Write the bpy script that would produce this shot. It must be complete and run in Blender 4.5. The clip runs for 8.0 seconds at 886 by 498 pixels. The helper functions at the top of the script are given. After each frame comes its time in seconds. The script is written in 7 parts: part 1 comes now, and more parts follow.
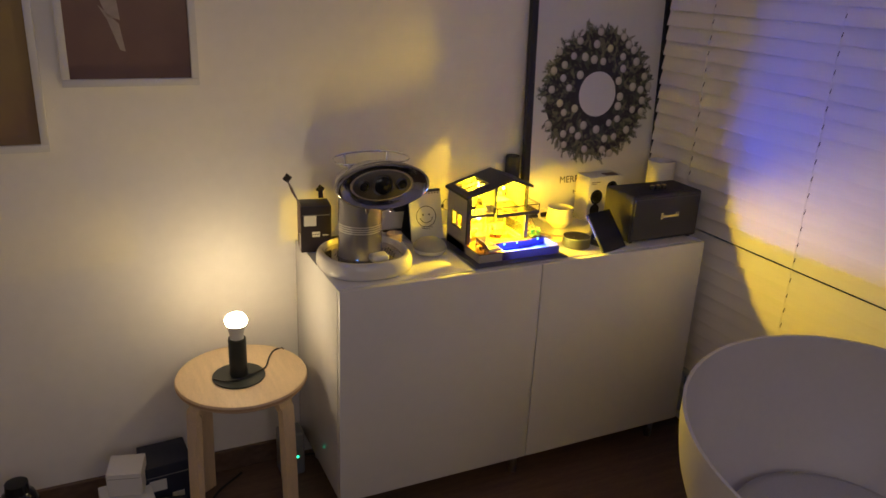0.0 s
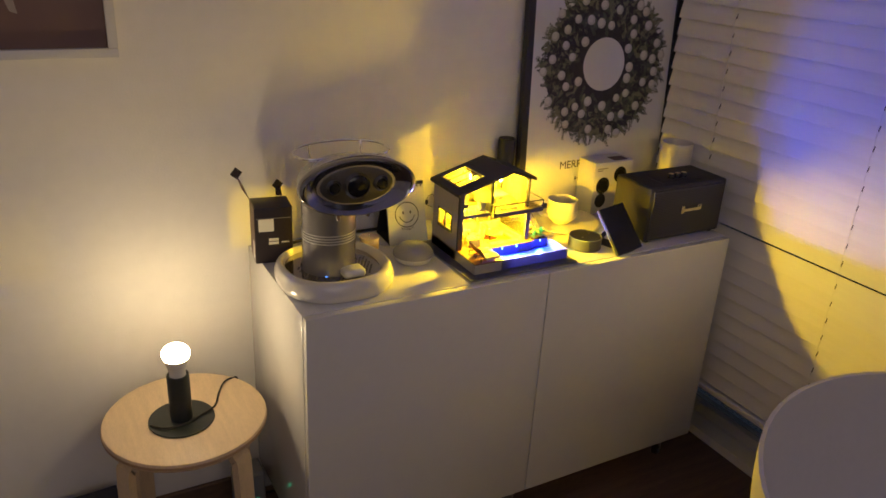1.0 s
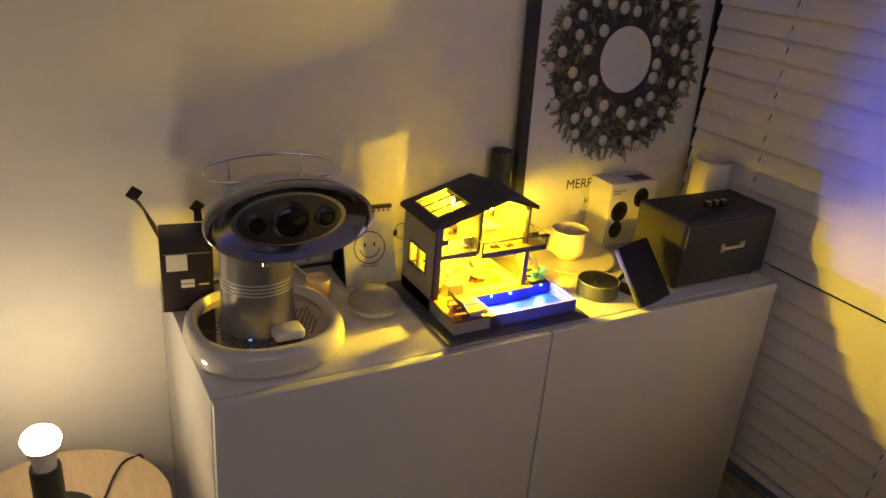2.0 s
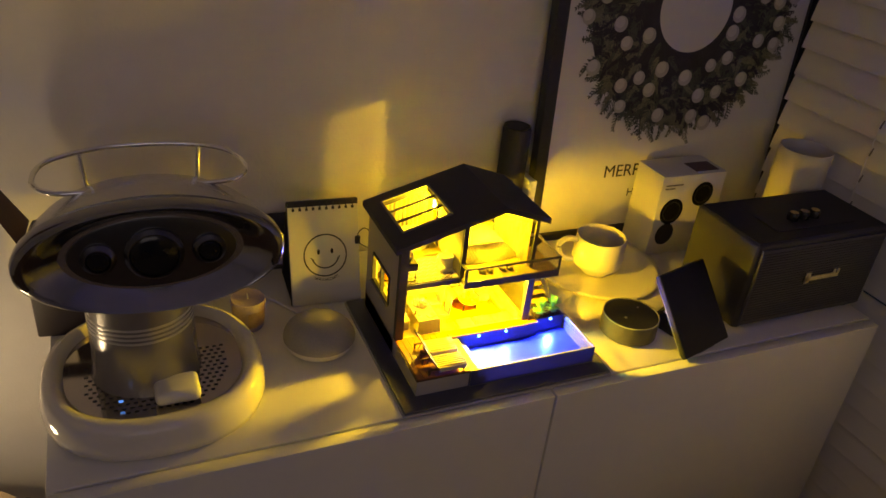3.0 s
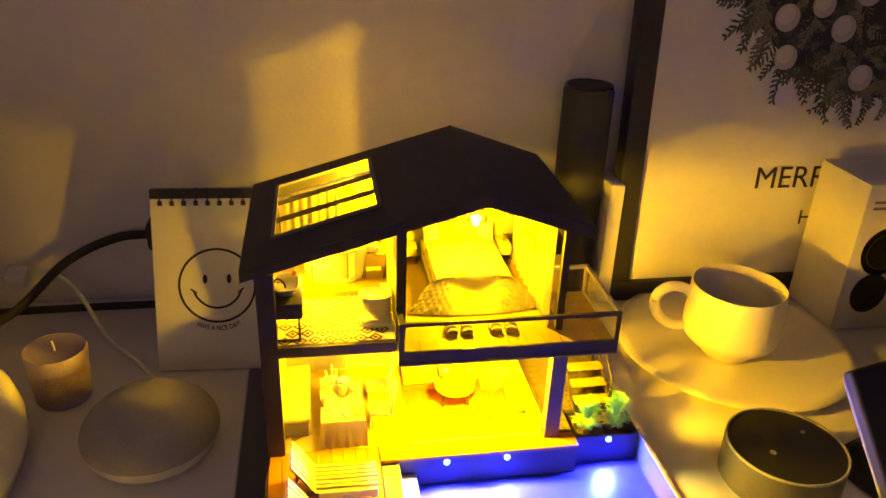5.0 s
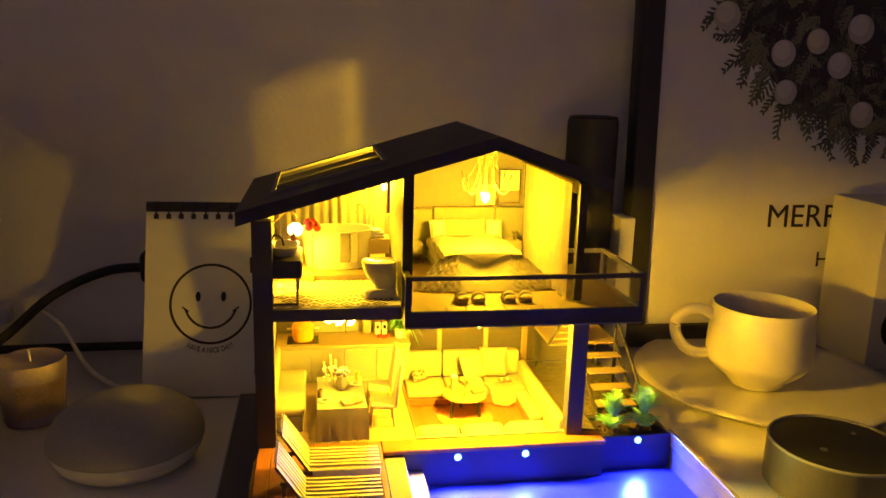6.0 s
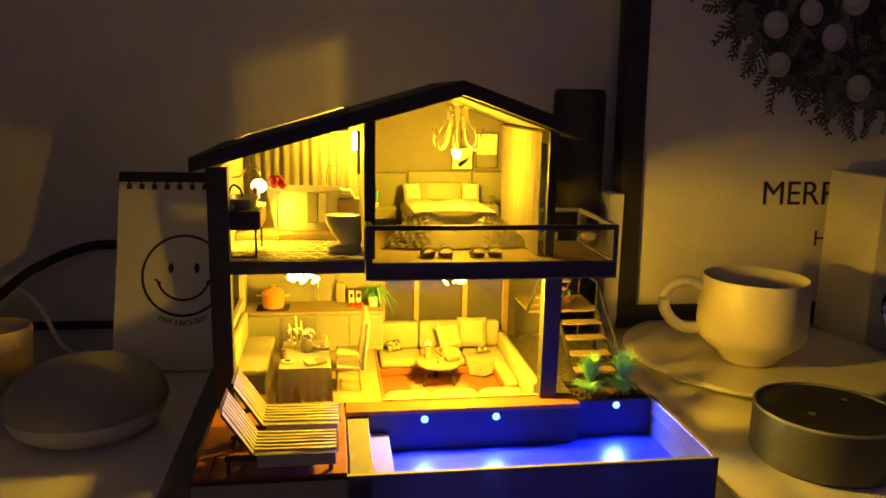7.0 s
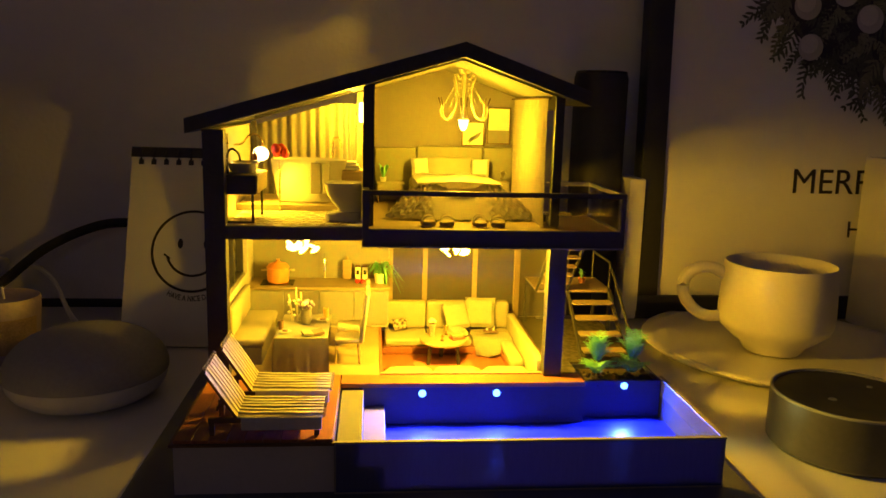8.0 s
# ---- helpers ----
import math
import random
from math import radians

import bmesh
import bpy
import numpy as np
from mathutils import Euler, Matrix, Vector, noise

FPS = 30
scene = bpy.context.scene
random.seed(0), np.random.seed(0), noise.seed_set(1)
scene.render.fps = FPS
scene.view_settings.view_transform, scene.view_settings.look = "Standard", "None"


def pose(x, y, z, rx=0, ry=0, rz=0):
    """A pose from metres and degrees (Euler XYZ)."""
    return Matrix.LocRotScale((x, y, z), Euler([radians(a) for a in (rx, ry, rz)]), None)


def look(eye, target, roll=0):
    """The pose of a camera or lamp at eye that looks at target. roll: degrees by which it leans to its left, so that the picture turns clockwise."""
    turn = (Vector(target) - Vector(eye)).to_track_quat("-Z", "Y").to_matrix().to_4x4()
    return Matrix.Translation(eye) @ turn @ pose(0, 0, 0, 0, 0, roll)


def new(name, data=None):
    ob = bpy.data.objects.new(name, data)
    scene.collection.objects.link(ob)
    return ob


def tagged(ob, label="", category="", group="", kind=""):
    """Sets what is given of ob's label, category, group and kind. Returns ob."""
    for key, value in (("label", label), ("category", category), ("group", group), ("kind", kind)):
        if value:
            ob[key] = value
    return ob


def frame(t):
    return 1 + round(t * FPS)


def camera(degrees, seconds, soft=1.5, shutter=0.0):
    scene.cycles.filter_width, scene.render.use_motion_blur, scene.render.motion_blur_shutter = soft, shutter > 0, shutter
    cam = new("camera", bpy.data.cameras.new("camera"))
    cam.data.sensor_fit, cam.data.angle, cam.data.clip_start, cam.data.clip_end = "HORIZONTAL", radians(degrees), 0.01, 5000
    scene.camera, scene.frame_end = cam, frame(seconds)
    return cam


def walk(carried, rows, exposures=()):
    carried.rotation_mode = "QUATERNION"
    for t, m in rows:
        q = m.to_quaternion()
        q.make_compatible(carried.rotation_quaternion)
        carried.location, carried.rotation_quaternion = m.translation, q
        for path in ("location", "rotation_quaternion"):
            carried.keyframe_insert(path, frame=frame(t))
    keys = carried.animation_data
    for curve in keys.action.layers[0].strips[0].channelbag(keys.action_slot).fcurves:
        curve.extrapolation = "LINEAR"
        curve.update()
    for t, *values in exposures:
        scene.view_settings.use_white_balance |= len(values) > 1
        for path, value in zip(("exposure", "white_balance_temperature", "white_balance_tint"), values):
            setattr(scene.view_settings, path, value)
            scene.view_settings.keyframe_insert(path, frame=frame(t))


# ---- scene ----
cam = camera(60.2, 8.0, soft=1.6)
PATH = [
    (0, (-0.545, -2.105, 1.503), (0.284, -0.418, 0.821), 2.6),
    (0.5, (-0.524, -1.887, 1.506), (0.327, -0.234, 0.768), 2.8),
    (1, (-0.435, -1.718, 1.476), (0.48, -0.117, 0.7), 3.2),
    (1.5, (-0.275, -1.55, 1.457), (0.631, 0.05, 0.671), 4.3),
    (1.7, (-0.243, -1.465, 1.423), (0.691, 0.123, 0.645), 4.9),
    (2.8, (0.037, -1.108, 1.395), (0.856, 0.451, 0.448), 5.8),
    (3, (0.109, -1.05, 1.387), (0.863, 0.514, 0.395), 6.2),
    (3.5, (0.233, -0.948, 1.352), (0.852, 0.624, 0.28), 5.3),
    (4, (0.335, -0.803, 1.292), (0.837, 0.779, 0.175), 4.1),
    (4.5, (0.419, -0.726, 1.205), (0.796, 0.914, 0.124), 3.0),
    (5, (0.457, -0.703, 1.125), (0.773, 1.069, 0.252), 2.2),
    (5.2, (0.456, -0.708, 1.091), (0.760, 1.110, 0.315), 2.0),
    (6.3, (0.453, -0.720, 0.976), (0.785, 1.211, 0.573), 1.6),
    (6.5, (0.463, -0.717, 0.971), (0.796, 1.212, 0.559), 1.4),
    (7, (0.484, -0.716, 0.951), (0.771, 1.224, 0.559), 1.2),
    (7.5, (0.508, -0.713, 0.936), (0.733, 1.238, 0.56), 1.3),
    (8, (0.507, -0.71, 0.927), (0.693, 1.246, 0.556), 1.6),
]
EXPOSURES = [(0.0, 2.15, 6650, 2), (1.7, 2.1, 6650, 2), (3.0, 1.3, 7200, 6), (4.0, 1.4, 8000, 16), (4.6, 1.4, 8200, 24), (5.2, 1.25, 8000, 24), (6.3, 0.1, 6800, 27), (7.0, -0.3, 6700, 27), (8.0, -0.4, 6700, 27)]
walk(cam, [(t, look(eye, target, roll)) for t, eye, target, roll in PATH], EXPOSURES)

# ---- light ----
world = bpy.data.worlds.new("night")
scene.world = world
world.use_nodes = True
world.node_tree.nodes["Background"].inputs[0].default_value = (0.002, 0.0025, 0.004, 1)
world.node_tree.nodes["Background"].inputs[1].default_value = 1.0

WARM = (1.0, 0.745, 0.45)      # the bulb on the stool
AMBER = (1.0, 0.625, 0.014)     # LEDs in the rooms of the dollhouse
BLUE = (0.030, 0.085, 1.0)      # LEDs in the pool
BULB_STRENGTH = 21.0
LEDS = [  # x, y, z, watts, colour, radius
    (0.467, -0.268, 0.8345, 0.27, AMBER, 0.004),
    (0.5565, -0.2860, 0.8430, 4.1, AMBER, 0.009),
    (0.4970, -0.198, 0.9180, 0.9, AMBER, 0.003),
    (0.562, -0.2412, 0.9095, 0.72, AMBER, 0.005),
]
for lx, ly, lz, watts, colour, radius in LEDS:
    lamp = bpy.data.lights.new("led_light", "POINT")
    lamp.energy, lamp.color, lamp.shadow_soft_size = watts, colour, radius
    new("led_light", lamp).location = (lx, ly, lz)

# the pool lights look straight out from the wall under the ledge
for lx, ly in ((0.536, -0.3095), (0.578, -0.3095), (0.655, -0.2992)):
    lamp = bpy.data.lights.new("pool_light", "SPOT")
    lamp.energy, lamp.color, lamp.shadow_soft_size = 1.3, BLUE, 0.004
    lamp.spot_size, lamp.spot_blend = radians(174), 0.2
    new("pool_light", lamp).matrix_world = look((lx, ly, 0.768), (lx, ly - 0.1, 0.766))
# the shaded lamp over the vanity shines down into the bathroom
lamp = bpy.data.lights.new("vanity_light", "SPOT")
lamp.energy, lamp.color, lamp.shadow_soft_size = 0.7, AMBER, 0.0045
lamp.spot_size, lamp.spot_blend = radians(150), 0.3
new("vanity_light", lamp).matrix_world = look((0.4400, -0.239, 0.8895), (0.470, -0.249, 0.8455))
# dim added fill with no known source, in an unseen opening behind the camera
lamp = bpy.data.lights.new("fill_light", "AREA")
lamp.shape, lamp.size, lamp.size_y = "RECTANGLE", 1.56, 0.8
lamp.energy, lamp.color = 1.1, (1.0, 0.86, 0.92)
new("fill_light", lamp).matrix_world = look((-0.3, -2.85, 1.62), (-0.3, 0, 0.9))


# ---- materials ----
def mat(name, col, rough=0.5, metal=0.0, var=0.08, scale=30.0, bump=0.0, bscale=300.0, coat=0.0, alpha=1.0, trans=0.0, ior=1.45, streak=None):
    m = bpy.data.materials.new(name)
    m.use_nodes = True
    nt = m.node_tree
    b = nt.nodes["Principled BSDF"]
    b.inputs["Roughness"].default_value = rough
    b.inputs["Metallic"].default_value = metal
    b.inputs["Coat Weight"].default_value = coat
    b.inputs["Transmission Weight"].default_value = trans
    b.inputs["IOR"].default_value = ior
    b.inputs["Alpha"].default_value = alpha
    tc = nt.nodes.new("ShaderNodeTexCoord")
    mp = nt.nodes.new("ShaderNodeMapping")
    if streak:
        mp.inputs["Scale"].default_value = streak
    nt.links.new(tc.outputs["Object"], mp.inputs["Vector"])
    n1 = nt.nodes.new("ShaderNodeTexNoise")
    n1.inputs["Scale"].default_value, n1.inputs["Detail"].default_value = scale, 5
    n2 = nt.nodes.new("ShaderNodeTexNoise")
    n2.inputs["Scale"].default_value, n2.inputs["Detail"].default_value = scale * 9, 3
    nt.links.new(mp.outputs["Vector"], n1.inputs["Vector"])
    nt.links.new(mp.outputs["Vector"], n2.inputs["Vector"])
    mx = nt.nodes.new("ShaderNodeMath")
    mx.operation = "ADD"
    half = nt.nodes.new("ShaderNodeMath")
    half.operation = "MULTIPLY"
    half.inputs[1].default_value = 0.5
    nt.links.new(n1.outputs["Fac"], mx.inputs[0])
    nt.links.new(n2.outputs["Fac"], mx.inputs[1])
    nt.links.new(mx.outputs[0], half.inputs[0])
    ramp = nt.nodes.new("ShaderNodeValToRGB")
    ramp.color_ramp.elements[0].position, ramp.color_ramp.elements[1].position = 0.3, 0.7
    ramp.color_ramp.elements[0].color = (*[max(0, c * (1 - var)) for c in col], 1)
    ramp.color_ramp.elements[1].color = (*[min(1, c * (1 + var)) for c in col], 1)
    nt.links.new(half.outputs[0], ramp.inputs["Fac"])
    nt.links.new(ramp.outputs["Color"], b.inputs["Base Color"])
    rr = nt.nodes.new("ShaderNodeMapRange")
    rr.inputs["To Min"].default_value, rr.inputs["To Max"].default_value = rough * 0.85, min(1, rough * 1.15)
    nt.links.new(n1.outputs["Fac"], rr.inputs["Value"])
    nt.links.new(rr.outputs["Result"], b.inputs["Roughness"])
    if bump:
        n3 = nt.nodes.new("ShaderNodeTexNoise")
        n3.inputs["Scale"].default_value, n3.inputs["Detail"].default_value = bscale, 4
        nt.links.new(mp.outputs["Vector"], n3.inputs["Vector"])
        bp = nt.nodes.new("ShaderNodeBump")
        bp.inputs["Strength"].default_value, bp.inputs["Distance"].default_value = bump, 0.5 / bscale
        nt.links.new(n3.outputs["Fac"], bp.inputs["Height"])
        nt.links.new(bp.outputs["Normal"], b.inputs["Normal"])
    return m


def glow(name, col, strength):
    m = bpy.data.materials.new(name)
    m.use_nodes = True
    b = m.node_tree.nodes["Principled BSDF"]
    b.inputs["Base Color"].default_value = (*[0.8 * c for c in col], 1)
    b.inputs["Emission Color"].default_value = (*col, 1)
    b.inputs["Emission Strength"].default_value = strength
    return m


def two_tone(name, col_a, col_b, kind, scale, rough=0.7, axis=(1, 1, 1), bump=0.0, edges=(0.35, 0.65)):
    """Stripes, checks or spots in two colours, at real size."""
    m = bpy.data.materials.new(name)
    m.use_nodes = True
    nt = m.node_tree
    b = nt.nodes["Principled BSDF"]
    b.inputs["Roughness"].default_value = rough
    tc = nt.nodes.new("ShaderNodeTexCoord")
    mp = nt.nodes.new("ShaderNodeMapping")
    mp.inputs["Scale"].default_value = axis
    nt.links.new(tc.outputs["Object"], mp.inputs["Vector"])
    if kind == "wave":
        tx = nt.nodes.new("ShaderNodeTexWave")
        tx.inputs["Scale"].default_value, tx.inputs["Distortion"].default_value = scale, 0.6
        tx.bands_direction = "Y"
        tx.inputs["Detail"].default_value, tx.inputs["Detail Scale"].default_value = 2, 2
    elif kind == "cell":
        tx = nt.nodes.new("ShaderNodeTexVoronoi")
        tx.inputs["Scale"].default_value = scale
    else:
        tx = nt.nodes.new("ShaderNodeTexNoise")
        tx.inputs["Scale"].default_value, tx.inputs["Detail"].default_value = scale, 6
    nt.links.new(mp.outputs["Vector"], tx.inputs["Vector"])
    ramp = nt.nodes.new("ShaderNodeValToRGB")
    ramp.color_ramp.elements[0].position, ramp.color_ramp.elements[1].position = edges
    ramp.color_ramp.elements[0].color, ramp.color_ramp.elements[1].color = (*col_a, 1), (*col_b, 1)
    nt.links.new(tx.outputs[0], ramp.inputs["Fac"])
    nt.links.new(ramp.outputs["Color"], b.inputs["Base Color"])
    if bump:
        bp = nt.nodes.new("ShaderNodeBump")
        bp.inputs["Strength"].default_value, bp.inputs["Distance"].default_value = bump, 0.3 / scale
        nt.links.new(tx.outputs[0], bp.inputs["Height"])
        nt.links.new(bp.outputs["Normal"], b.inputs["Normal"])
    return m


WALL = mat("wall_paint", (0.88, 0.85, 0.80), 0.85, var=0.03, scale=3, bump=0.25, bscale=220)
CEIL = mat("ceiling_paint", (0.90, 0.89, 0.87), 0.9, var=0.03, scale=3)
FLOOR = mat("dark_oak_floor", (0.15, 0.095, 0.065), 0.5, var=0.35, scale=6, streak=(0.6, 8, 1), bump=0.1, bscale=60)
LACQUER = mat("white_lacquer", (0.74, 0.73, 0.71), 0.32, var=0.02, scale=5, coat=0.1)
GLOSS_TOP = mat("white_gloss_top", (0.76, 0.75, 0.73), 0.16, var=0.02, scale=8, coat=0.3)
SLAT = mat("white_slat", (0.82, 0.80, 0.78), 0.5, var=0.04, scale=10, streak=(1, 0.1, 1))
SLOT = mat("slat_slot", (0.16, 0.15, 0.15), 0.8)
CORD_DARK = mat("dark_cord", (0.03, 0.028, 0.026), 0.7)
BIRCH = mat("birch_ply", (0.72, 0.55, 0.35), 0.45, var=0.12, scale=14, streak=(6, 0.7, 1), bump=0.05, bscale=120)
BIRCH_EDGE = mat("birch_edge", (0.46, 0.30, 0.17), 0.55, var=0.15, scale=60, streak=(1, 1, 12))
DARK_METAL = mat("dark_green_metal", (0.028, 0.034, 0.034), 0.42, metal=0.3, var=0.15, scale=40)
WHITE_PLASTIC = mat("white_plastic", (0.72, 0.71, 0.69), 0.35, var=0.03, scale=20)
CHAIR_PLASTIC = mat("chair_plastic", (0.60, 0.57, 0.56), 0.45, var=0.03, scale=9, bump=0.05, bscale=500)
CREAM_ENAMEL = mat("cream_enamel", (0.72, 0.70, 0.66), 0.14, var=0.02, scale=12, coat=0.4)
CHROME = mat("chrome", (0.80, 0.80, 0.82), 0.10, metal=1.0, var=0.03, scale=15)
HEAD_GLOSS = mat("polished_head_steel", (0.52, 0.51, 0.49), 0.20, metal=0.85, var=0.04, scale=12)
FAINT_INK = mat("faint_print", (0.46, 0.45, 0.42), 0.3)
PUCK_TOP = mat("puck_fabric_top", (0.010, 0.010, 0.018), 0.5, var=0.1, scale=60)
SMOKED_CHROME = mat("smoked_chrome", (0.27, 0.27, 0.29), 0.16, metal=1.0, var=0.05, scale=15)
GUNMETAL = mat("gunmetal", (0.16, 0.16, 0.17), 0.3, metal=1.0, var=0.1, scale=20)
TRAY_STEEL = mat("polished_tray_steel", (0.50, 0.46, 0.43), 0.09, metal=1.0, var=0.04, scale=20)
PEDESTAL = mat("satin_pedestal", (0.36, 0.35, 0.345), 0.25, metal=0.6, var=0.03, scale=20)
SATIN_STEEL = mat("satin_steel", (0.34, 0.33, 0.325), 0.28, metal=1.0, var=0.06, scale=20)
BLACK_GLOSS = mat("black_gloss", (0.012, 0.012, 0.014), 0.12, var=0.1, scale=20)
BLACK_MATT = mat("black_matt", (0.030, 0.030, 0.036), 0.6, var=0.15, scale=30)
NAVY_CARD = mat("navy_card", (0.020, 0.024, 0.045), 0.6, var=0.2, scale=30)
SCREEN = mat("dark_screen", (0.009, 0.009, 0.013), 0.65, var=0.1, scale=20)
BLACK_FRAME = mat("black_wood_frame", (0.026, 0.026, 0.034), 0.5, var=0.15, scale=30)
HOUSE_BLACK = mat("black_card", (0.030, 0.030, 0.042), 0.55, var=0.2, scale=60, bump=0.08, bscale=900)
HOUSE_GREY = mat("grey_card_wall", (0.42, 0.40, 0.40), 0.75, var=0.06, scale=60, bump=0.1, bscale=1500)
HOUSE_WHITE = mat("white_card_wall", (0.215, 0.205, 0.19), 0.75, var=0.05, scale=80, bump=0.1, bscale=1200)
PAPER = mat("white_paper", (0.74, 0.73, 0.70), 0.8, var=0.02, scale=10)
INK = mat("black_ink", (0.020, 0.019, 0.020), 0.7, var=0.1, scale=60)
GREY_INK = mat("grey_ink", (0.22, 0.21, 0.21), 0.7)
MINI_WOOD = mat("miniature_wood", (0.23, 0.085, 0.042), 0.45, var=0.3, scale=90, streak=(0.6, 6, 6), bump=0.1, bscale=900)
MINI_WOOD_Y = mat("miniature_decking", (0.25, 0.090, 0.042), 0.45, var=0.3, scale=90, streak=(6, 0.6, 6), bump=0.1, bscale=900)
PALE_WOOD = mat("pale_wood", (0.26, 0.195, 0.12), 0.55, var=0.15, scale=80, streak=(0.8, 6, 6))
DARK_WOOD = mat("dark_miniature_wood", (0.10, 0.055, 0.035), 0.5, var=0.3, scale=90, streak=(0.7, 6, 6))
FABRIC = mat("cream_fabric", (0.29, 0.265, 0.20), 0.95, var=0.08, scale=160, bump=0.4, bscale=2500)
FABRIC_GREEN = mat("sage_fabric", (0.24, 0.235, 0.175), 0.95, var=0.08, scale=160, bump=0.4, bscale=2500)
THROW = mat("soft_throw", (0.40, 0.375, 0.30), 0.95, var=0.1, scale=160, bump=0.4, bscale=2500)
FABRIC_GREY = mat("grey_fabric", (0.27, 0.26, 0.25), 0.95, var=0.1, scale=160, bump=0.4, bscale=2500)


def sheer(name, col, clear, tint=(1, 1, 1), rough=0.95):
    """Thin cloth that lets part of the light straight through."""
    m = mat(name, col, rough, var=0.12, scale=120, streak=(6, 6, 0.5))
    nt = m.node_tree
    mix, tr = nt.nodes.new("ShaderNodeMixShader"), nt.nodes.new("ShaderNodeBsdfTransparent")
    mix.inputs[0].default_value = clear
    tr.inputs[0].default_value = (*tint, 1)
    nt.links.new(nt.nodes["Principled BSDF"].outputs[0], mix.inputs[1])
    nt.links.new(tr.outputs[0], mix.inputs[2])
    nt.links.new(mix.outputs[0], nt.nodes["Material Output"].inputs[0])
    return m


def voile(name, col, through_light, rough=0.95, clear=0.0, tint=(1, 1, 1)):
    """Thin stuff that spreads the light that falls on its back, and lets some straight through."""
    m = mat(name, col, rough, var=0.12, scale=120, streak=(6, 6, 0.5))
    nt = m.node_tree
    mix, tl = nt.nodes.new("ShaderNodeMixShader"), nt.nodes.new("ShaderNodeBsdfTranslucent")
    mix.inputs[0].default_value = through_light
    tl.inputs[0].default_value = (*col, 1)
    nt.links.new(nt.nodes["Principled BSDF"].outputs[0], mix.inputs[1])
    nt.links.new(tl.outputs[0], mix.inputs[2])
    mix2, tr = nt.nodes.new("ShaderNodeMixShader"), nt.nodes.new("ShaderNodeBsdfTransparent")
    mix2.inputs[0].default_value = clear
    tr.inputs[0].default_value = (*tint, 1)
    nt.links.new(mix.outputs[0], mix2.inputs[1])
    nt.links.new(tr.outputs[0], mix2.inputs[2])
    nt.links.new(mix2.outputs[0], nt.nodes["Material Output"].inputs[0])
    return m


WALLPAPER = voile("thin_wallpaper_card", (0.72, 0.68, 0.58), 0.75)
CURTAIN = voile("bedroom_curtain", (0.70, 0.66, 0.55), 0.55)
FROSTED = voile("frosted_acrylic", (0.075, 0.080, 0.21), 0.12, 0.14, 0.05, (0.8, 0.8, 0.9))
LEAF = voile("fern_green", (0.22, 0.62, 0.30), 0.2, 0.5)
SHEER = voile("bath_curtain", (0.56, 0.53, 0.45), 0.6)
SMOKED_SIDE = sheer("smoked_side_pane", (0.10, 0.095, 0.10), 0.92, (0.97, 0.95, 0.93), 0.2)
ACRYLIC = sheer("tinted_acrylic", (0.24, 0.27, 0.40), 0.88, (0.95, 0.90, 0.20), 0.22)
THIN_SHEER = voile("thin_bath_curtain", (0.78, 0.74, 0.64), 0.7, 0.95, 0.5)
STRIPES = two_tone("striped_towel", (0.36, 0.33, 0.28), (0.52, 0.48, 0.40), "wave", 84, 0.95, bump=0.6, edges=(0.0, 0.10))
PORCELAIN = mat("white_porcelain", (0.50, 0.49, 0.47), 0.15, var=0.02, scale=30, coat=0.3)
RED = mat("red_petals", (0.55, 0.03, 0.045), 0.6, var=0.2, scale=200)
TERRACOTTA = mat("terracotta", (0.42, 0.16, 0.09), 0.8, var=0.15, scale=150)

ORANGE = mat("orange_enamel", (0.62, 0.24, 0.06), 0.3, var=0.08, scale=100)
BOOK_RED = mat("book_cover_red", (0.36, 0.10, 0.07), 0.6, var=0.1, scale=100)
BOOK_DARK = mat("book_cover_dark", (0.16, 0.10, 0.09), 0.6, var=0.1, scale=100)
LILAC = mat("lilac_flower", (0.20, 0.15, 0.32), 0.8, var=0.2, scale=200)
BRASS = mat("brass", (0.78, 0.60, 0.28), 0.25, metal=1.0, var=0.1, scale=60)
IVORY = mat("ivory_metal", (0.46, 0.41, 0.31), 0.35, var=0.08, scale=60)
CANDLE_WAX = mat("mauve_wax", (0.30, 0.24, 0.36), 0.5, var=0.2, scale=40)
CANDLE_LABEL = mat("candle_label", (0.30, 0.21, 0.17), 0.6, var=0.35, scale=80)
PEBBLE = mat("pebble_knit", (0.34, 0.335, 0.33), 0.95, var=0.14, scale=400, bump=0.5, bscale=1600)
MINI_FABRIC = mat("chalk_fabric", (0.52, 0.51, 0.50), 0.95, var=0.12, scale=400, bump=0.5, bscale=1600)
GRILLE = mat("speaker_grille", (0.075, 0.075, 0.085), 0.8, var=0.25, scale=200)
VINYL = mat("black_vinyl", (0.022, 0.022, 0.027), 0.55, var=0.2, scale=200, bump=0.5, bscale=1500)
GREY_SIDE = mat("speaker_side_vinyl", (0.030, 0.030, 0.037), 0.55, var=0.2, scale=200, bump=0.5, bscale=1500)
GOLD_INK = mat("gold_print", (0.75, 0.66, 0.42), 0.35, metal=0.6)
STONEWARE = mat("white_stoneware", (0.70, 0.67, 0.62), 0.35, var=0.04, scale=30, bump=0.05, bscale=200)
PUCK_SIDE = mat("puck_dark_shell", (0.075, 0.072, 0.080), 0.32, var=0.15, scale=300)
SLATE_SIDE = mat("grey_plastic", (0.24, 0.24, 0.25), 0.45, var=0.08, scale=60)
BASE_DARK = mat("dark_base", (0.075, 0.078, 0.11), 0.38, var=0.05, scale=40)
BASE_CLEAR = mat("clear_rim", (0.45, 0.45, 0.47), 0.2, var=0.05, scale=40)
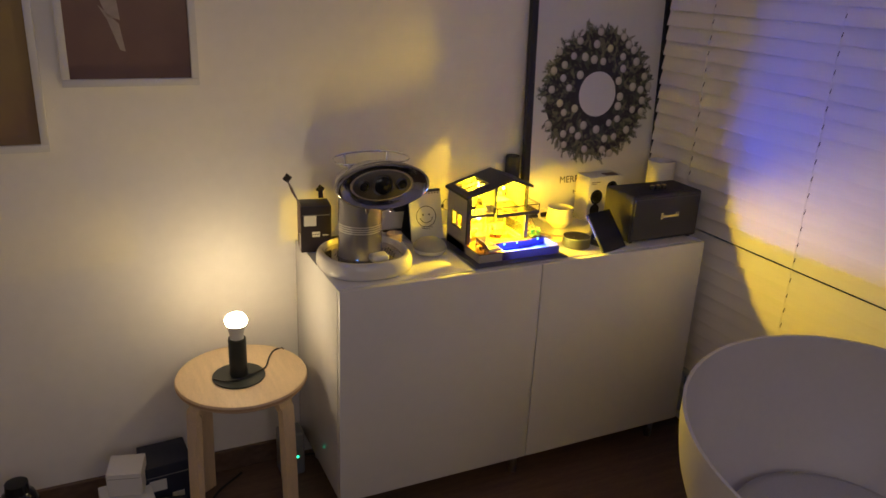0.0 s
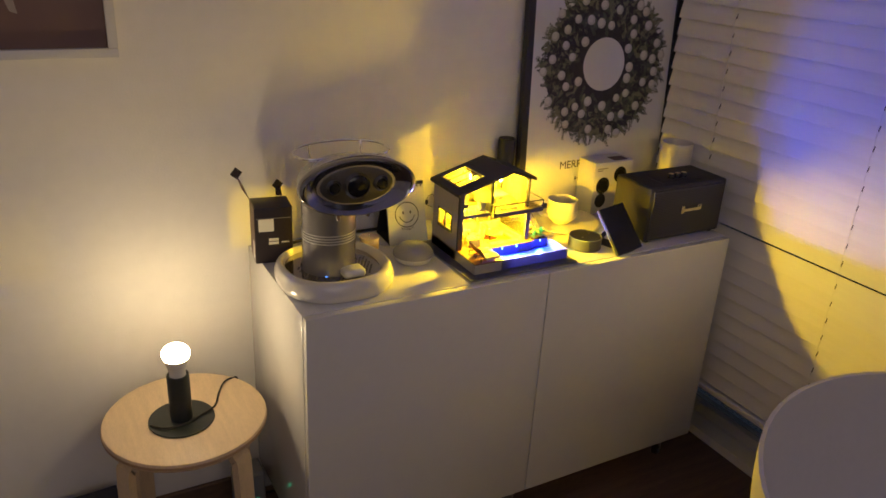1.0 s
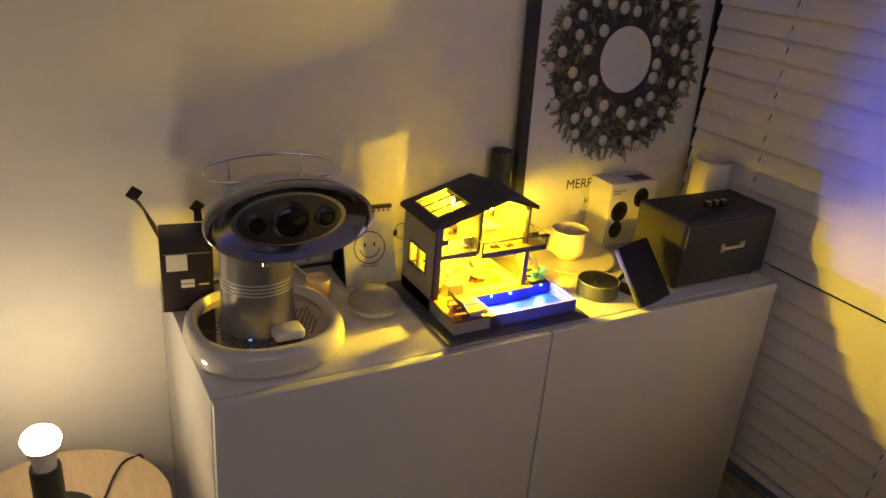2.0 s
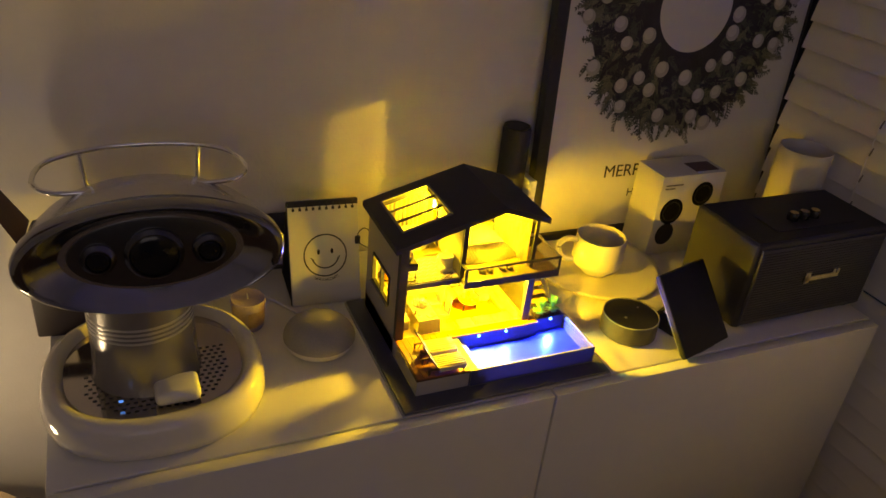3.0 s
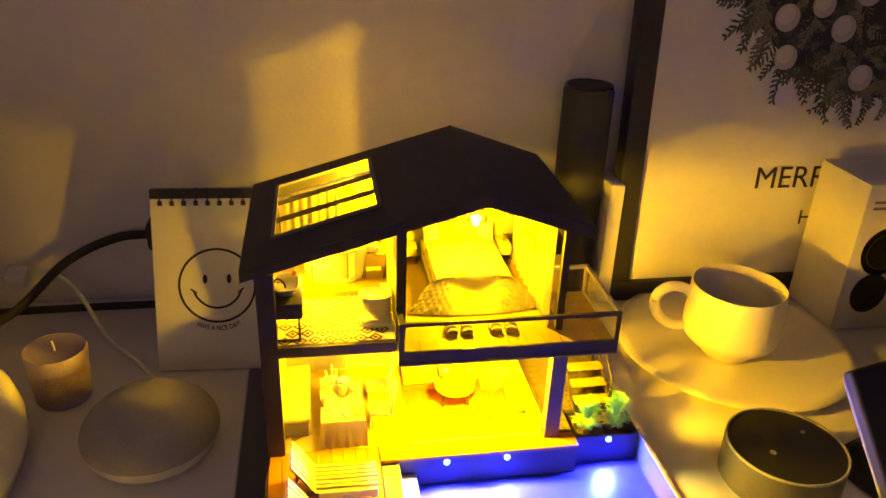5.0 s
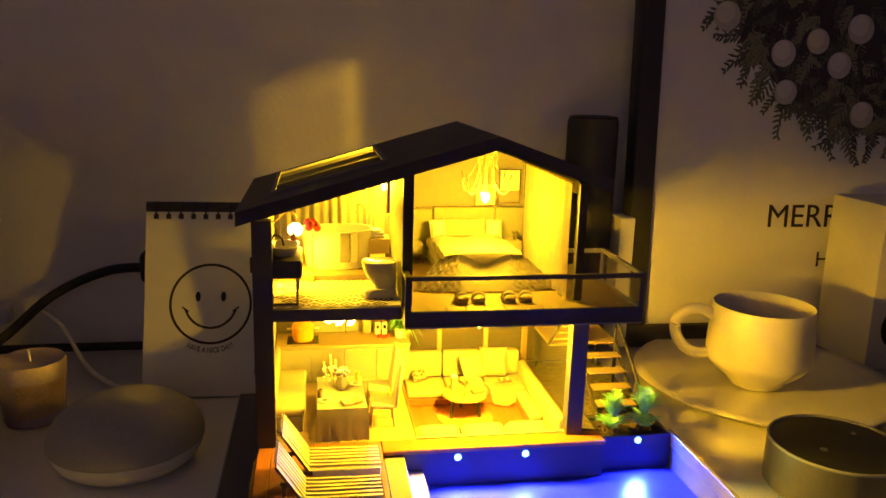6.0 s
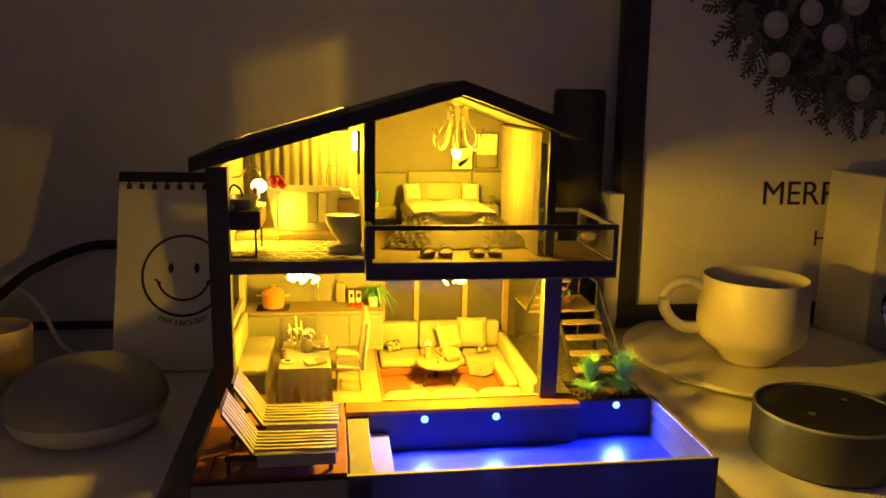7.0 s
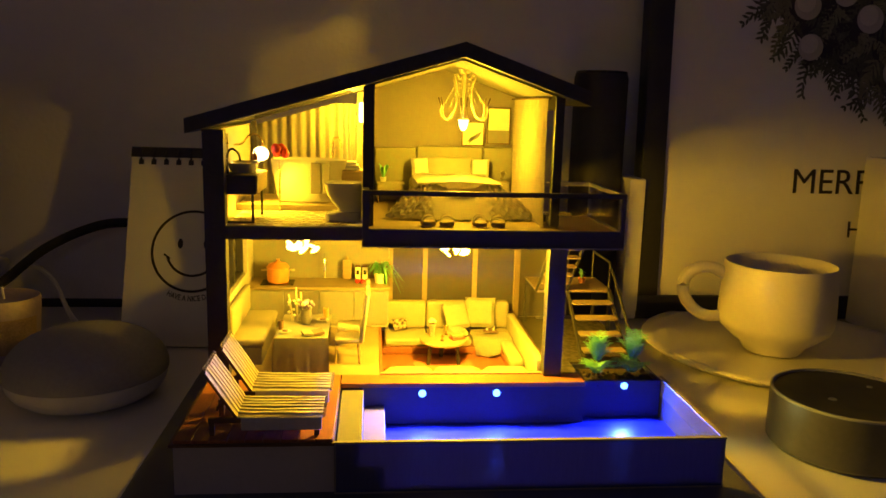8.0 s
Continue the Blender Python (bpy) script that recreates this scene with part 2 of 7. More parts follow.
POOL_PAINT = two_tone("pool_water_print", (0.006, 0.016, 0.13), (0.011, 0.028, 0.20), "noise", 70, 0.33, bump=0.04)
POOL_WALL = mat("pool_wall_card", (0.024, 0.032, 0.10), 0.5, var=0.1, scale=60)
STEP_GREY = mat("pool_step_card", (0.12, 0.12, 0.16), 0.6, var=0.08, scale=60)
PAVING = two_tone("court_paving", (0.030, 0.026, 0.026), (0.065, 0.056, 0.050), "cell", 260, 0.9)
SOIL = mat("dark_soil", (0.03, 0.022, 0.016), 0.95, var=0.4, scale=300)
PATCHWORK = two_tone("patchwork_cover", (0.07, 0.045, 0.035), (0.30, 0.26, 0.19), "cell", 520, 0.9)
QUILT = mat("quilted_throw", (0.40, 0.375, 0.30), 0.95, var=0.08, scale=200, bump=0.3, bscale=1500)
CLEAR = mat("clear_glass", (0.95, 0.95, 0.95), 0.03, var=0.0, trans=1.0)
NIGHT_GLASS = mat("window_glass", (0.9, 0.92, 0.95), 0.02, var=0.0, trans=1.0)
SMOKE = mat("smoked_pane", (0.065, 0.058, 0.062), 0.12, var=0.05)
MAROON = mat("black_carton", (0.025, 0.018, 0.022), 0.4, var=0.2, scale=30)
CARTON_SIDE = mat("maroon_carton", (0.085, 0.035, 0.045), 0.45, var=0.2, scale=30)
PRINT_BROWN = two_tone("brown_print", (0.16, 0.085, 0.075), (0.23, 0.15, 0.115), "noise", 3, 0.6)
PRINT_OCHRE = two_tone("ochre_print", (0.20, 0.11, 0.09), (0.36, 0.26, 0.08), "noise", 3, 0.6)
PRINT_PALE = mat("pale_print", (0.42, 0.35, 0.29), 0.6, var=0.15, scale=8)
PRINT_SLATE = mat("slate_print", (0.07, 0.07, 0.075), 0.6, var=0.15, scale=8)
WREATH_LEAF = mat("printed_leaf", (0.09, 0.105, 0.075), 0.8, var=0.5, scale=60)
WREATH_LIGHT = mat("printed_leaf_light", (0.203, 0.203, 0.128), 0.8, var=0.4, scale=60)
WREATH_DARK = mat("printed_shade", (0.048, 0.044, 0.048), 0.8, var=0.4, scale=60)
BERRY_LIGHT = mat("printed_berry_light", (0.66, 0.63, 0.56), 0.8, var=0.08, scale=60)
BERRY = mat("printed_berry", (0.515, 0.491, 0.429), 0.8, var=0.12, scale=60)
BULB_GLOW = glow("bulb_glow", WARM, BULB_STRENGTH)
AMBER_GLOW = glow("amber_led_glow", (1.0, 0.78, 0.25), 9.0)
BLUE_GLOW = glow("blue_led_glow", (0.08, 0.28, 1.0), 9.0)
GREEN_GLOW = glow("green_led_glow", (0.05, 1.0, 0.45), 0.6)
DIM_BLUE = glow("dim_blue_glow", (0.10, 0.30, 1.0), 0.4)

# ---- helpers for building ----
ORIGIN = {}


def thing(name, at=(0, 0, 0), label="", category="", group="", local=False, m=None):
    """An Empty at its base. Parts are given in world places, or in its own frame (local)."""
    ob = new(name)
    ob.empty_display_size = 0.02
    ob.matrix_basis = m if m is not None else Matrix.Translation(at)
    ORIGIN[ob.name] = Vector((0, 0, 0)) if local else Vector(at)
    return tagged(ob, label, category, group)


def part(name, bm, material, parent, label="", sharp=38):
    me = bpy.data.meshes.new(name)
    bmesh.ops.recalc_face_normals(bm, faces=bm.faces)
    o = ORIGIN.get(parent.name, Vector((0, 0, 0)))
    bm.transform(Matrix.Translation(-o))
    bm.to_mesh(me)
    bm.free()
    me.materials.append(material)
    me.polygons.foreach_set("use_smooth", [True] * len(me.polygons))
    me.set_sharp_from_angle(angle=radians(sharp))
    ob = new(name, me)
    ob.parent = parent
    ORIGIN[ob.name] = o
    return tagged(ob, label)


def twin(ob, name, m):
    """Another part on the same mesh, under the same parent."""
    o = new(name, ob.data)
    o.parent = ob.parent
    o.matrix_basis = m
    return o


def struct(name, bm, material, label, category):
    me = bpy.data.meshes.new(name)
    bmesh.ops.recalc_face_normals(bm, faces=bm.faces)
    bm.to_mesh(me)
    bm.free()
    me.materials.append(material)
    return tagged(new(name, me), label, category, kind="structure")


def B():
    return bmesh.new()


def bx(bm, x0, x1, y0, y1, z0, z1, bev=0.0, seg=2, m=None):
    t = Matrix.Translation(((x0 + x1) / 2, (y0 + y1) / 2, (z0 + z1) / 2)) @ Matrix.Diagonal((abs(x1 - x0), abs(y1 - y0), abs(z1 - z0), 1))
    if m is not None:
        t = m @ t
    vs = bmesh.ops.create_cube(bm, size=1, matrix=t)["verts"]
    if bev:
        es = list({e for v in vs for e in v.link_edges})
        bmesh.ops.bevel(bm, geom=es, offset=bev, segments=seg, profile=0.5, affect="EDGES")
    return bm


def cy(bm, x, y, z0, z1, r0, r1=None, seg=24, m=None):
    t = Matrix.Translation((x, y, (z0 + z1) / 2))
    if m is not None:
        t = m @ t
    bmesh.ops.create_cone(bm, cap_ends=True, segments=seg, radius1=r0, radius2=r0 if r1 is None else r1, depth=abs(z1 - z0), matrix=t)
    return bm


def lathe(bm, prof, x=0, y=0, z=0, seg=40, sx=1.0, sy=1.0, m=None):
    """Turns a profile of (radius, height) round the upright axis."""
    rings = []
    for r, h in prof:
        ring = []
        for k in range(seg):
            a = 2 * math.pi * k / seg
            v = Vector((x + sx * r * math.cos(a), y + sy * r * math.sin(a), z + h))
            ring.append(bm.verts.new(m @ v if m is not None else v))
        rings.append(ring)
    for a, b in zip(rings, rings[1:]):
        for k in range(seg):
            bm.faces.new((a[k], a[(k + 1) % seg], b[(k + 1) % seg], b[k]))
    if prof[0][0] > 1e-6:
        bm.faces.new(rings[0][::-1])
    if prof[-1][0] > 1e-6:
        bm.faces.new(rings[-1])
    bmesh.ops.remove_doubles(bm, verts=[v for r in (rings[0], rings[-1]) for v in r], dist=1e-7)
    return bm


def tube(bm, pts, r, seg=8, closed=False):
    pts = [Vector(p) for p in pts]
    n = len(pts)
    rings, up = [], Vector((0, 0, 1))
    for i, p in enumerate(pts):
        a = pts[(i - 1) % n] if (closed or i) else p
        b = pts[(i + 1) % n] if (closed or i < n - 1) else p
        d = (b - a).normalized()
        s = d.cross(up)
        if s.length < 0.05:
            s = d.cross(Vector((1, 0, 0)))
        s.normalize()
        u = s.cross(d)
        rings.append([bm.verts.new(p + r * (math.cos(2 * math.pi * k / seg) * s + math.sin(2 * math.pi * k / seg) * u)) for k in range(seg)])
    for i in range(n if closed else n - 1):
        a, b = rings[i], rings[(i + 1) % n]
        for k in range(seg):
            bm.faces.new((a[k], a[(k + 1) % seg], b[(k + 1) % seg], b[k]))
    if not closed:
        bm.faces.new(rings[0][::-1]), bm.faces.new(rings[-1])
    return bm


def curve(pts, n=6):
    """A smooth line through the points."""
    p = [Vector(q) for q in pts]
    p = [2 * p[0] - p[1]] + p + [2 * p[-1] - p[-2]]
    out = []
    for i in range(1, len(p) - 2):
        for k in range(n):
            t = k / n
            out.append(0.5 * (2 * p[i] + (p[i + 1] - p[i - 1]) * t + (2 * p[i - 1] - 5 * p[i] + 4 * p[i + 1] - p[i + 2]) * t * t + (3 * p[i] - p[i - 1] - 3 * p[i + 1] + p[i + 2]) * t ** 3))
    return out + [p[-2]]


def ball(bm, x, y, z, r, sx=1.0, sy=1.0, sz=1.0, u=20, v=12, m=None):
    t = Matrix.Translation((x, y, z)) @ Matrix.Diagonal((sx, sy, sz, 1))
    if m is not None:
        t = m @ t
    bmesh.ops.create_uvsphere(bm, u_segments=u, v_segments=v, radius=r, matrix=t)
    return bm


def prism(bm, outline, y0, y1):
    """An outline in x and z, drawn out from y0 to y1."""
    a = [bm.verts.new((x, y0, z)) for x, z in outline]
    b = [bm.verts.new((x, y1, z)) for x, z in outline]
    n = len(a)
    bm.faces.new(a[::-1]), bm.faces.new(b)
    for k in range(n):
        bm.faces.new((a[k], a[(k + 1) % n], b[(k + 1) % n], b[k]))
    return bm


def cushion(bm, x0, x1, y0, y1, z0, z1, m=None, puff=0.35, n=8):
    """A soft pillow: a grid swollen in the middle, on both sides."""
    top, bot = [], []
    for j in range(n + 1):
        rt, rb = [], []
        for i in range(n + 1):
            u, v = 2 * i / n - 1, 2 * j / n - 1
            w = max(0.0, (1 - u ** 4) * (1 - v ** 4)) ** puff
            pin = 1 - 0.05 * (1 - abs(u)) * abs(v) - 0.05 * (1 - abs(v)) * abs(u)
            x, y = (x0 + x1) / 2 + u * pin * (x1 - x0) / 2, (y0 + y1) / 2 + v * pin * (y1 - y0) / 2
            zm, h = (z0 + z1) / 2, (z1 - z0) / 2
            p, q = Vector((x, y, zm + h * w)), Vector((x, y, zm - h * w))
            rt.append(bm.verts.new(m @ p if m is not None else p))
            rb.append(bm.verts.new(m @ q if m is not None else q))
        top.append(rt), bot.append(rb)
    for j in range(n):
        for i in range(n):
            bm.faces.new((top[j][i], top[j][i + 1], top[j + 1][i + 1], top[j + 1][i]))
            bm.faces.new((bot[j][i], bot[j + 1][i], bot[j + 1][i + 1], bot[j][i + 1]))
    bmesh.ops.remove_doubles(bm, verts=bm.verts, dist=1e-6)
    return bm


def text_bm(words, size, depth=0.0002, bold=0.0):
    """The words as a flat mesh in x and y, centred at the origin."""
    cu = bpy.data.curves.new("lettering", "FONT")
    cu.body, cu.size, cu.extrude, cu.offset, cu.align_x, cu.align_y = words, size, depth, bold, "CENTER", "CENTER"
    ob = new("lettering", cu)
    bpy.context.view_layer.update()
    me = bpy.data.meshes.new_from_object(ob.evaluated_get(bpy.context.evaluated_depsgraph_get()))
    bm = B()
    bm.from_mesh(me)
    bpy.data.objects.remove(ob), bpy.data.curves.remove(cu), bpy.data.meshes.remove(me)
    return bm


def disc(bm, x, y, z, r, ry=None, seg=24, m=None):
    t = Matrix.Translation((x, y, z)) @ Matrix.Diagonal((1, (ry or r) / r, 1, 1))
    bmesh.ops.create_circle(bm, cap_ends=True, segments=seg, radius=r, matrix=m @ t if m is not None else t)
    return bm


def annulus(bm, x, y, z, r0, r1, seg=48, m=None, a0=0.0, a1=360.0):
    full = abs(a1 - a0) >= 359.9
    n = seg if full else seg + 1
    def ring(r):
        out = []
        for k in range(n):
            a = radians(a0 + (a1 - a0) * k / seg)
            p = Vector((x + r * math.cos(a), y + r * math.sin(a), z))
            out.append(bm.verts.new(m @ p if m is not None else p))
        return out
    i, o = ring(r0), ring(r1)
    for k in range(seg):
        j = (k + 1) % n
        bm.faces.new((i[k], o[k], o[j], i[j]))
    return bm


TOP = 0.74   # the cabinet's top

# ---- the room ----
struct("floor", bx(B(), -1.8, 1.5, -2.8, 0.1, -0.1, 0.0), FLOOR, "dark brown oak floorboards in dim light", "floor")
struct("ceiling", bx(B(), -1.8, 1.5, -2.8, 0.1, 2.4, 2.5), CEIL, "plain white painted ceiling", "ceiling")
struct("wall_back", bx(B(), -1.8, 1.5, 0.0, 0.1, 0.0, 2.4), WALL, "off-white painted wall lit by a bare bulb", "wall")
struct("wall_left", bx(B(), -1.9, -1.8, -2.8, 0.1, 0.0, 2.4), WALL, "plain off-white painted wall", "wall")
# unseen wall; its wide opening is added to hold the fill
wf = B()
bx(wf, -1.9, -1.1, -2.9, -2.8, 0.0, 2.4)
bx(wf, 0.5, 1.5, -2.9, -2.8, 0.0, 2.4)
bx(wf, -1.1, 0.5, -2.9, -2.8, 2.1, 2.4)
struct("wall_front", wf, WALL, "plain off-white painted wall with a wide opening for the fill light", "wall")
wr = B()
bx(wr, 1.33, 1.5, -2.8, -2.6, 0.0, 2.4)
bx(wr, 1.33, 1.5, -0.16, 0.0, 0.0, 2.4)
bx(wr, 1.33, 1.5, -2.6, -0.16, 0.0, 0.03)
bx(wr, 1.33, 1.5, -2.6, -0.16, 2.25, 2.4)
struct("wall_right", wr, WALL, "off-white wall with a wide window", "wall")
win = tagged(new("window_1"), "dark window with white frame behind closed blinds", "window", kind="structure")
ORIGIN["window_1"] = Vector((0, 0, 0))
fr = B()
for y0, y1, z0, z1 in ((-2.6, -0.16, 0.03, 0.07), (-2.6, -0.16, 2.19, 2.25), (-2.6, -2.54, 0.07, 2.19), (-0.22, -0.16, 0.07, 2.19), (-1.41, -1.35, 0.07, 2.19)):
    bx(fr, 1.40, 1.45, y0, y1, z0, z1, 0.004)
part("window_frame", fr, WHITE_PLASTIC, win)
for y0, y1 in ((-2.54, -1.41), (-1.35, -0.22)):
    pane = part("pane", bx(B(), 1.422, 1.428, y0, y1, 0.07, 2.19), NIGHT_GLASS, win)
sk = bx(B(), -1.8, 0.0, -0.014, 0.0, 0.0, 0.07, 0.003)
struct("baseboard", sk, FLOOR, "low dark wooden skirting board", "baseboard")


def blinds():
    th = thing("window_blind", (1.25, -0.06, 0.06), "closed white slatted blind over the window, catching yellow and blue light", "blind")
    L, wid, tilt = 1.95, 0.0520, radians(79)
    bm = B()
    prof = []
    for k in range(7):
        u = k / 6 - 0.5
        prof.append((u * wid, 0.0010 * (1 - 4 * u * u)))
    lo, hi = [], []
    for end in (0.0, -L):
        for off, row in ((0.0, lo), (0.0011, hi)):
            for u, h in prof:
                # the lower edge leans into the room
                x = u * math.cos(tilt) - (h + off) * math.sin(tilt)
                z = u * math.sin(tilt) + (h + off) * math.cos(tilt)
                row.append(bm.verts.new((x, end, z)))
    n = 7
    for row in (lo, hi):
        for k in range(n - 1):
            bm.faces.new((row[k], row[k + 1], row[n + k + 1], row[n + k]))
    for a, b in ((0, n), (n - 1, 2 * n - 1)):
        bm.faces.new((lo[a], hi[a], hi[b], lo[b]))
    for e in (0, n):
        bm.faces.new([lo[e + k] for k in range(n)] + [hi[e + k] for k in range(n - 1, -1, -1)])
    first = None
    rnd = random.Random(4)
    pitch, mid = 0.0475, 0.747
    heights = [mid - 0.0300 - pitch * k for k in range(10)] + [mid + 0.0300 + pitch * k for k in range(31)]
    for z in heights:
        if first is None:
            bm.transform(Matrix.Translation((1.25, -0.06, 0.06)))
            first = part("slat", bm, SLAT, th, sharp=60)
            o = first
        else:
            o = twin(first, "slat", Matrix())
        o.matrix_basis = pose(rnd.uniform(-0.0006, 0.0006), rnd.uniform(-0.002, 0.002), z - 0.06 + rnd.uniform(-0.0005, 0.0005), rnd.uniform(-0.05, 0.05), 0, 0)
    for y in (-0.26, -0.715, -1.20, -1.68):
        part("ladder_cord", tube(B(), [(1.2425, y, 0.25), (1.2425, y, 2.2)], 0.0006, 5), SLAT, th, "thin white cord")
        hb = B()
        for z in heights:
            bx(hb, -0.0016, 0.0, -0.0012, 0.0012, -0.007, 0.007, m=pose(1.2482, y, z, 0, 20, 0))
        tagged(part("cord_hole", hb, SLOT, th, "row of small dark slots"), kind="stuff")
    part("bottom_rail", bx(B(), 1.235, 1.265, -0.06 - L, -0.06, 0.240, 0.258, 0.004), SLAT, th)
    part("head_rail", bx(B(), 1.225, 1.275, -0.06 - L, -0.06, 2.19, 2.24, 0.004), SLAT, th)


blinds()


def cabinet():
    th = thing("sideboard", (0.6, -0.21, 0.0), "long white lacquered sideboard with two plain doors on short legs", "sideboard")
    body = B()
    bx(body, 0.0, 1.2, -0.400, -0.004, 0.105, TOP, 0.0015)
    part("body", body, GLOSS_TOP, th)
    for x0, x1 in ((0.001, 0.5985), (0.6015, 1.199)):
        part("door", bx(B(), x0, x1, -0.420, -0.4025, 0.100, TOP - 0.001, 0.0016), LACQUER, th, "plain white flat door")
    for x in (0.05, 0.6, 1.15):
        for y in (-0.35, -0.05):
            lg = cy(B(), x, y, 0.0, 0.105, 0.013, 0.016, 16)
            part("leg", lg, SATIN_STEEL, th)


cabinet()


def stool():
    cx, cyy = -0.213, -0.222
    th = thing("stool", (cx, cyy, 0), "round birch plywood stool with bent legs beside the sideboard", "stool")
    s = lathe(B(), [(0, 0.428), (0.168, 0.428), (0.173, 0.431), (0.175, 0.436), (0.175, 0.444), (0.173, 0.4485), (0.168, 0.45), (0, 0.45)], cx, cyy, 0, 72)
    part("seat", s, BIRCH, th, "round pale birch seat")
    e = B()
    annulus(e, cx, cyy, 0.4362, 0.1752, 0.1756, 72)
    lathe(e, [(0.1753, 0.437), (0.1757, 0.437), (0.1757, 0.443), (0.1753, 0.443)], cx, cyy, 0, 72)
    part("edge_band", e, BIRCH_EDGE, th, "darker ply edge")
    for a in (-57, 33, 123, 207):
        bm = B()
        prof = [(0.03, 0.4185), (0.115, 0.4185), (0.138, 0.413), (0.152, 0.399), (0.158, 0.377), (0.164, 0.2), (0.168, 0.0)]
        prof = [(p[0], p[1]) for p in curve([(q[0], 0, q[1]) for q in prof], 4) for p in [(p[0], p[2])]]
        rows = []
        for i, (r, z) in enumerate(prof):
            r2, z2 = prof[min(i + 1, len(prof) - 1)]
            r1, z1 = prof[max(i - 1, 0)]
            d = Vector((r2 - r1, z2 - z1)).normalized()
            nx, nz = -d.y, d.x
            t = 0.009
            rows.append([Vector((r + s1 * t * nx, w * 0.021, max(0, z + s1 * t * nz) if z > 0.02 else z)) for s1, w in ((-1, -1), (-1, 1), (1, 1), (1, -1))])
        vs = [[bm.verts.new(v) for v in row] for row in rows]
        for p, q in zip(vs, vs[1:]):
            for k in range(4):
                bm.faces.new((p[k], p[(k + 1) % 4], q[(k + 1) % 4], q[k]))
        bm.faces.new(vs[0]), bm.faces.new(vs[-1])
        bm.transform(pose(cx, cyy, 0.001, 0, 0, a))
        part("leg", bm, BIRCH, th)


stool()


def table_lamp():
    cx, cyy, z = -0.224, -0.236, 0.4505
    th = thing("table_lamp", (cx, cyy, z), "dark metal table lamp with a bare glowing bulb on the stool", "lamp")
    part("base", lathe(B(), [(0, 0), (0.069, 0), (0.070, 0.0015), (0.0695, 0.004), (0.03, 0.006), (0, 0.006)], cx, cyy, z, 56), DARK_METAL, th)
    part("socket", lathe(B(), [(0.023, 0.005), (0.0235, 0.02), (0.0235, 0.112), (0.0225, 0.116), (0.019, 0.116), (0.019, 0.09), (0, 0.09)], cx, cyy, z, 36), DARK_METAL, th)
    bulb = part("bulb_neck", lathe(B(), [(0, 0.095), (0.0175, 0.095), (0.0175, 0.126), (0.0215, 0.142), (0.0260, 0.156), (0, 0.156)], cx, cyy, z, 36), WHITE_PLASTIC, th, "white plastic bulb collar")
    g = [(0, 0.157), (0.0262, 0.157)]
    for k in range(1, 10):
        a = radians(-12 + 102 * k / 9)
        g.append((0.0292 * math.cos(a), 0.166 + 0.0218 * math.sin(a)))
    g[-1] = (0, g[-1][1])
    part("bulb", lathe(B(), g, cx, cyy, z, 36), BULB_GLOW, bulb, "glowing frosted bulb")
    rim = curve([(cx - 0.066, cyy - 0.005, z + 0.0065), (cx - 0.04, cyy - 0.03, z + 0.0085), (cx, cyy - 0.032, z + 0.0085), (cx + 0.04, cyy - 0.012, z + 0.0085), (cx + 0.066, cyy + 0.005, z + 0.007),
                 (cx + 0.080, cyy + 0.025, z + 0.003), (cx + 0.098, cyy + 0.07, z + 0.0028), (cx + 0.118, cyy + 0.105, z + 0.0028), (cx + 0.140, cyy + 0.120, z - 0.001), (cx + 0.158, cyy + 0.132, z - 0.03), (cx + 0.165, cyy + 0.14, 0.22), (cx + 0.17, cyy + 0.15, 0.003)])
    part("cord", tube(B(), rim, 0.0022, 8), CORD_DARK, th, "thin black cord")


table_lamp()


def picture(name, x0, x1, z0, z1, print_mat, shapes, label):
    th = thing(name, ((x0 + x1) / 2, -0.001, z0), label, "picture")
    w, d = 0.018, 0.030
    f = B()
    for a, b, c, e in ((x0, x1, z0, z0 + w), (x0, x1, z1 - w, z1), (x0, x0 + w, z0 + w, z1 - w), (x1 - w, x1, z0 + w, z1 - w)):
        bx(f, a, b, -d, -0.001, c, e, 0.0012)
    part("frame", f, WHITE_PLASTIC, th, "white frame")
    part("print", bx(B(), x0 + w - 0.002, x1 - w + 0.002, -0.018, -0.004, z0 + w - 0.002, z1 - w + 0.002), print_mat, th)
    for pts, material in shapes:
        bm = B()
        bm.faces.new([bm.verts.new((x0 + u * (x1 - x0), -0.0185, z0 + v * (z1 - z0))) for u, v in pts])
        part("printed_shape", bm, material, th)


picture("framed_print", -0.567, -0.247, 1.200, 1.640, PRINT_BROWN,
        [([(0.30, 0.44), (0.44, 0.34), (0.47, 0.19), (0.43, 0.20), (0.36, 0.36)], PRINT_PALE),
         ([(0.28, 0.70), (0.40, 0.72), (0.45, 0.36), (0.36, 0.38), (0.32, 0.46)], PRINT_PALE),
         ([(0.45, 0.62), (0.55, 0.55), (0.68, 0.53), (0.80, 0.58), (0.74, 0.70), (0.5, 0.72)], PRINT_SLATE)],
        "white-framed brown abstract print hanging on the wall")
picture("framed_print", -0.935, -0.612, 1.045, 1.485, PRINT_OCHRE,
        [([(0.55, 0.40), (0.72, 0.47), (0.74, 0.70), (0.55, 0.72)], PRINT_PALE)],
        "white-framed ochre abstract print hanging on the wall")


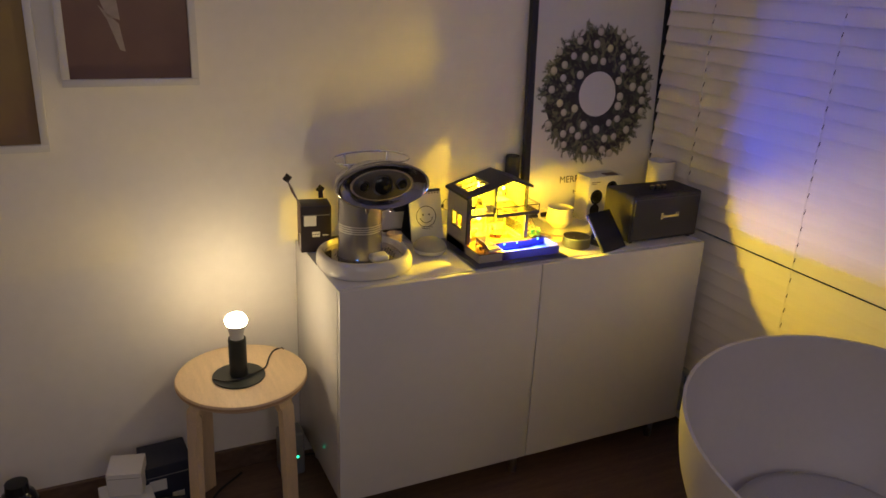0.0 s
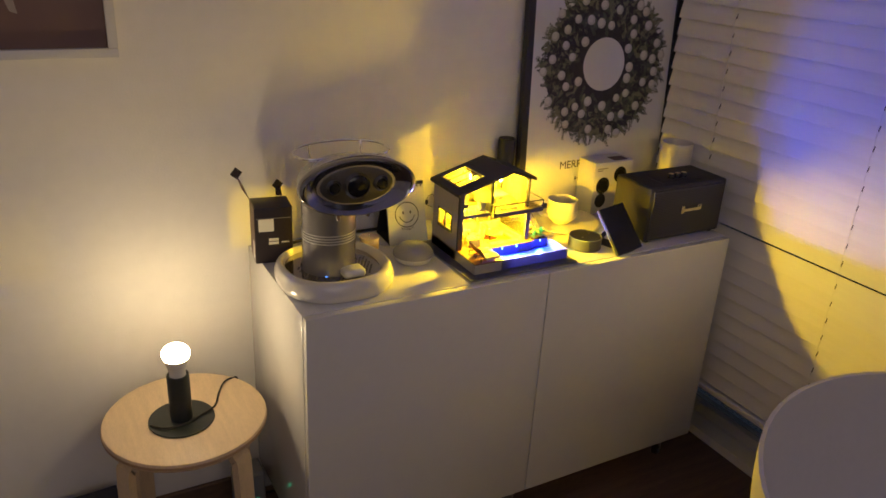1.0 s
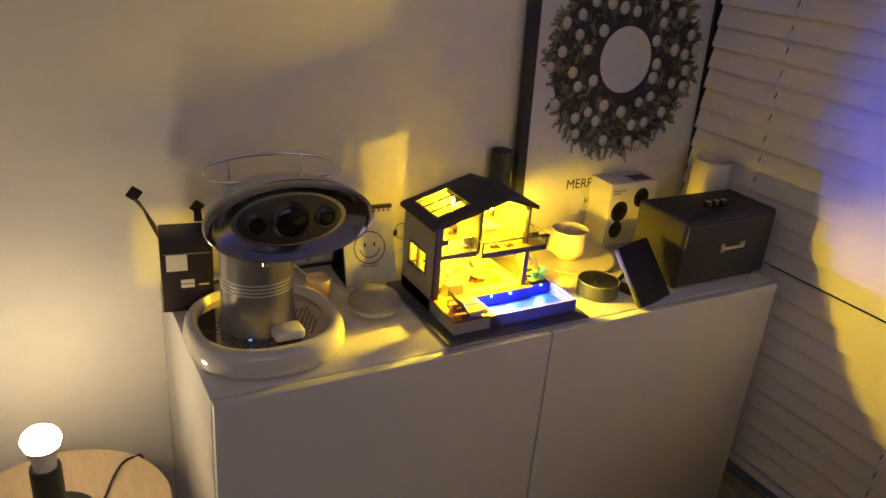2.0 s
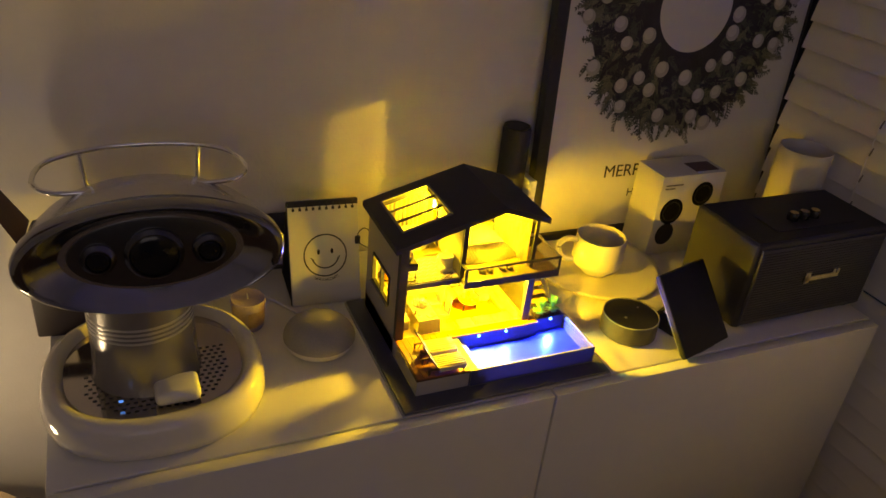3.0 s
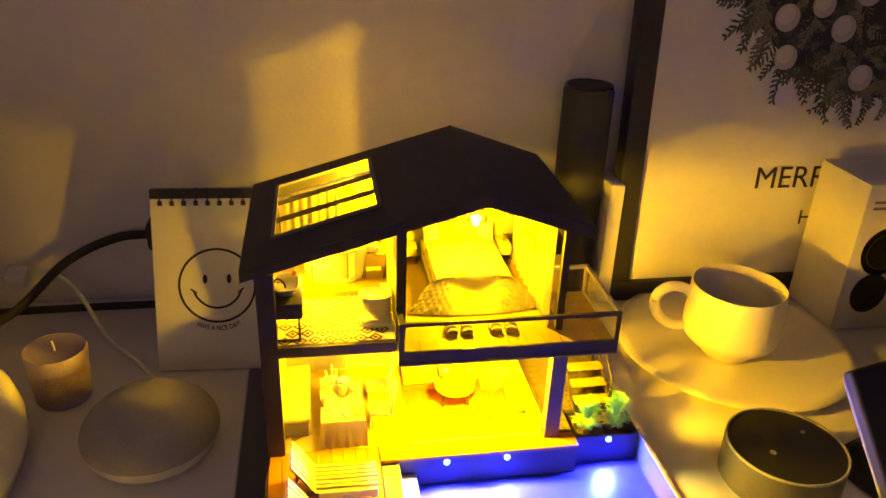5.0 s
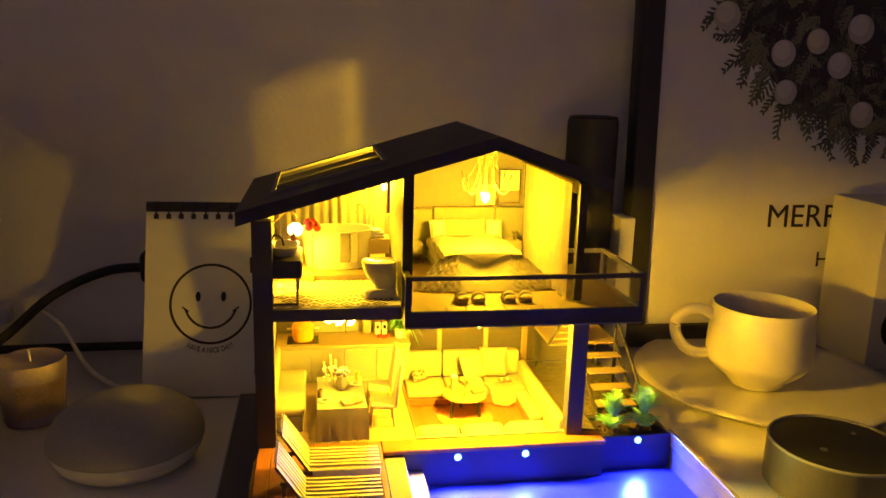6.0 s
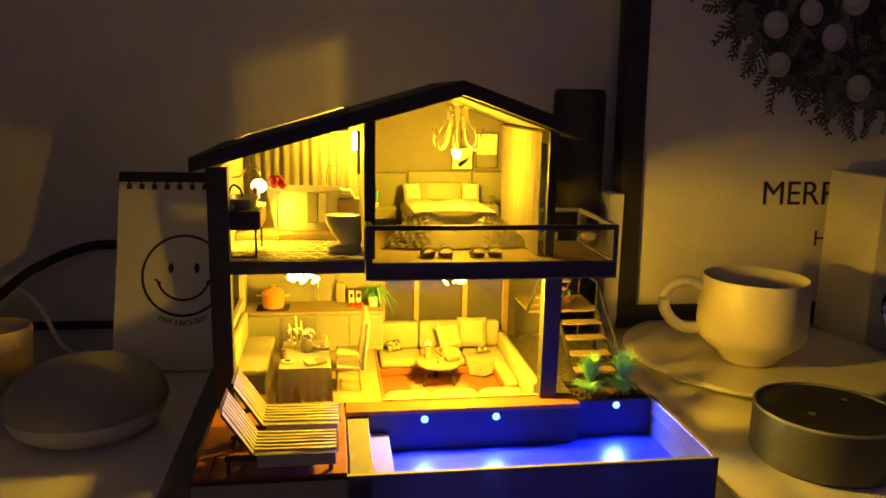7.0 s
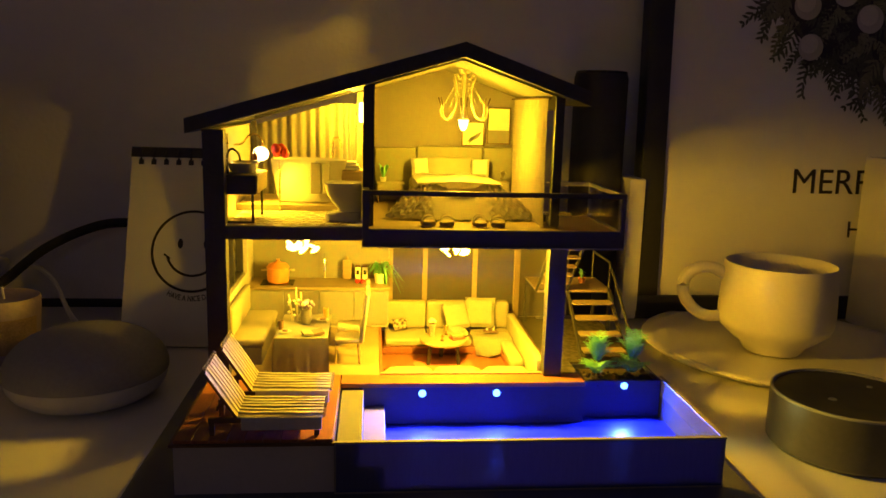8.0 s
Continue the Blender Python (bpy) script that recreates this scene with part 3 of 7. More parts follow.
def poster():
    w, h, d = 0.535, 0.735, 0.022
    # leans back against the wall
    lean = math.degrees(math.asin(0.036 / h))
    th = thing("poster_frame", local=True, label="black-framed wreath print leaning on the wall above the sideboard", category="poster",
               m=pose(0.744, -0.060, TOP + 0.0012, -lean, 0, 0))
    fw = 0.021
    for x0, x1, z0, z1 in ((0, w, 0, fw), (0, w, h - fw, h), (0, fw, fw, h - fw), (w - fw, w, fw, h - fw)):
        part("frame_bar", bx(B(), x0, x1, 0, d, z0, z1, 0.0012), BLACK_FRAME, th)
    part("paper", bx(B(), fw - 0.002, w - fw + 0.002, 0.006, 0.012, fw - 0.002, h - fw + 0.002), PAPER, th, "white printed paper")
    cx, cz, rnd = 0.268, 0.405, random.Random(11)
    flat = Matrix(((1, 0, 0, 0), (0, 0, -1, 0), (0, 1, 0, 0), (0, 0, 0, 1)))

    def sprigs(n, ra, rb, y, lo, hi, material):
        """Short fir twigs: a stem with slim needles on both sides."""
        bm = B()
        for k in range(n):
            a, r = rnd.uniform(0, 2 * math.pi), ra + (rb - ra) * math.sqrt(rnd.random())
            x, z = cx + r * math.cos(a), cz + r * math.sin(a)
            dirn = a + rnd.gauss(0.35, 0.75)
            L = rnd.uniform(lo, hi)
            yy = y + 0.00001 * (k % 37)
            bend = rnd.uniform(-0.5, 0.5)
            for q in range(9):
                t = q / 8
                d = dirn + bend * t
                px, pz = x + math.cos(d) * L * t, z + math.sin(d) * L * t
                nl = L * (0.36 - 0.22 * t) * rnd.uniform(0.8, 1.2)
                for sg in (-1, 1):
                    e = d + sg * rnd.uniform(0.5, 0.9)
                    c, s_ = math.cos(e), math.sin(e)
                    w = 0.0013
                    bm.faces.new([bm.verts.new(v) for v in ((px - s_ * w * 0.6, yy, pz + c * w * 0.6), (px + s_ * w * 0.6, yy, pz - c * w * 0.6),
                                                            (px + c * nl * 0.6 + s_ * w, yy, pz + s_ * nl * 0.6 - c * w), (px + c * nl, yy, pz + s_ * nl), (px + c * nl * 0.6 - s_ * w, yy, pz + s_ * nl * 0.6 + c * w))])
        return tagged(part("wreath_greenery", bm, material, th, "printed fir sprigs"), kind="stuff")

    part("wreath_shade", annulus(B(), cx, cz, -0.0056, 0.073, 0.200, 60, flat), WREATH_DARK, th)
    sprigs(460, 0.074, 0.200, 0.0050, 0.022, 0.044, WREATH_LEAF)
    sprigs(280, 0.074, 0.198, 0.0045, 0.018, 0.036, WREATH_LIGHT)
    sprigs(200, 0.086, 0.186, 0.0040, 0.018, 0.034, WREATH_DARK)
    first, got, tries = None, [], 0
    while len(got) < 50 and tries < 4000:
        tries += 1
        a, r = rnd.uniform(0, 2 * math.pi), rnd.uniform(0.090, 0.212)
        p = (cx + r * math.cos(a), cz + r * math.sin(a))
        if all((p[0] - q[0]) ** 2 + (p[1] - q[1]) ** 2 > 0.0270 ** 2 for q in got):
            got.append(p)
    for x, z in got:
        if first is None:
            first = part("berry", disc(B(), 0, 0, -0.0034, 0.0130, seg=24, m=flat), BERRY, th, "printed white berry")
            shine = part("berry_light", disc(B(), -0.0020, 0.0030, -0.0031, 0.0092, seg=20, m=flat), BERRY_LIGHT, first)
            o = first
        else:
            o = twin(first, "berry", Matrix())
            g = new("berry_light", shine.data)
            g.parent = o
        o.location = (x, 0, z)
        o.scale = (rnd.uniform(0.88, 1.08),) * 3
    up = pose(0, 0, 0, 90, 0, 0)
    for words, size, x, z in (("MERR", 0.032, 0.181, 0.1255), ("H", 0.0215, 0.206, 0.0825)):
        t = text_bm(words, size)
        t.transform(pose(x, 0.0052, z) @ up)
        part("lettering", t, INK, th, "thin black letters")


poster()


def tub_chair():
    cx, cyy = 0.72, -1.34
    th = thing("tub_chair", (cx, cyy, 0), "white moulded plastic tub chair with a smooth rounded back", "chair")
    bm = B()
    n, rows = 40, 12
    def pt(i, j, inset):
        a = radians(-128 + 256 * i / n)                 # round from one arm to the other; 0 is the back
        s = abs(a) / radians(128)
        top = 0.775 - 0.10 * s ** 2.2
        u = j / rows
        rr = 0.62 + 0.38 * (1 - (1 - u) ** 2.4)
        rx, ry = 0.345 * rr - inset, 0.30 * rr - inset
        z = 0.43 + (top - 0.43) * u
        return Vector((cx + rx * math.sin(a + 0.22), cyy + ry * math.cos(a + 0.22), z))
    out = [[bm.verts.new(pt(i, j, 0)) for j in range(rows + 1)] for i in range(n + 1)]
    inn = [[bm.verts.new(pt(i, j, 0.007)) for j in range(rows + 1)] for i in range(n + 1)]
    for i in range(n):
        for j in range(rows):
            bm.faces.new((out[i][j], out[i + 1][j], out[i + 1][j + 1], out[i][j + 1]))
            bm.faces.new((inn[i][j], inn[i][j + 1], inn[i + 1][j + 1], inn[i + 1][j]))
        bm.faces.new((out[i][rows], out[i + 1][rows], inn[i + 1][rows], inn[i][rows]))
        bm.faces.new((out[i][0], inn[i][0], inn[i + 1][0], out[i + 1][0]))
    for i in (0, n):
        for j in range(rows):
            bm.faces.new((out[i][j], out[i][j + 1], inn[i][j + 1], inn[i][j]))
    part("shell", bm, CHAIR_PLASTIC, th, sharp=60)
    seat = lathe(B(), [(0, 0.425), (0.19, 0.425), (0.225, 0.432), (0.232, 0.445), (0.22, 0.455), (0, 0.448)], cx, cyy, 0, 48, 1.0, 0.95)
    part("seat", seat, CHAIR_PLASTIC, th)
    pad = lathe(B(), [(0, 0.4485), (0.165, 0.456), (0.195, 0.466), (0.203, 0.482), (0.195, 0.498), (0.165, 0.508), (0, 0.512)], cx, cyy, 0, 48, 1.0, 0.95)
    part("seat_pad", pad, MINI_FABRIC, th, "pale fabric seat pad", sharp=70)
    for sx in (-1, 1):
        for sy in (-1, 1):
            part("leg", tube(B(), [(cx + sx * 0.15, cyy + sy * 0.14, 0.43), (cx + sx * 0.23, cyy + sy * 0.21, 0.002)], 0.011, 12), BIRCH, th)


tub_chair()

# ---- things on the floor by the stool ----


def carton(name, x, y, z, w, d, h, rz, material, label, tilt=0.0, marks=()):
    th = thing(name, local=True, label=label, category="box", m=pose(x, y, z, tilt, 0, rz))
    part("body", bx(B(), -w / 2, w / 2, -d / 2, d / 2, 0, h, 0.0015), material, th)
    part("lid_seam", bx(B(), -w / 2 + 0.004, w / 2 - 0.004, -d / 2 - 0.0006, -d / 2 + 0.001, h * 0.80, h * 0.815), GREY_INK, th)
    for u0, u1, v0, v1, m2 in marks:
        part("label_patch", bx(B(), -w / 2 + u0 * w, -w / 2 + u1 * w, -d / 2 - 0.0012, -d / 2 + 0.001, v0 * h, v1 * h), m2, th)
    return th


carton("carton", -0.535, -0.17, 0.001, 0.13, 0.10, 0.125, 6, PAPER, "small white carton on the floor by the wall", 7)
carton("carton", -0.525, -0.165, 0.1325, 0.09, 0.08, 0.075, -14, PAPER, "small white carton stacked on another carton", 7)
carton("dark_box", -0.425, -0.11, 0.001, 0.13, 0.12, 0.175, 4, NAVY_CARD, "dark box with pale stickers on the floor", marks=((0.1, 0.45, 0.55, 0.75, PAPER), (0.55, 0.8, 0.3, 0.45, PAPER)))
carton("carton", -0.55, -0.28, 0.001, 0.12, 0.09, 0.10, 34, PAPER, "small tilted white carton in front of the stack", -9)
carton("dark_box", -0.44, -0.27, 0.001, 0.10, 0.09, 0.11, -10, NAVY_CARD, "low dark box with a pale sticker", marks=((0.5, 0.9, 0.2, 0.8, PAPER),))
th = thing("dark_bottle", (-0.79, -0.16, 0), "round black bottle on the floor", "bottle")
part("body", lathe(B(), [(0, 0.0), (0.045, 0.0), (0.05, 0.01), (0.05, 0.145), (0.04, 0.175), (0.03, 0.185), (0.028, 0.21), (0, 0.213)], -0.79, -0.16, 0.001, 32), BLACK_GLOSS, th)
th = thing("cable_tangle", (-0.62, -0.30, 0), "black cables and a plug strip lying on the floor", "cable")
part("strip", bx(B(), -0.76, -0.60, -0.36, -0.31, 0.001, 0.04, 0.005), WHITE_PLASTIC, th, "white socket strip")
part("cable", tube(B(), curve([(-0.62, -0.33, 0.03), (-0.55, -0.36, 0.006), (-0.45, -0.40, 0.006), (-0.36, -0.30, 0.006), (-0.30, -0.14, 0.006), (-0.2, -0.05, 0.006)]), 0.0035, 8), CORD_DARK, th)
part("cable", tube(B(), curve([(-0.74, -0.34, 0.03), (-0.78, -0.40, 0.006), (-0.68, -0.44, 0.006), (-0.55, -0.42, 0.006), (-0.40, -0.45, 0.006)]), 0.003, 8), CORD_DARK, th)


def router():
    x, y = -0.045, -0.10
    th = thing("router", (x, y, 0), "upright grey router with a small green light", "router")
    part("case", bx(B(), x - 0.045, x + 0.03, y - 0.02, y + 0.05, 0.001, 0.15, 0.008, 3), SLATE_SIDE, th)
    part("led", bx(B(), x + 0.002, x + 0.010, y - 0.0215, y - 0.0195, 0.065, 0.072), GREEN_GLOW, th, "green status light")
    part("aerial", cy(B(), x - 0.03, y + 0.02, 0.15, 0.22, 0.004, 0.003, 12), BLACK_MATT, th)
    part("cable", tube(B(), curve([(x + 0.01, y + 0.05, 0.03), (x + 0.05, y + 0.07, 0.006), (x + 0.12, y + 0.05, 0.006), (x + 0.2, y - 0.0, 0.006)]), 0.003, 8), CORD_DARK, th)


router()

# ---- things on the sideboard ----


def rounded_ring(a, b, cx, cyy, z, n=64, p=2.4):
    out = []
    for k in range(n):
        t = 2 * math.pi * k / n
        c, s = math.cos(t), math.sin(t)
        out.append(Vector((cx + a * math.copysign(abs(c) ** (2 / p), c), cyy + b * math.copysign(abs(s) ** (2 / p), s), z)))
    return out


def loft(bm, rings, cap0=True, cap1=True):
    vs = [[bm.verts.new(v) for v in r] for r in rings]
    n = len(vs[0])
    for p, q in zip(vs, vs[1:]):
        for k in range(n):
            bm.faces.new((p[k], p[(k + 1) % n], q[(k + 1) % n], q[k]))
    if cap0:
        bm.faces.new(vs[0][::-1])
    if cap1:
        bm.faces.new(vs[-1])
    return bm


def coffee_machine():
    cx, cyy = 0.121, -0.266
    th = thing("coffee_machine", (cx, cyy, TOP), "cream and polished steel coffee machine with a chrome oval face", "coffee machine")
    # the dish-shaped foot
    A, Bb = 0.127, 0.124
    prof = [(0.93, 0.001), (0.985, 0.006), (1.0, 0.016), (0.995, 0.028), (0.97, 0.040), (0.93, 0.0465), (0.885, 0.0475), (0.845, 0.044), (0.815, 0.036), (0.80, 0.030)]
    part("foot", loft(B(), [rounded_ring(A * s, Bb * s, cx, cyy + (0.011 * (0.93 - s) / 0.13 if k > 4 else 0), TOP + h, 72) for k, (s, h) in enumerate(prof)]), CREAM_ENAMEL, th, sharp=50)
    tray = part("drip_tray", loft(B(), [rounded_ring(A * 0.797, Bb * 0.797, cx, cyy + 0.011, TOP + h, 72) for h in (0.0302, 0.0325)]), TRAY_STEEL, th, "polished perforated steel drip tray")
    holes = B()
    for i in range(-9, 10):
        for j in range(-8, 9):
            x, y = cx + i * 0.0085 + (0.00425 if j % 2 else 0), cyy - 0.012 + j * 0.0075
            if ((x - cx) / 0.088) ** 2 + ((y - cyy) / 0.079) ** 2 < 1 and y < cyy + 0.03:
                bx(holes, x - 0.0022, x + 0.0022, y - 0.0012, y + 0.0012, TOP + 0.0322, TOP + 0.0331)
    tagged(part("tray_perforation", holes, BLACK_MATT, tray, "rows of dark slots"), kind="stuff")
    # pedestal
    px, py = 0.113, -0.255
    part("pedestal", lathe(B(), [(0.063, 0.031), (0.060, 0.045), (0.0585, 0.08), (0.0585, 0.215), (0, 0.215)], px, py, TOP, 56), PEDESTAL, th, "satin grey pedestal")
    for k in range(4):
        part("print_line", lathe(B(), [(0.0588, 0.104 + 0.006 * k), (0.0589, 0.1045 + 0.006 * k), (0.0589, 0.1065 + 0.006 * k), (0.0588, 0.107 + 0.006 * k)], px, py, TOP, 56), FAINT_INK, th, "faint printed lines")
    # the head: a long oval body whose face is a chrome dish, tipped a little upwards
    hm = pose(0.1325, -0.275, TOP + 0.2525, 0, 0, -1)
    ax, az = 0.1185, 0.0570
    body = B()
    rings = []
    for y, s in ((0.030, 0.22), (0.027, 0.46), (0.014, 0.65), (-0.006, 0.78), (-0.026, 0.87), (-0.048, 0.935), (-0.068, 0.975), (-0.083, 1.0), (-0.092, 1.01)):
        rings.append([hm @ Vector((ax * s * math.cos(2 * math.pi * k / 72), y, az * (0.62 + 0.38 * s) * s * math.sin(2 * math.pi * k / 72) * 1.05)) for k in range(72)])
    part("head", loft(body, rings), HEAD_GLOSS, th, "polished steel rounded head")
    face = B()
    rings = []
    for y, s in ((-0.088, 1.035), (-0.100, 1.045), (-0.109, 1.03), (-0.1125, 0.985), (-0.110, 0.93), (-0.100, 0.82), (-0.093, 0.73), (-0.089, 0.66)):
        rings.append([hm @ Vector((ax * s * math.cos(2 * math.pi * k / 72), y, az * s * math.sin(2 * math.pi * k / 72))) for k in range(72)])
    fc = part("face", loft(face, rings, True, False), SMOKED_CHROME, th, "polished dark chrome oval face", sharp=60)
    plate = B()
    rings = [[hm @ Vector((ax * s * math.cos(2 * math.pi * k / 72), y, az * s * math.sin(2 * math.pi * k / 72))) for k in range(72)] for y, s in ((-0.0885, 0.665), (-0.094, 0.65), (-0.0945, 0.60))]
    part("control_plate", loft(plate, rings), GUNMETAL, fc, "dark chrome control panel")
    for x, r, z in ((-0.050, 0.0115, 0.0), (0.0, 0.0230, 0.0), (0.051, 0.0115, 0.0)):
        mm = hm @ pose(x, -0.094, z, 90, 0, 0)
        k = part("knob_ring", lathe(B(), [(r + 0.0045, 0.0), (r + 0.0045, 0.004), (r + 0.001, 0.008), (r, 0.008), (r, 0.0)], seg=40, m=mm), GUNMETAL, fc, "dark steel ring")
        part("knob", lathe(B(), [(r - 0.0003, 0.0), (r - 0.0003, 0.006), (r * 0.8, 0.0085), (0, 0.009)], seg=40, m=mm), BLACK_GLOSS, fc, "round black button")
    # spouts under the head
    sp = B()
    lathe(sp, [(0, -0.068), (0.020, -0.068), (0.024, -0.060), (0.027, -0.045), (0.027, -0.035)], 0.1325, -0.335, TOP + 0.252, 36)
    part("brew_group", sp, CHROME, th, "chrome brew head")
    for x in (0.100, 0.165):
        part("spout", lathe(B(), [(0.004, -0.078), (0.006, -0.070), (0.0075, -0.045)], x, -0.345, TOP + 0.252, 16), CHROME, th)
    # wire rail on top
    zt = TOP + 0.306
    pts = curve([(0.090, -0.318, zt - 0.008), (0.048, -0.315, zt - 0.008), (0.030, -0.292, zt - 0.005), (0.042, -0.258, zt), (0.085, -0.240, zt + 0.003), (0.13, -0.236, zt + 0.004), (0.178, -0.240, zt + 0.003),
                 (0.219, -0.258, zt), (0.233, -0.292, zt - 0.005), (0.215, -0.315, zt - 0.008), (0.172, -0.318, zt - 0.008)], 8)
    part("cup_rail", tube(B(), pts, 0.0026, 10), CHROME, th, "chrome wire cup rail")
    for a, b in (((0.090, -0.318, zt - 0.008), (0.092, -0.318, zt - 0.030)), ((0.172, -0.318, zt - 0.008), (0.170, -0.318, zt - 0.030)), ((0.072, -0.243, zt + 0.002), (0.076, -0.25, zt - 0.045)), ((0.19, -0.243, zt + 0.002), (0.186, -0.25, zt - 0.045))):
        part("rail_post", tube(B(), [a, b], 0.0026, 10), CHROME, th)
    part("status_light", bx(B(), 0.078, 0.083, -0.327, -0.325, TOP + 0.040, TOP + 0.042), DIM_BLUE, th, "tiny blue light")


coffee_machine()
th = thing("capsule_box", (0.140, -0.320, TOP + 0.0335), "small rounded white capsule box on the drip tray", "box")
part("body", bx(B(), 0.116, 0.166, -0.342, -0.302, TOP + 0.0335, TOP + 0.0515, 0.007, 3), PAPER, th)

th = carton("black_carton", 0.034, -0.090, TOP + 0.0008, 0.085, 0.075, 0.135, -8, MAROON, "black and maroon carton with white labels behind the coffee machine",
            marks=((0.10, 0.50, 0.58, 0.80, PAPER), (0.36, 0.62, 0.40, 0.45, PAPER), (0.36, 0.62, 0.34, 0.385, PAPER), (0.70, 0.90, 0.36, 0.38, PAPER)))
part("side_panel", bx(B(), -0.0432, -0.0424, -0.0365, 0.0365, 0.002, 0.133), CARTON_SIDE, th, "maroon side panel")
part("side_label", bx(B(), -0.0440, -0.0430, -0.030, -0.012, 0.01, 0.05), PAPER, th, "white side label")


def flap(points, tip, tilt, label, face):
    """An open lid flap of the carton: an outline in space with thickness, and its dark tuck tab."""
    th = thing("carton_flap", points[0], label, "carton flap")
    bm = B()
    bm.faces.new([bm.verts.new(p) for p in points])
    bmesh.ops.solidify(bm, geom=bm.faces, thickness=0.0008)
    board = part("board", bm, face, th)
    part("tuck_tab", bx(B(), -0.010, 0.010, -0.0006, 0.0006, -0.010, 0.010, m=pose(*tip, 0, tilt, 5)), MAROON, board, "dark square tuck tab")


fz = TOP + 0.1365
flap([(-0.012, -0.127, fz), (-0.028, -0.126, 0.914), (-0.034, -0.116, 0.932), (-0.046, -0.110, 0.948), (-0.042, -0.084, 0.952), (-0.034, -0.076, 0.934), (-0.030, -0.058, 0.926), (-0.020, -0.050, 0.900), (-0.006, -0.050, fz)],
     (-0.043, -0.100, 0.955), 40, "open maroon card flap of the black carton", CARTON_SIDE)
flap([(0.058, -0.052, fz), (0.060, -0.044, 0.896), (0.072, -0.044, 0.898), (0.072, -0.056, fz)],
     (0.066, -0.043, 0.900), 40, "narrow dark card flap at the back of the black carton", MAROON)


def desk_calendar():
    # front sheet leans back; local x along its width, z up its face
    lean = 17.5
    th = thing("desk_calendar", local=True, label="white flip calendar with a smiley face standing on the sideboard", category="calendar",
               m=pose(0.318, -0.1365, TOP + 0.0012, 0, 0, -3))
    w, h = 0.102, 0.150
    f = pose(0, 0, 0, -lean, 0, 0)
    part("page_block", bx(B(), 0, w, -0.0006, 0.004, 0.0, h, 0.0004, 1, m=f), PAPER, th)
    back = B()
    bx(back, 0, w, 0.0, 0.002, 0.0, h + 0.002, m=pose(0, 0.0955, 0, lean, 0, 0))
    bx(back, -0.001, w + 0.001, 0.0045, 0.006, 0.0, h + 0.003, m=f)
    bx(back, 0, w, 0.003, 0.094, 0.0, 0.0015)
    part("stand", back, BLACK_MATT, th, "black card stand")
    part("head_band", bx(B(), 0, w, -0.001, 0.005, h - 0.004, h + 0.004, m=f), BLACK_MATT, th)
    ring0 = None
    for k in range(10):
        x = 0.008 + k * (w - 0.016) / 9
        if ring0 is None:
            t = B()
            pts = [f @ Vector((0, 0.003 + 0.0052 * math.cos(a), h - 0.002 + 0.0062 * math.sin(a))) for a in [2 * math.pi * q / 12 for q in range(12)]]
            tube(t, pts, 0.0008, 6, True)
            bx(t, -0.0019, 0.0019, -0.0010, 0.0004, h - 0.0098, h - 0.0058, m=f)
            ring0 = part("ring", t, BLACK_MATT, th, "black wire ring")
            ring0.location.x = x
        else:
            twin(ring0, "ring", Matrix.Translation((x, 0, 0)))
    flat = f @ pose(0, -0.0009, 0) @ Matrix(((1, 0, 0, 0), (0, 0, -1, 0), (0, 1, 0, 0), (0, 0, 0, 1)))
    cx, cz, r = 0.0512, 0.0728, 0.0312
    part("smiley_outline", annulus(B(), cx, cz, 0, r - 0.0012, r + 0.0008, 64, flat), INK, th, "printed black smiley outline")
    for x in (-0.0098, 0.0098):
        part("smiley_eye", disc(B(), cx + x, cz + 0.0058, 0, 0.0020, 0.0040, 20, flat), INK, th)
    mouth = annulus(B(), cx, cz + 0.001, 0, 0.0190, 0.0209, 32, flat, 196, 344)
    for s in (-1, 1):
        bx(mouth, -0.003, 0.003, -0.0007, 0.0007, -0.00005, 0.00005, m=flat @ pose(cx + s * 0.0194, cz - 0.0042, 0, 0, 0, s * 35))
    part("smiley_mouth", mouth, INK, th)
    t = text_bm("HAVE A NICE DAY!", 0.0060, 0.00005, 0.00009)
    t.transform(Matrix.Diagonal((0.72, 1, 1, 1)))
    for v in t.verts:     # the line follows the circle
        a = v.co.x / 0.0372
        rr = 0.0372 - v.co.y
        v.co.x, v.co.y = rr * math.sin(a), -rr * math.cos(a)
    t.transform(flat @ pose(cx, cz + 0.0005, 0))
    part("lettering", t, INK, th, "small black capital letters")


desk_calendar()


def voice_puck():
    x, y = 0.331, -0.236
    th = thing("smart_speaker", (x, y, TOP), "pebble-shaped pale grey fabric smart speaker", "speaker")
    part("shell", lathe(B(), [(0, 0.0012), (0.030, 0.0012), (0.038, 0.0035), (0.0435, 0.0075), (0.0465, 0.0125), (0.0480, 0.0180)], x, y, TOP, 64), WHITE_PLASTIC, th, "white plastic underside")
    prof = [(0.0480, 0.0182)] + [(0.0482 * math.cos(radians(a)) ** 0.72, 0.0200 + 0.0255 * math.sin(radians(a)) ** 1.1) for a in range(3, 88, 7)] + [(0, 0.0457)]
    part("fabric_top", lathe(B(), prof, x, y, TOP, 64), PEBBLE, th, "knitted grey fabric top")
    part("cord", tube(B(), curve([(x + 0.004, y + 0.047, TOP + 0.010), (x - 0.004, y + 0.066, TOP + 0.004), (x - 0.03, y + 0.11, TOP + 0.004), (x - 0.065, y + 0.15, TOP + 0.008), (x - 0.10, y + 0.20, TOP + 0.03), (x - 0.13, y + 0.222, TOP + 0.04)]), 0.002, 8), WHITE_PLASTIC, th, "white cord")


voice_puck()


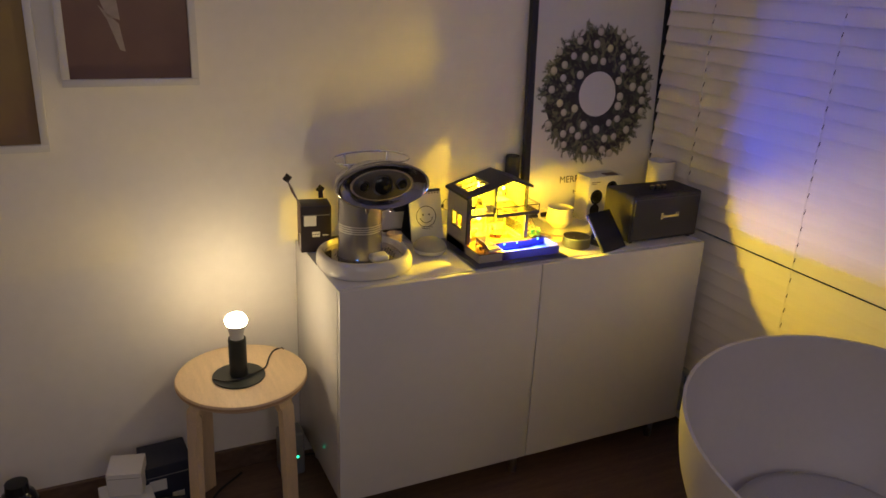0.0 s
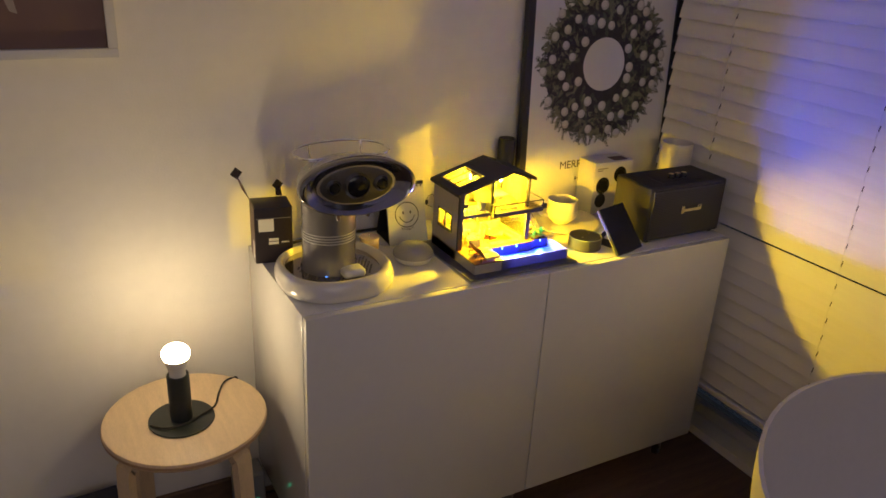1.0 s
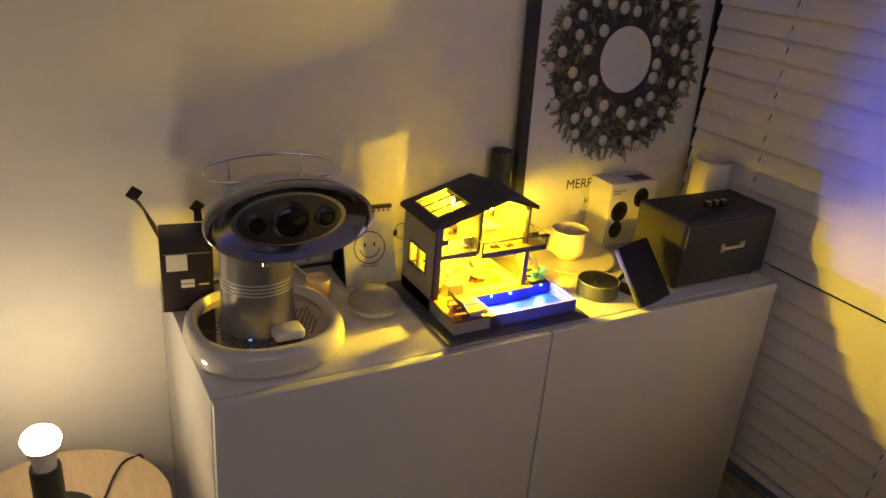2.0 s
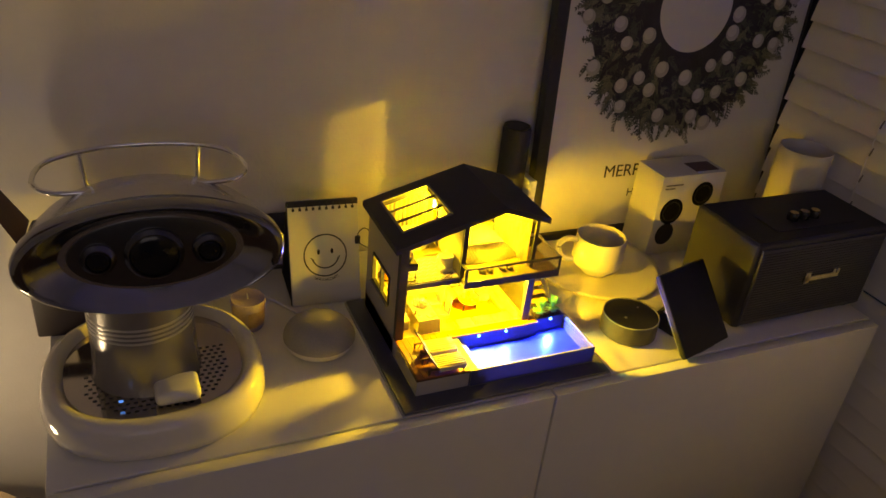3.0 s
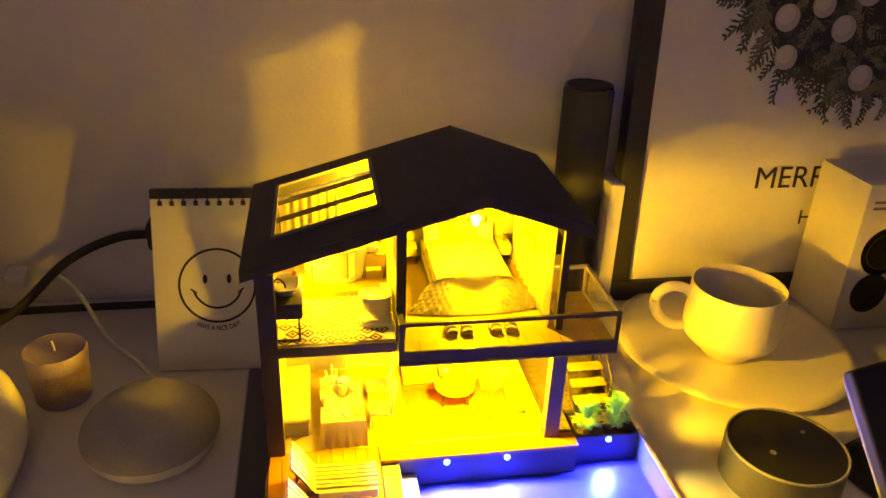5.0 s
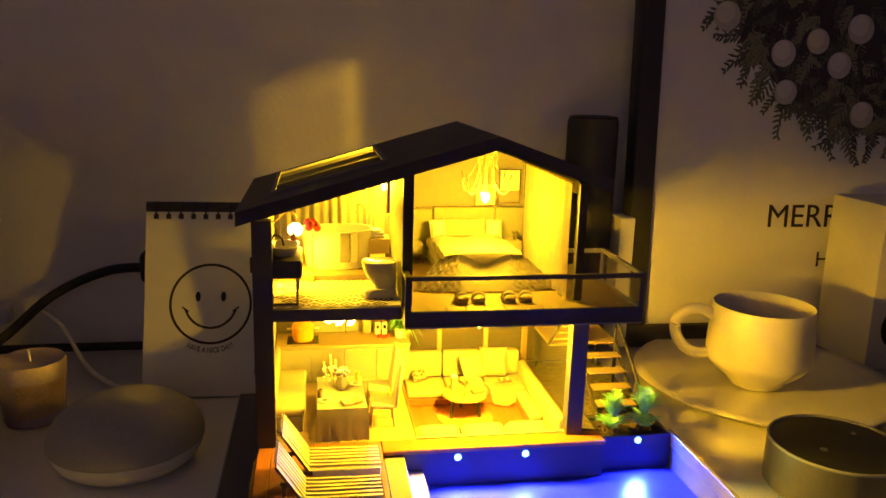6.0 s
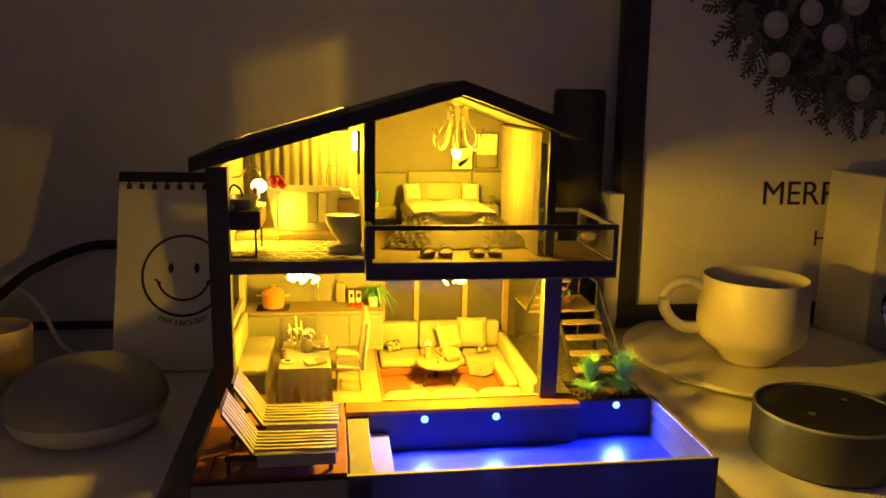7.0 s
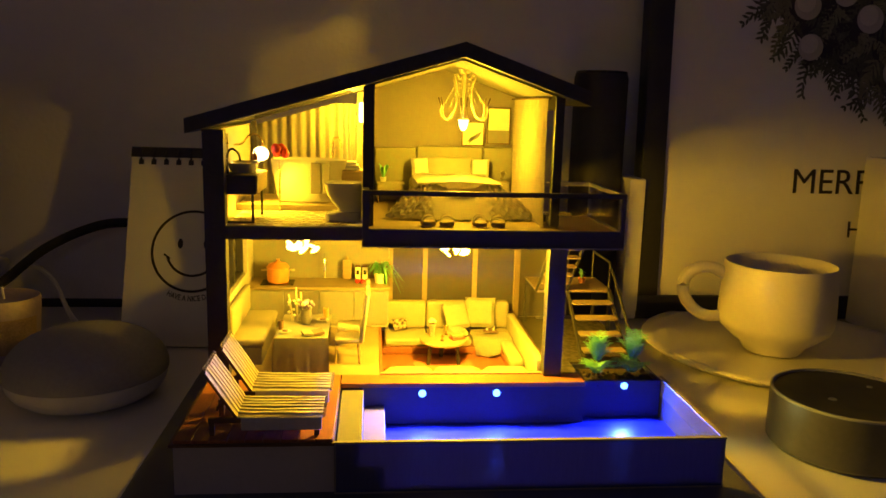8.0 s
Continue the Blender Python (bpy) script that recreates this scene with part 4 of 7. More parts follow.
def candle():
    x, y = 0.250, -0.163
    th = thing("votive_candle", (x, y, TOP), "short mauve votive candle with a brown label", "candle")
    part("wax", lathe(B(), [(0, 0.0008), (0.0195, 0.0008), (0.0205, 0.003), (0.0235, 0.044), (0.0225, 0.0465), (0.018, 0.0455), (0.006, 0.0445), (0, 0.0445)], x, y, TOP, 40), CANDLE_WAX, th)
    lab = B()
    rows = []
    for a in range(-70, 21, 6):
        t = radians(a - 90 + 60)
        rows.append([lab.verts.new((x + r * math.cos(t), y + r * math.sin(t), TOP + z)) for r, z in ((0.0214, 0.009), (0.0232, 0.034))])
    for p, q in zip(rows, rows[1:]):
        lab.faces.new((p[0], q[0], q[1], p[1]))
    part("label", lab, CANDLE_LABEL, th, "brown printed label")
    part("wick", tube(B(), [(x, y, TOP + 0.044), (x - 0.001, y, TOP + 0.053)], 0.0008, 6), PAPER, th)


candle()


def wall_cable():
    th = thing("power_cable", (0.20, -0.03, TOP), "black power cable with a plug lying behind the calendar", "cable")
    part("cable", tube(B(), curve([(0.13, -0.10, TOP + 0.006), (0.18, -0.055, TOP + 0.018), (0.225, -0.030, TOP + 0.055), (0.27, -0.024, TOP + 0.075), (0.31, -0.024, TOP + 0.078)]), 0.0042, 10), CORD_DARK, th)
    part("plug", bx(B(), 0.30, 0.355, -0.040, -0.012, TOP + 0.066, TOP + 0.094, 0.005), BLACK_MATT, th, "black plug")
    part("cable", tube(B(), curve([(0.06, -0.05, TOP + 0.006), (0.14, -0.035, TOP + 0.007), (0.24, -0.03, TOP + 0.0065), (0.36, -0.03, TOP + 0.006)]), 0.0038, 10), CORD_DARK, th)
    part("adapter", bx(B(), 0.168, 0.186, -0.030, -0.010, TOP + 0.028, TOP + 0.044, 0.003), WHITE_PLASTIC, th, "white plug adapter")


wall_cable()


def tall_cylinder():
    x, y = 0.707, -0.036
    th = thing("cylinder_speaker", (x, y, TOP), "tall slim black cylinder speaker beside the poster", "speaker")
    part("body", lathe(B(), [(0, 0.0008), (0.0225, 0.0008), (0.0235, 0.003), (0.0235, 0.2135), (0.0222, 0.218), (0.0195, 0.219), (0, 0.218)], x, y, TOP, 48), BLACK_MATT, th)
    part("top_ring", lathe(B(), [(0.0185, 0.218), (0.0212, 0.2197), (0.0225, 0.219), (0.0222, 0.2175)], x, y, TOP, 48), BLACK_GLOSS, th, "glossy black rim")


tall_cylinder()
th = thing("paper_card", (0.742, -0.03, TOP), "narrow white card standing between cylinder and poster", "card")
part("card", bx(B(), 0.7315, 0.7465, -0.060, -0.016, TOP + 0.0008, TOP + 0.128, 0.002), PAPER, th)


def mug():
    x, y, z = 0.8150, -0.170, TOP + 0.0085
    th = thing("mug", (x, y, z), "white stoneware mug with a round handle on a plate", "mug")
    part("bowl", lathe(B(), [(0, 0.0), (0.0205, 0.0), (0.0218, 0.0015), (0.0245, 0.0060), (0.0325, 0.0120), (0.0395, 0.0185), (0.0416, 0.0235), (0.0420, 0.032), (0.0412, 0.050), (0.0402, 0.0668), (0.0394, 0.0682), (0.0386, 0.0668), (0.0394, 0.050), (0.0398, 0.032), (0.0375, 0.022), (0.028, 0.012), (0, 0.008)], x, y, z, 56), STONEWARE, th, sharp=70)
    pts = curve([(x - 0.95 * r, y + 0.25 * r, z + h) for r, h in ((0.0385, 0.0560), (0.0480, 0.0612), (0.0600, 0.0610), (0.0695, 0.0530), (0.0700, 0.0400), (0.0620, 0.0285), (0.0510, 0.0235), (0.0390, 0.0245))], 6)
    part("handle", tube(B(), pts, 0.0046, 12), STONEWARE, th)


mug()
th = thing("plate", (0.832, -0.152, TOP), "flat round white plate under the mug", "plate")
part("disc", lathe(B(), [(0, 0.0008), (0.070, 0.0008), (0.103, 0.0042), (0.1075, 0.0072), (0.1068, 0.0086), (0.098, 0.0078), (0.068, 0.0066), (0, 0.0066)], 0.832, -0.152, TOP, 80), STONEWARE, th, sharp=70)


def puck_speaker():
    x, y = 0.778, -0.322
    th = thing("puck_speaker", (x, y, TOP), "dark grey puck smart speaker with a black top and pale rim", "speaker")
    part("body", lathe(B(), [(0, 0.0008), (0.040, 0.0008), (0.0418, 0.003), (0.0418, 0.030), (0.0412, 0.0322), (0.0402, 0.0322), (0.0400, 0.0300), (0, 0.0300)], x, y, TOP, 56), PUCK_SIDE, th)
    rim = lathe(B(), [(0.0400, 0.0314), (0.0404, 0.0326), (0.0412, 0.0328), (0.0419, 0.0322), (0.0419, 0.0312)], x, y, TOP, 56)
    bmesh.ops.delete(rim, geom=[f for f in rim.faces if len(f.verts) > 4], context="FACES_ONLY")
    part("rim", rim, SLATE_SIDE, th, "pale rim ring")
    part("top", lathe(B(), [(0, 0.0302), (0.0398, 0.0302), (0.0398, 0.0312), (0, 0.0312)], x, y, TOP, 56), PUCK_TOP, th, "black touch top")
    for dx, dy, s in ((-0.014, -0.006, 0.0022), (0.020, 0.012, 0.0016)):
        part("button", lathe(B(), [(s, 0.0313), (s, 0.0319), (0, 0.0319)], x + dx, y + dy, TOP, 16), SLATE_SIDE, th, "small grey button mark")


puck_speaker()


def guitar_speaker():
    x0, x1, y0, y1, z0, z1 = 0.936, 1.206, -0.372, -0.232, TOP + 0.006, TOP + 0.152
    th = thing("retro_speaker", ((x0 + x1) / 2, (y0 + y1) / 2, TOP), "black vinyl retro loudspeaker with woven front grille", "speaker")
    part("cabinet", bx(B(), x0, x1, y0 + 0.004, y1, z0, z1, 0.006, 3), GREY_SIDE, th)
    for x in (x0 + 0.02, x1 - 0.02):
        for y in (y0 + 0.02, y1 - 0.02):
            part("foot", cy(B(), x, y, TOP + 0.0004, z0 + 0.001, 0.008, None, 14), BLACK_MATT, th)
    g = part("grille", bx(B(), x0 + 0.009, x1 - 0.009, y0, y0 + 0.006, z0 + 0.009, z1 - 0.009, 0.001), GRILLE, th, "dark woven grille")
    rib = B()
    for k in range(26):
        z = z0 + 0.014 + k * 0.0046
        bx(rib, x0 + 0.011, x1 - 0.011, y0 - 0.0007, y0 + 0.0005, z, z + 0.0022)
    part("grille_threads", rib, GREY_SIDE, g, "grey woven threads")
    lg = B()
    zc, xc = z0 + 0.076, (x0 + x1) / 2 + 0.012
    bx(lg, xc - 0.036, xc + 0.034, y0 - 0.004, y0 - 0.0012, zc - 0.004, zc + 0.004, 0.001, 1, m=None)
    bx(lg, xc - 0.036, xc - 0.026, y0 - 0.004, y0 - 0.0012, zc - 0.008, zc + 0.012, 0.001, 1)
    bx(lg, xc + 0.022, xc + 0.026, y0 - 0.004, y0 - 0.0012, zc - 0.004, zc + 0.011, 0.001, 1)
    bx(lg, xc + 0.030, xc + 0.034, y0 - 0.004, y0 - 0.0012, zc - 0.004, zc + 0.011, 0.001, 1)
    part("badge", lg, GOLD_INK, th, "gold badge")
    part("top_plate", bx(B(), x0 + 0.06, x1 - 0.05, y0 + 0.03, y0 + 0.085, z1 + 0.0004, z1 + 0.0014), BLACK_MATT, th, "dark metal control strip")
    part("top_panel", bx(B(), x0 + 0.004, x1 - 0.004, y0 + 0.008, y1 - 0.004, z1 - 0.001, z1 + 0.0003), VINYL, th, "black vinyl top")
    for k in range(3):
        part("knob", lathe(B(), [(0.0085, 0.0), (0.0085, 0.010), (0.0075, 0.0115), (0, 0.0115)], x0 + 0.115 + 0.022 * k, y0 + 0.058, z1 + 0.0016, 24), BLACK_GLOSS, th, "black knob with bright rim")
        part("knob_cap", lathe(B(), [(0.0065, 0.0), (0.0065, 0.0008), (0, 0.0008)], x0 + 0.115 + 0.022 * k, y0 + 0.058, z1 + 0.0132, 24), BRASS, th)


guitar_speaker()


def tablet():
    th = thing("smart_display", local=True, label="small black screen leaning on a stand in front of the loudspeaker", category="display",
               m=pose(0.868, -0.398, TOP + 0.0012, 0, 0, 15))
    f = pose(0, 0.0, 0.004, -38, 0, 0)
    part("screen", bx(B(), -0.053, 0.053, 0.0, 0.009, 0.0, 0.125, 0.003, 3, m=f), SCREEN, th, "switched-off dark screen")
    part("back_shell", bx(B(), -0.051, 0.051, 0.0085, 0.012, 0.004, 0.120, 0.002, 2, m=f), SLATE_SIDE, th)
    st = B()
    bx(st, -0.020, 0.020, 0.002, 0.100, 0.0, 0.003, 0.001, 1)
    bx(st, -0.014, 0.014, 0.0, 0.003, 0.0, 0.082, m=pose(0, 0.098, 0.001, 32, 0, 0))
    part("stand", st, BLACK_MATT, th, "dark folding stand")


tablet()


def white_box():
    rz = 0
    th = thing("product_box", local=True, label="white product box with printed black round gadgets", category="box", m=pose(0.944, -0.136, TOP + 0.0008, 0, 0, rz))
    w, d, h = 0.135, 0.073, 0.151
    part("carton", bx(B(), 0, w, 0, d, 0, h, 0.0012), PAPER, th)
    front = Matrix(((1, 0, 0, 0), (0, 0, 1, 0), (0, 1, 0, 0), (0, 0, 0, 1)))
    for x, z, r in ((0.033, 0.084, 0.0235), (0.092, 0.112, 0.022)):
        part("printed_gadget", disc(B(), x, z, -0.0006, r, r * 1.05, 36, front), BLACK_GLOSS, th, "printed black disc")
        part("printed_ring", annulus(B(), x, z, -0.0009, r * 0.72, r * 0.78, 36, front), BLACK_MATT, th)
    part("printed_gadget", disc(B(), 0.03, 0.040, -0.0006, 0.019, 0.021, 36, front), INK, th)
    for k, L in ((0, 0.036), (1, 0.02)):
        part("print_line", bx(B(), 0.008, 0.008 + L, -0.0009, -0.0004, h - 0.018 - 0.006 * k, h - 0.0155 - 0.006 * k), GREY_INK, th)
    part("top_patch", bx(B(), 0.075, 0.125, 0.01, 0.045, h - 0.0002, h + 0.0006), CARTON_SIDE, th, "dark maroon patch on the lid")


white_box()


def white_pot():
    x, y = 1.196, -0.180
    th = thing("white_pot", (x, y, TOP), "white ceramic pot behind the loudspeaker", "pot")
    part("bowl", lathe(B(), [(0, 0.0008), (0.040, 0.0008), (0.042, 0.006), (0.0445, 0.19), (0.044, 0.204), (0.0428, 0.206), (0.0415, 0.204), (0.042, 0.17), (0.03, 0.165), (0, 0.165)], x, y, TOP, 48), STONEWARE, th, sharp=60)


white_pot()

# ---- the dollhouse ----
G, U, P = 0.774, 0.8595, 0.7592            # its two floors and the sunken lounge
XL, XR, YF, YB = 0.418, 0.6115, -0.295, -0.166   # its outer walls
AX, AZ = 0.5555, 0.952                     # the ridge's underside
SL, SR = 0.2966, 0.345                     # the roof's slopes


def under(x):
    """Height of the roof's underside."""
    return AZ - (SL * (AX - x) if x < AX else SR * (x - AX))


def dollhouse():
    th = thing("dollhouse", (0.543, -0.27, TOP), "two-storey miniature dollhouse with black roof, lit rooms and a pool", "dollhouse")
    part("base_plate", bx(B(), 0.394, 0.693, -0.403, -0.150, TOP + 0.0006, TOP + 0.0075, 0.0006, 1), BASE_DARK, th, "black base board")
    part("base_rim", bx(B(), 0.3925, 0.6945, -0.4045, -0.1485, TOP + 0.0004, TOP + 0.0040), BASE_CLEAR, th, "pale edge of the base board")
    # plinth under the rooms and the deck
    pb = B()
    bx(pb, XL, 0.5126, -0.3055, YB, TOP + 0.0072, G - 0.0022)
    bx(pb, 0.5126, 0.6112, -0.3055, -0.2935, TOP + 0.0072, G - 0.0022)
    bx(pb, 0.6112, 0.6285, -0.3055, YB, TOP + 0.0072, G - 0.0022)
    bx(pb, 0.5126, 0.6112, -0.2935, YB, TOP + 0.0072, P - 0.0022)
    part("plinth", pb, HOUSE_GREY, th)
    part("deck_block", bx(B(), XL, 0.4905, -0.3765, -0.3058, TOP + 0.0072, G - 0.0024), HOUSE_GREY, th, "grey card block under the sun deck")
    # left wall with its window opening
    lw = B()
    wy0, wy1, wz0, wz1 = -0.260, -0.196, 0.812, 0.852
    bx(lw, XL, XL + 0.0055, YF + 0.0085, wy0, TOP + 0.0075, under(XL) - 0.0005)
    bx(lw, XL, XL + 0.0055, wy1, YB, TOP + 0.0075, under(XL) - 0.0005)
    bx(lw, XL, XL + 0.0055, wy0, wy1, TOP + 0.0075, wz0)
    bx(lw, XL, XL + 0.0055, wy0, wy1, wz1, under(XL) - 0.0005)
    wall = part("side_wall", lw, HOUSE_GREY, th, "pale grey outer wall")
    wf = B()
    for a, b, c, d in ((wy0 - 0.002, wy1 + 0.002, wz0 - 0.002, wz0 + 0.001), (wy0 - 0.002, wy1 + 0.002, wz1 - 0.001, wz1 + 0.002), (wy0 - 0.002, wy0 + 0.001, wz0, wz1), (wy1 - 0.001, wy1 + 0.002, wz0, wz1), (-0.2315, -0.2265, wz0, wz1)):
        bx(wf, XL - 0.002, XL + 0.003, a, b, c, d)
    part("window_frame", wf, HOUSE_BLACK, wall, "dark window frame")
    sill = bx(B(), XL - 0.004, XL, wy0 - 0.002, wy1 + 0.002, wz0 - 0.004, wz0 - 0.0022)
    part("window_sill", sill, HOUSE_WHITE, wall)
    # black corner posts of the front
    part("front_post", bx(B(), XL - 0.0005, XL + 0.0105, YF, YF + 0.008, G, under(XL + 0.001) - 0.0006), HOUSE_BLACK, th, "black corner post")
    part("front_post", bx(B(), 0.6065, 0.6165, -0.2975, -0.289, G + 0.0004, 0.8525), HOUSE_BLACK, th, "black post under the balcony")
    part("front_post", bx(B(), 0.6062, 0.6110, YF, YF + 0.005, U + 0.0022, under(0.6110) - 0.0006), HOUSE_BLACK, th, "slim black post")
    # divider between bath and bedroom
    dv = prism(B(), [(0.5030, U), (0.5068, U), (0.5068, under(0.5068) - 0.0006), (0.5030, under(0.5030) - 0.0006)], YF + 0.006, YB)
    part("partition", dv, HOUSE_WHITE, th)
    part("front_post", prism(B(), [(0.5018, U), (0.5078, U), (0.5078, under(0.5078) - 0.0006), (0.5018, under(0.5018) - 0.0006)], YF, YF + 0.0058), HOUSE_BLACK, th, "black post between the rooms")
    # right wall of the bedroom
    rw = prism(B(), [(0.6070, U), (0.6108, U), (0.6108, under(0.6108) - 0.0006), (0.6070, under(0.6070) - 0.0006)], -0.184, YB)
    prism(rw, [(0.6070, 0.9255), (0.6108, 0.9255), (0.6108, under(0.6108) - 0.0006), (0.6070, under(0.6070) - 0.0006)], YF + 0.0052, -0.1842)
    bx(rw, 0.6070, 0.6108, -0.264, -0.1842, U, 0.8640)
    part("side_wall", rw, HOUSE_BLACK, th, "dark bedroom side wall with a wide window")
    # back walls
    upper = prism(B(), [(0.5050, U), (0.6068, U), (0.6068, under(0.6068) - 0.0008), (AX, AZ - 0.0008), (0.5050, under(0.5050) - 0.0008)], YB - 0.004, YB)
    part("back_wall", upper, WALLPAPER, th, "patterned wallpaper back wall")
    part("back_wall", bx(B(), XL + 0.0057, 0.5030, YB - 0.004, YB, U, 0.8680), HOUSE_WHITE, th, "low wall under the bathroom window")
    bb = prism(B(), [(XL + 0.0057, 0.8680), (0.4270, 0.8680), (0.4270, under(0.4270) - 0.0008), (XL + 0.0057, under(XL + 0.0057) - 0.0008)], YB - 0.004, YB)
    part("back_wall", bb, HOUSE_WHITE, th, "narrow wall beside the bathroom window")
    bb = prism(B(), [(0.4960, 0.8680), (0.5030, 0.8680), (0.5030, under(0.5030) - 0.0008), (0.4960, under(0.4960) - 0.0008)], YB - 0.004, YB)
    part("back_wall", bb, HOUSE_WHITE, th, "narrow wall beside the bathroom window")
    part("bath_platform", bx(B(), XL + 0.0057, 0.5029, -0.2330, YB - 0.0045, U + 0.0001, U + 0.0040, 0.0003, 1), PALE_WOOD, th, "low step under the bathtub")
    part("back_wall", bx(B(), XL + 0.0057, 0.5195, YB - 0.004, YB, G, 0.8525), HOUSE_WHITE, th, "plain kitchen back wall")
    gf = B()
    for x0, x1 in ((0.5197, 0.5225), (0.5440, 0.5475), (0.5805, 0.5840), (0.6110, 0.6155)):
        bx(gf, x0, x1, YB - 0.004, YB, G, 0.8525)
    bx(gf, 0.5197, 0.6155, YB - 0.0042, YB, G, G + 0.004)
    bw = part("back_window", gf, PALE_WOOD, th, "tall back window with pale wooden mullions")
    for x0, x1 in ((0.5225, 0.5440), (0.5475, 0.5805), (0.5840, 0.6110)):
        part("pane", bx(B(), x0, x1, YB - 0.0026, YB - 0.0016, G + 0.004, 0.8525), SMOKE, bw, "smoked window pane")
    part("side_pane", bx(B(), 0.6158, 0.6520, YB - 0.0026, YB - 0.0010, G, 0.8525), SMOKE, bw, "smoked panel behind the stairs")
    sw = part("side_window", bx(B(), 0.6114, 0.6128, -0.2885, YB - 0.0045, G + 0.0004, G + 0.0030), PALE_WOOD, th, "tall side window with a pale sill")
    part("pane", bx(B(), 0.6117, 0.6125, -0.2885, YB - 0.0045, G + 0.0031, 0.8520), SMOKED_SIDE, sw, "smoked side pane")
    # floors
    part("ground_floor", bx(B(), XL + 0.0057, 0.5125, -0.2925, YB - 0.0045, G - 0.002, G + 0.0003), PALE_WOOD, th, "pale kitchen floor")
    part("living_floor", bx(B(), 0.5128, 0.6110, -0.2933, YB - 0.0045, P - 0.002, P + 0.0002), MINI_WOOD_Y, th, "reddish wooden floor of the sunken lounge")
    part("side_floor", bx(B(), 0.6114, 0.6284, -0.2925, YB - 0.0045, G - 0.002, G + 0.0002), PAVING, th, "patterned floor beside the lounge")
    part("pit_wall", bx(B(), 0.5126, 0.5142, -0.2933, YB - 0.0045, P + 0.0003, G + 0.0010), MINI_WOOD, th, "wooden side of the sunken lounge")
    part("pit_wall", bx(B(), 0.6096, 0.6112, -0.2933, YB - 0.0045, P + 0.0003, G + 0.0010), MINI_WOOD, th, "wooden side of the sunken lounge")
    part("pit_trim", bx(B(), 0.5126, 0.6112, -0.2935, -0.2912, P + 0.0003, G + 0.0014), HOUSE_WHITE, th, "white front edge of the lounge")
    part("upper_floor", bx(B(), XL + 0.0057, 0.5018, YF + 0.003, YB, 0.8535, U), HOUSE_WHITE, th)
    part("upper_floor", bx(B(), 0.5019, 0.6115, YF + 0.0005, YB, 0.8535, U), PALE_WOOD, th, "pale bedroom floor")
    part("floor_beam", bx(B(), XL + 0.0100, 0.5017, YF - 0.0004, YF + 0.0028, 0.8525, U + 0.0003), HOUSE_BLACK, th, "black edge beam")
    # roof: two slabs, the left one with a skylight
    t = 0.0078
    y0, y1 = -0.299, -0.160
    sx0, sx1, sy0, sy1 = 0.428, 0.494, -0.268, -0.181
    xl, xr = 0.4095, 0.6245

    def slab(bm, xa, xb, ya, yb):
        prism(bm, [(xa, under(xa)), (xb, under(xb)), (xb, under(xb) + t), (xa, under(xa) + t)], ya, yb)

    rf = B()
    loops = []
    for z_off in (0.0, t):
        for xs, ys in (((xl, AX), (y0, y1)), ((sx0, sx1), (sy0, sy1))):
            loops.append([rf.verts.new((x, y, under(x) + z_off)) for x, y in ((xs[0], ys[0]), (xs[1], ys[0]), (xs[1], ys[1]), (xs[0], ys[1]))])
    ob_, ib_, ot_, it_ = loops
    for k in range(4):
        q = (k + 1) % 4
        rf.faces.new((ob_[k], ob_[q], ib_[q], ib_[k]))
        rf.faces.new((ot_[k], it_[k], it_[q], ot_[q]))
        rf.faces.new((ob_[k], ot_[k], ot_[q], ob_[q]))
        rf.faces.new((ib_[k], ib_[q], it_[q], it_[k]))
    roof = part("roof", rf, HOUSE_BLACK, th, "black roof slope with a skylight opening")
    r2 = B()
    slab(r2, AX, xr, y0, y1)
    part("roof", r2, HOUSE_BLACK, th, "short black roof slope")
    sk = B()
    for a, b in ((sy0 - 0.001, sy0 + 0.0015), (sy1 - 0.0015, sy1 + 0.001)):
        prism(sk, [(sx0, under(sx0) + t), (sx1, under(sx1) + t), (sx1, under(sx1) + t + 0.0016), (sx0, under(sx0) + t + 0.0016)], a, b)
    for a, b in ((sx0 - 0.001, sx0 + 0.0015), (sx1 - 0.0015, sx1 + 0.001)):
        prism(sk, [(a, under(a) + t), (b, under(b) + t), (b, under(b) + t + 0.0016), (a, under(a) + t + 0.0016)], sy0, sy1)
    sky = part("skylight", sk, HOUSE_WHITE, roof, "white skylight frame")
    for y in (-0.211, -0.240):
        bar = prism(B(), [(sx0, under(sx0) + t - 0.002), (sx1, under(sx1) + t - 0.002), (sx1, under(sx1) + t + 0.001), (sx0, under(sx0) + t + 0.001)], y - 0.0010, y + 0.0010)
        part("skylight_bar", bar, HOUSE_BLACK, roof, "dark glazing bar")
    lin = prism(B(), [(0.508, under(0.508) - 0.0012), (AX, AZ - 0.0012), (0.6066, under(0.6066) - 0.0012), (0.6066, under(0.6066) - 0.0003), (AX, AZ - 0.0003), (0.508, under(0.508) - 0.0003)], YF + 0.006, YB - 0.0042)
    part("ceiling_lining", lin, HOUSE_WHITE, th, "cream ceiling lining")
    # balcony that wraps round the corner
    bl = B()
    bx(bl, 0.5020, 0.6440, -0.3105, YF, 0.8520, 0.8600)
    bx(bl, 0.6116, 0.6440, YF, -0.243, 0.8520, 0.8600)
    bal = part("balcony", bl, HOUSE_BLACK, th, "black-edged balcony")
    fl = B()
    for k in range(12):
        xa = 0.5045 + k * 0.0115
        bx(fl, xa, xa + 0.0111, -0.3085, YF - 0.0002, 0.8600, 0.8606)
    part("balcony_boards", fl, PALE_WOOD, bal, "pale balcony boards")
    f2 = B()
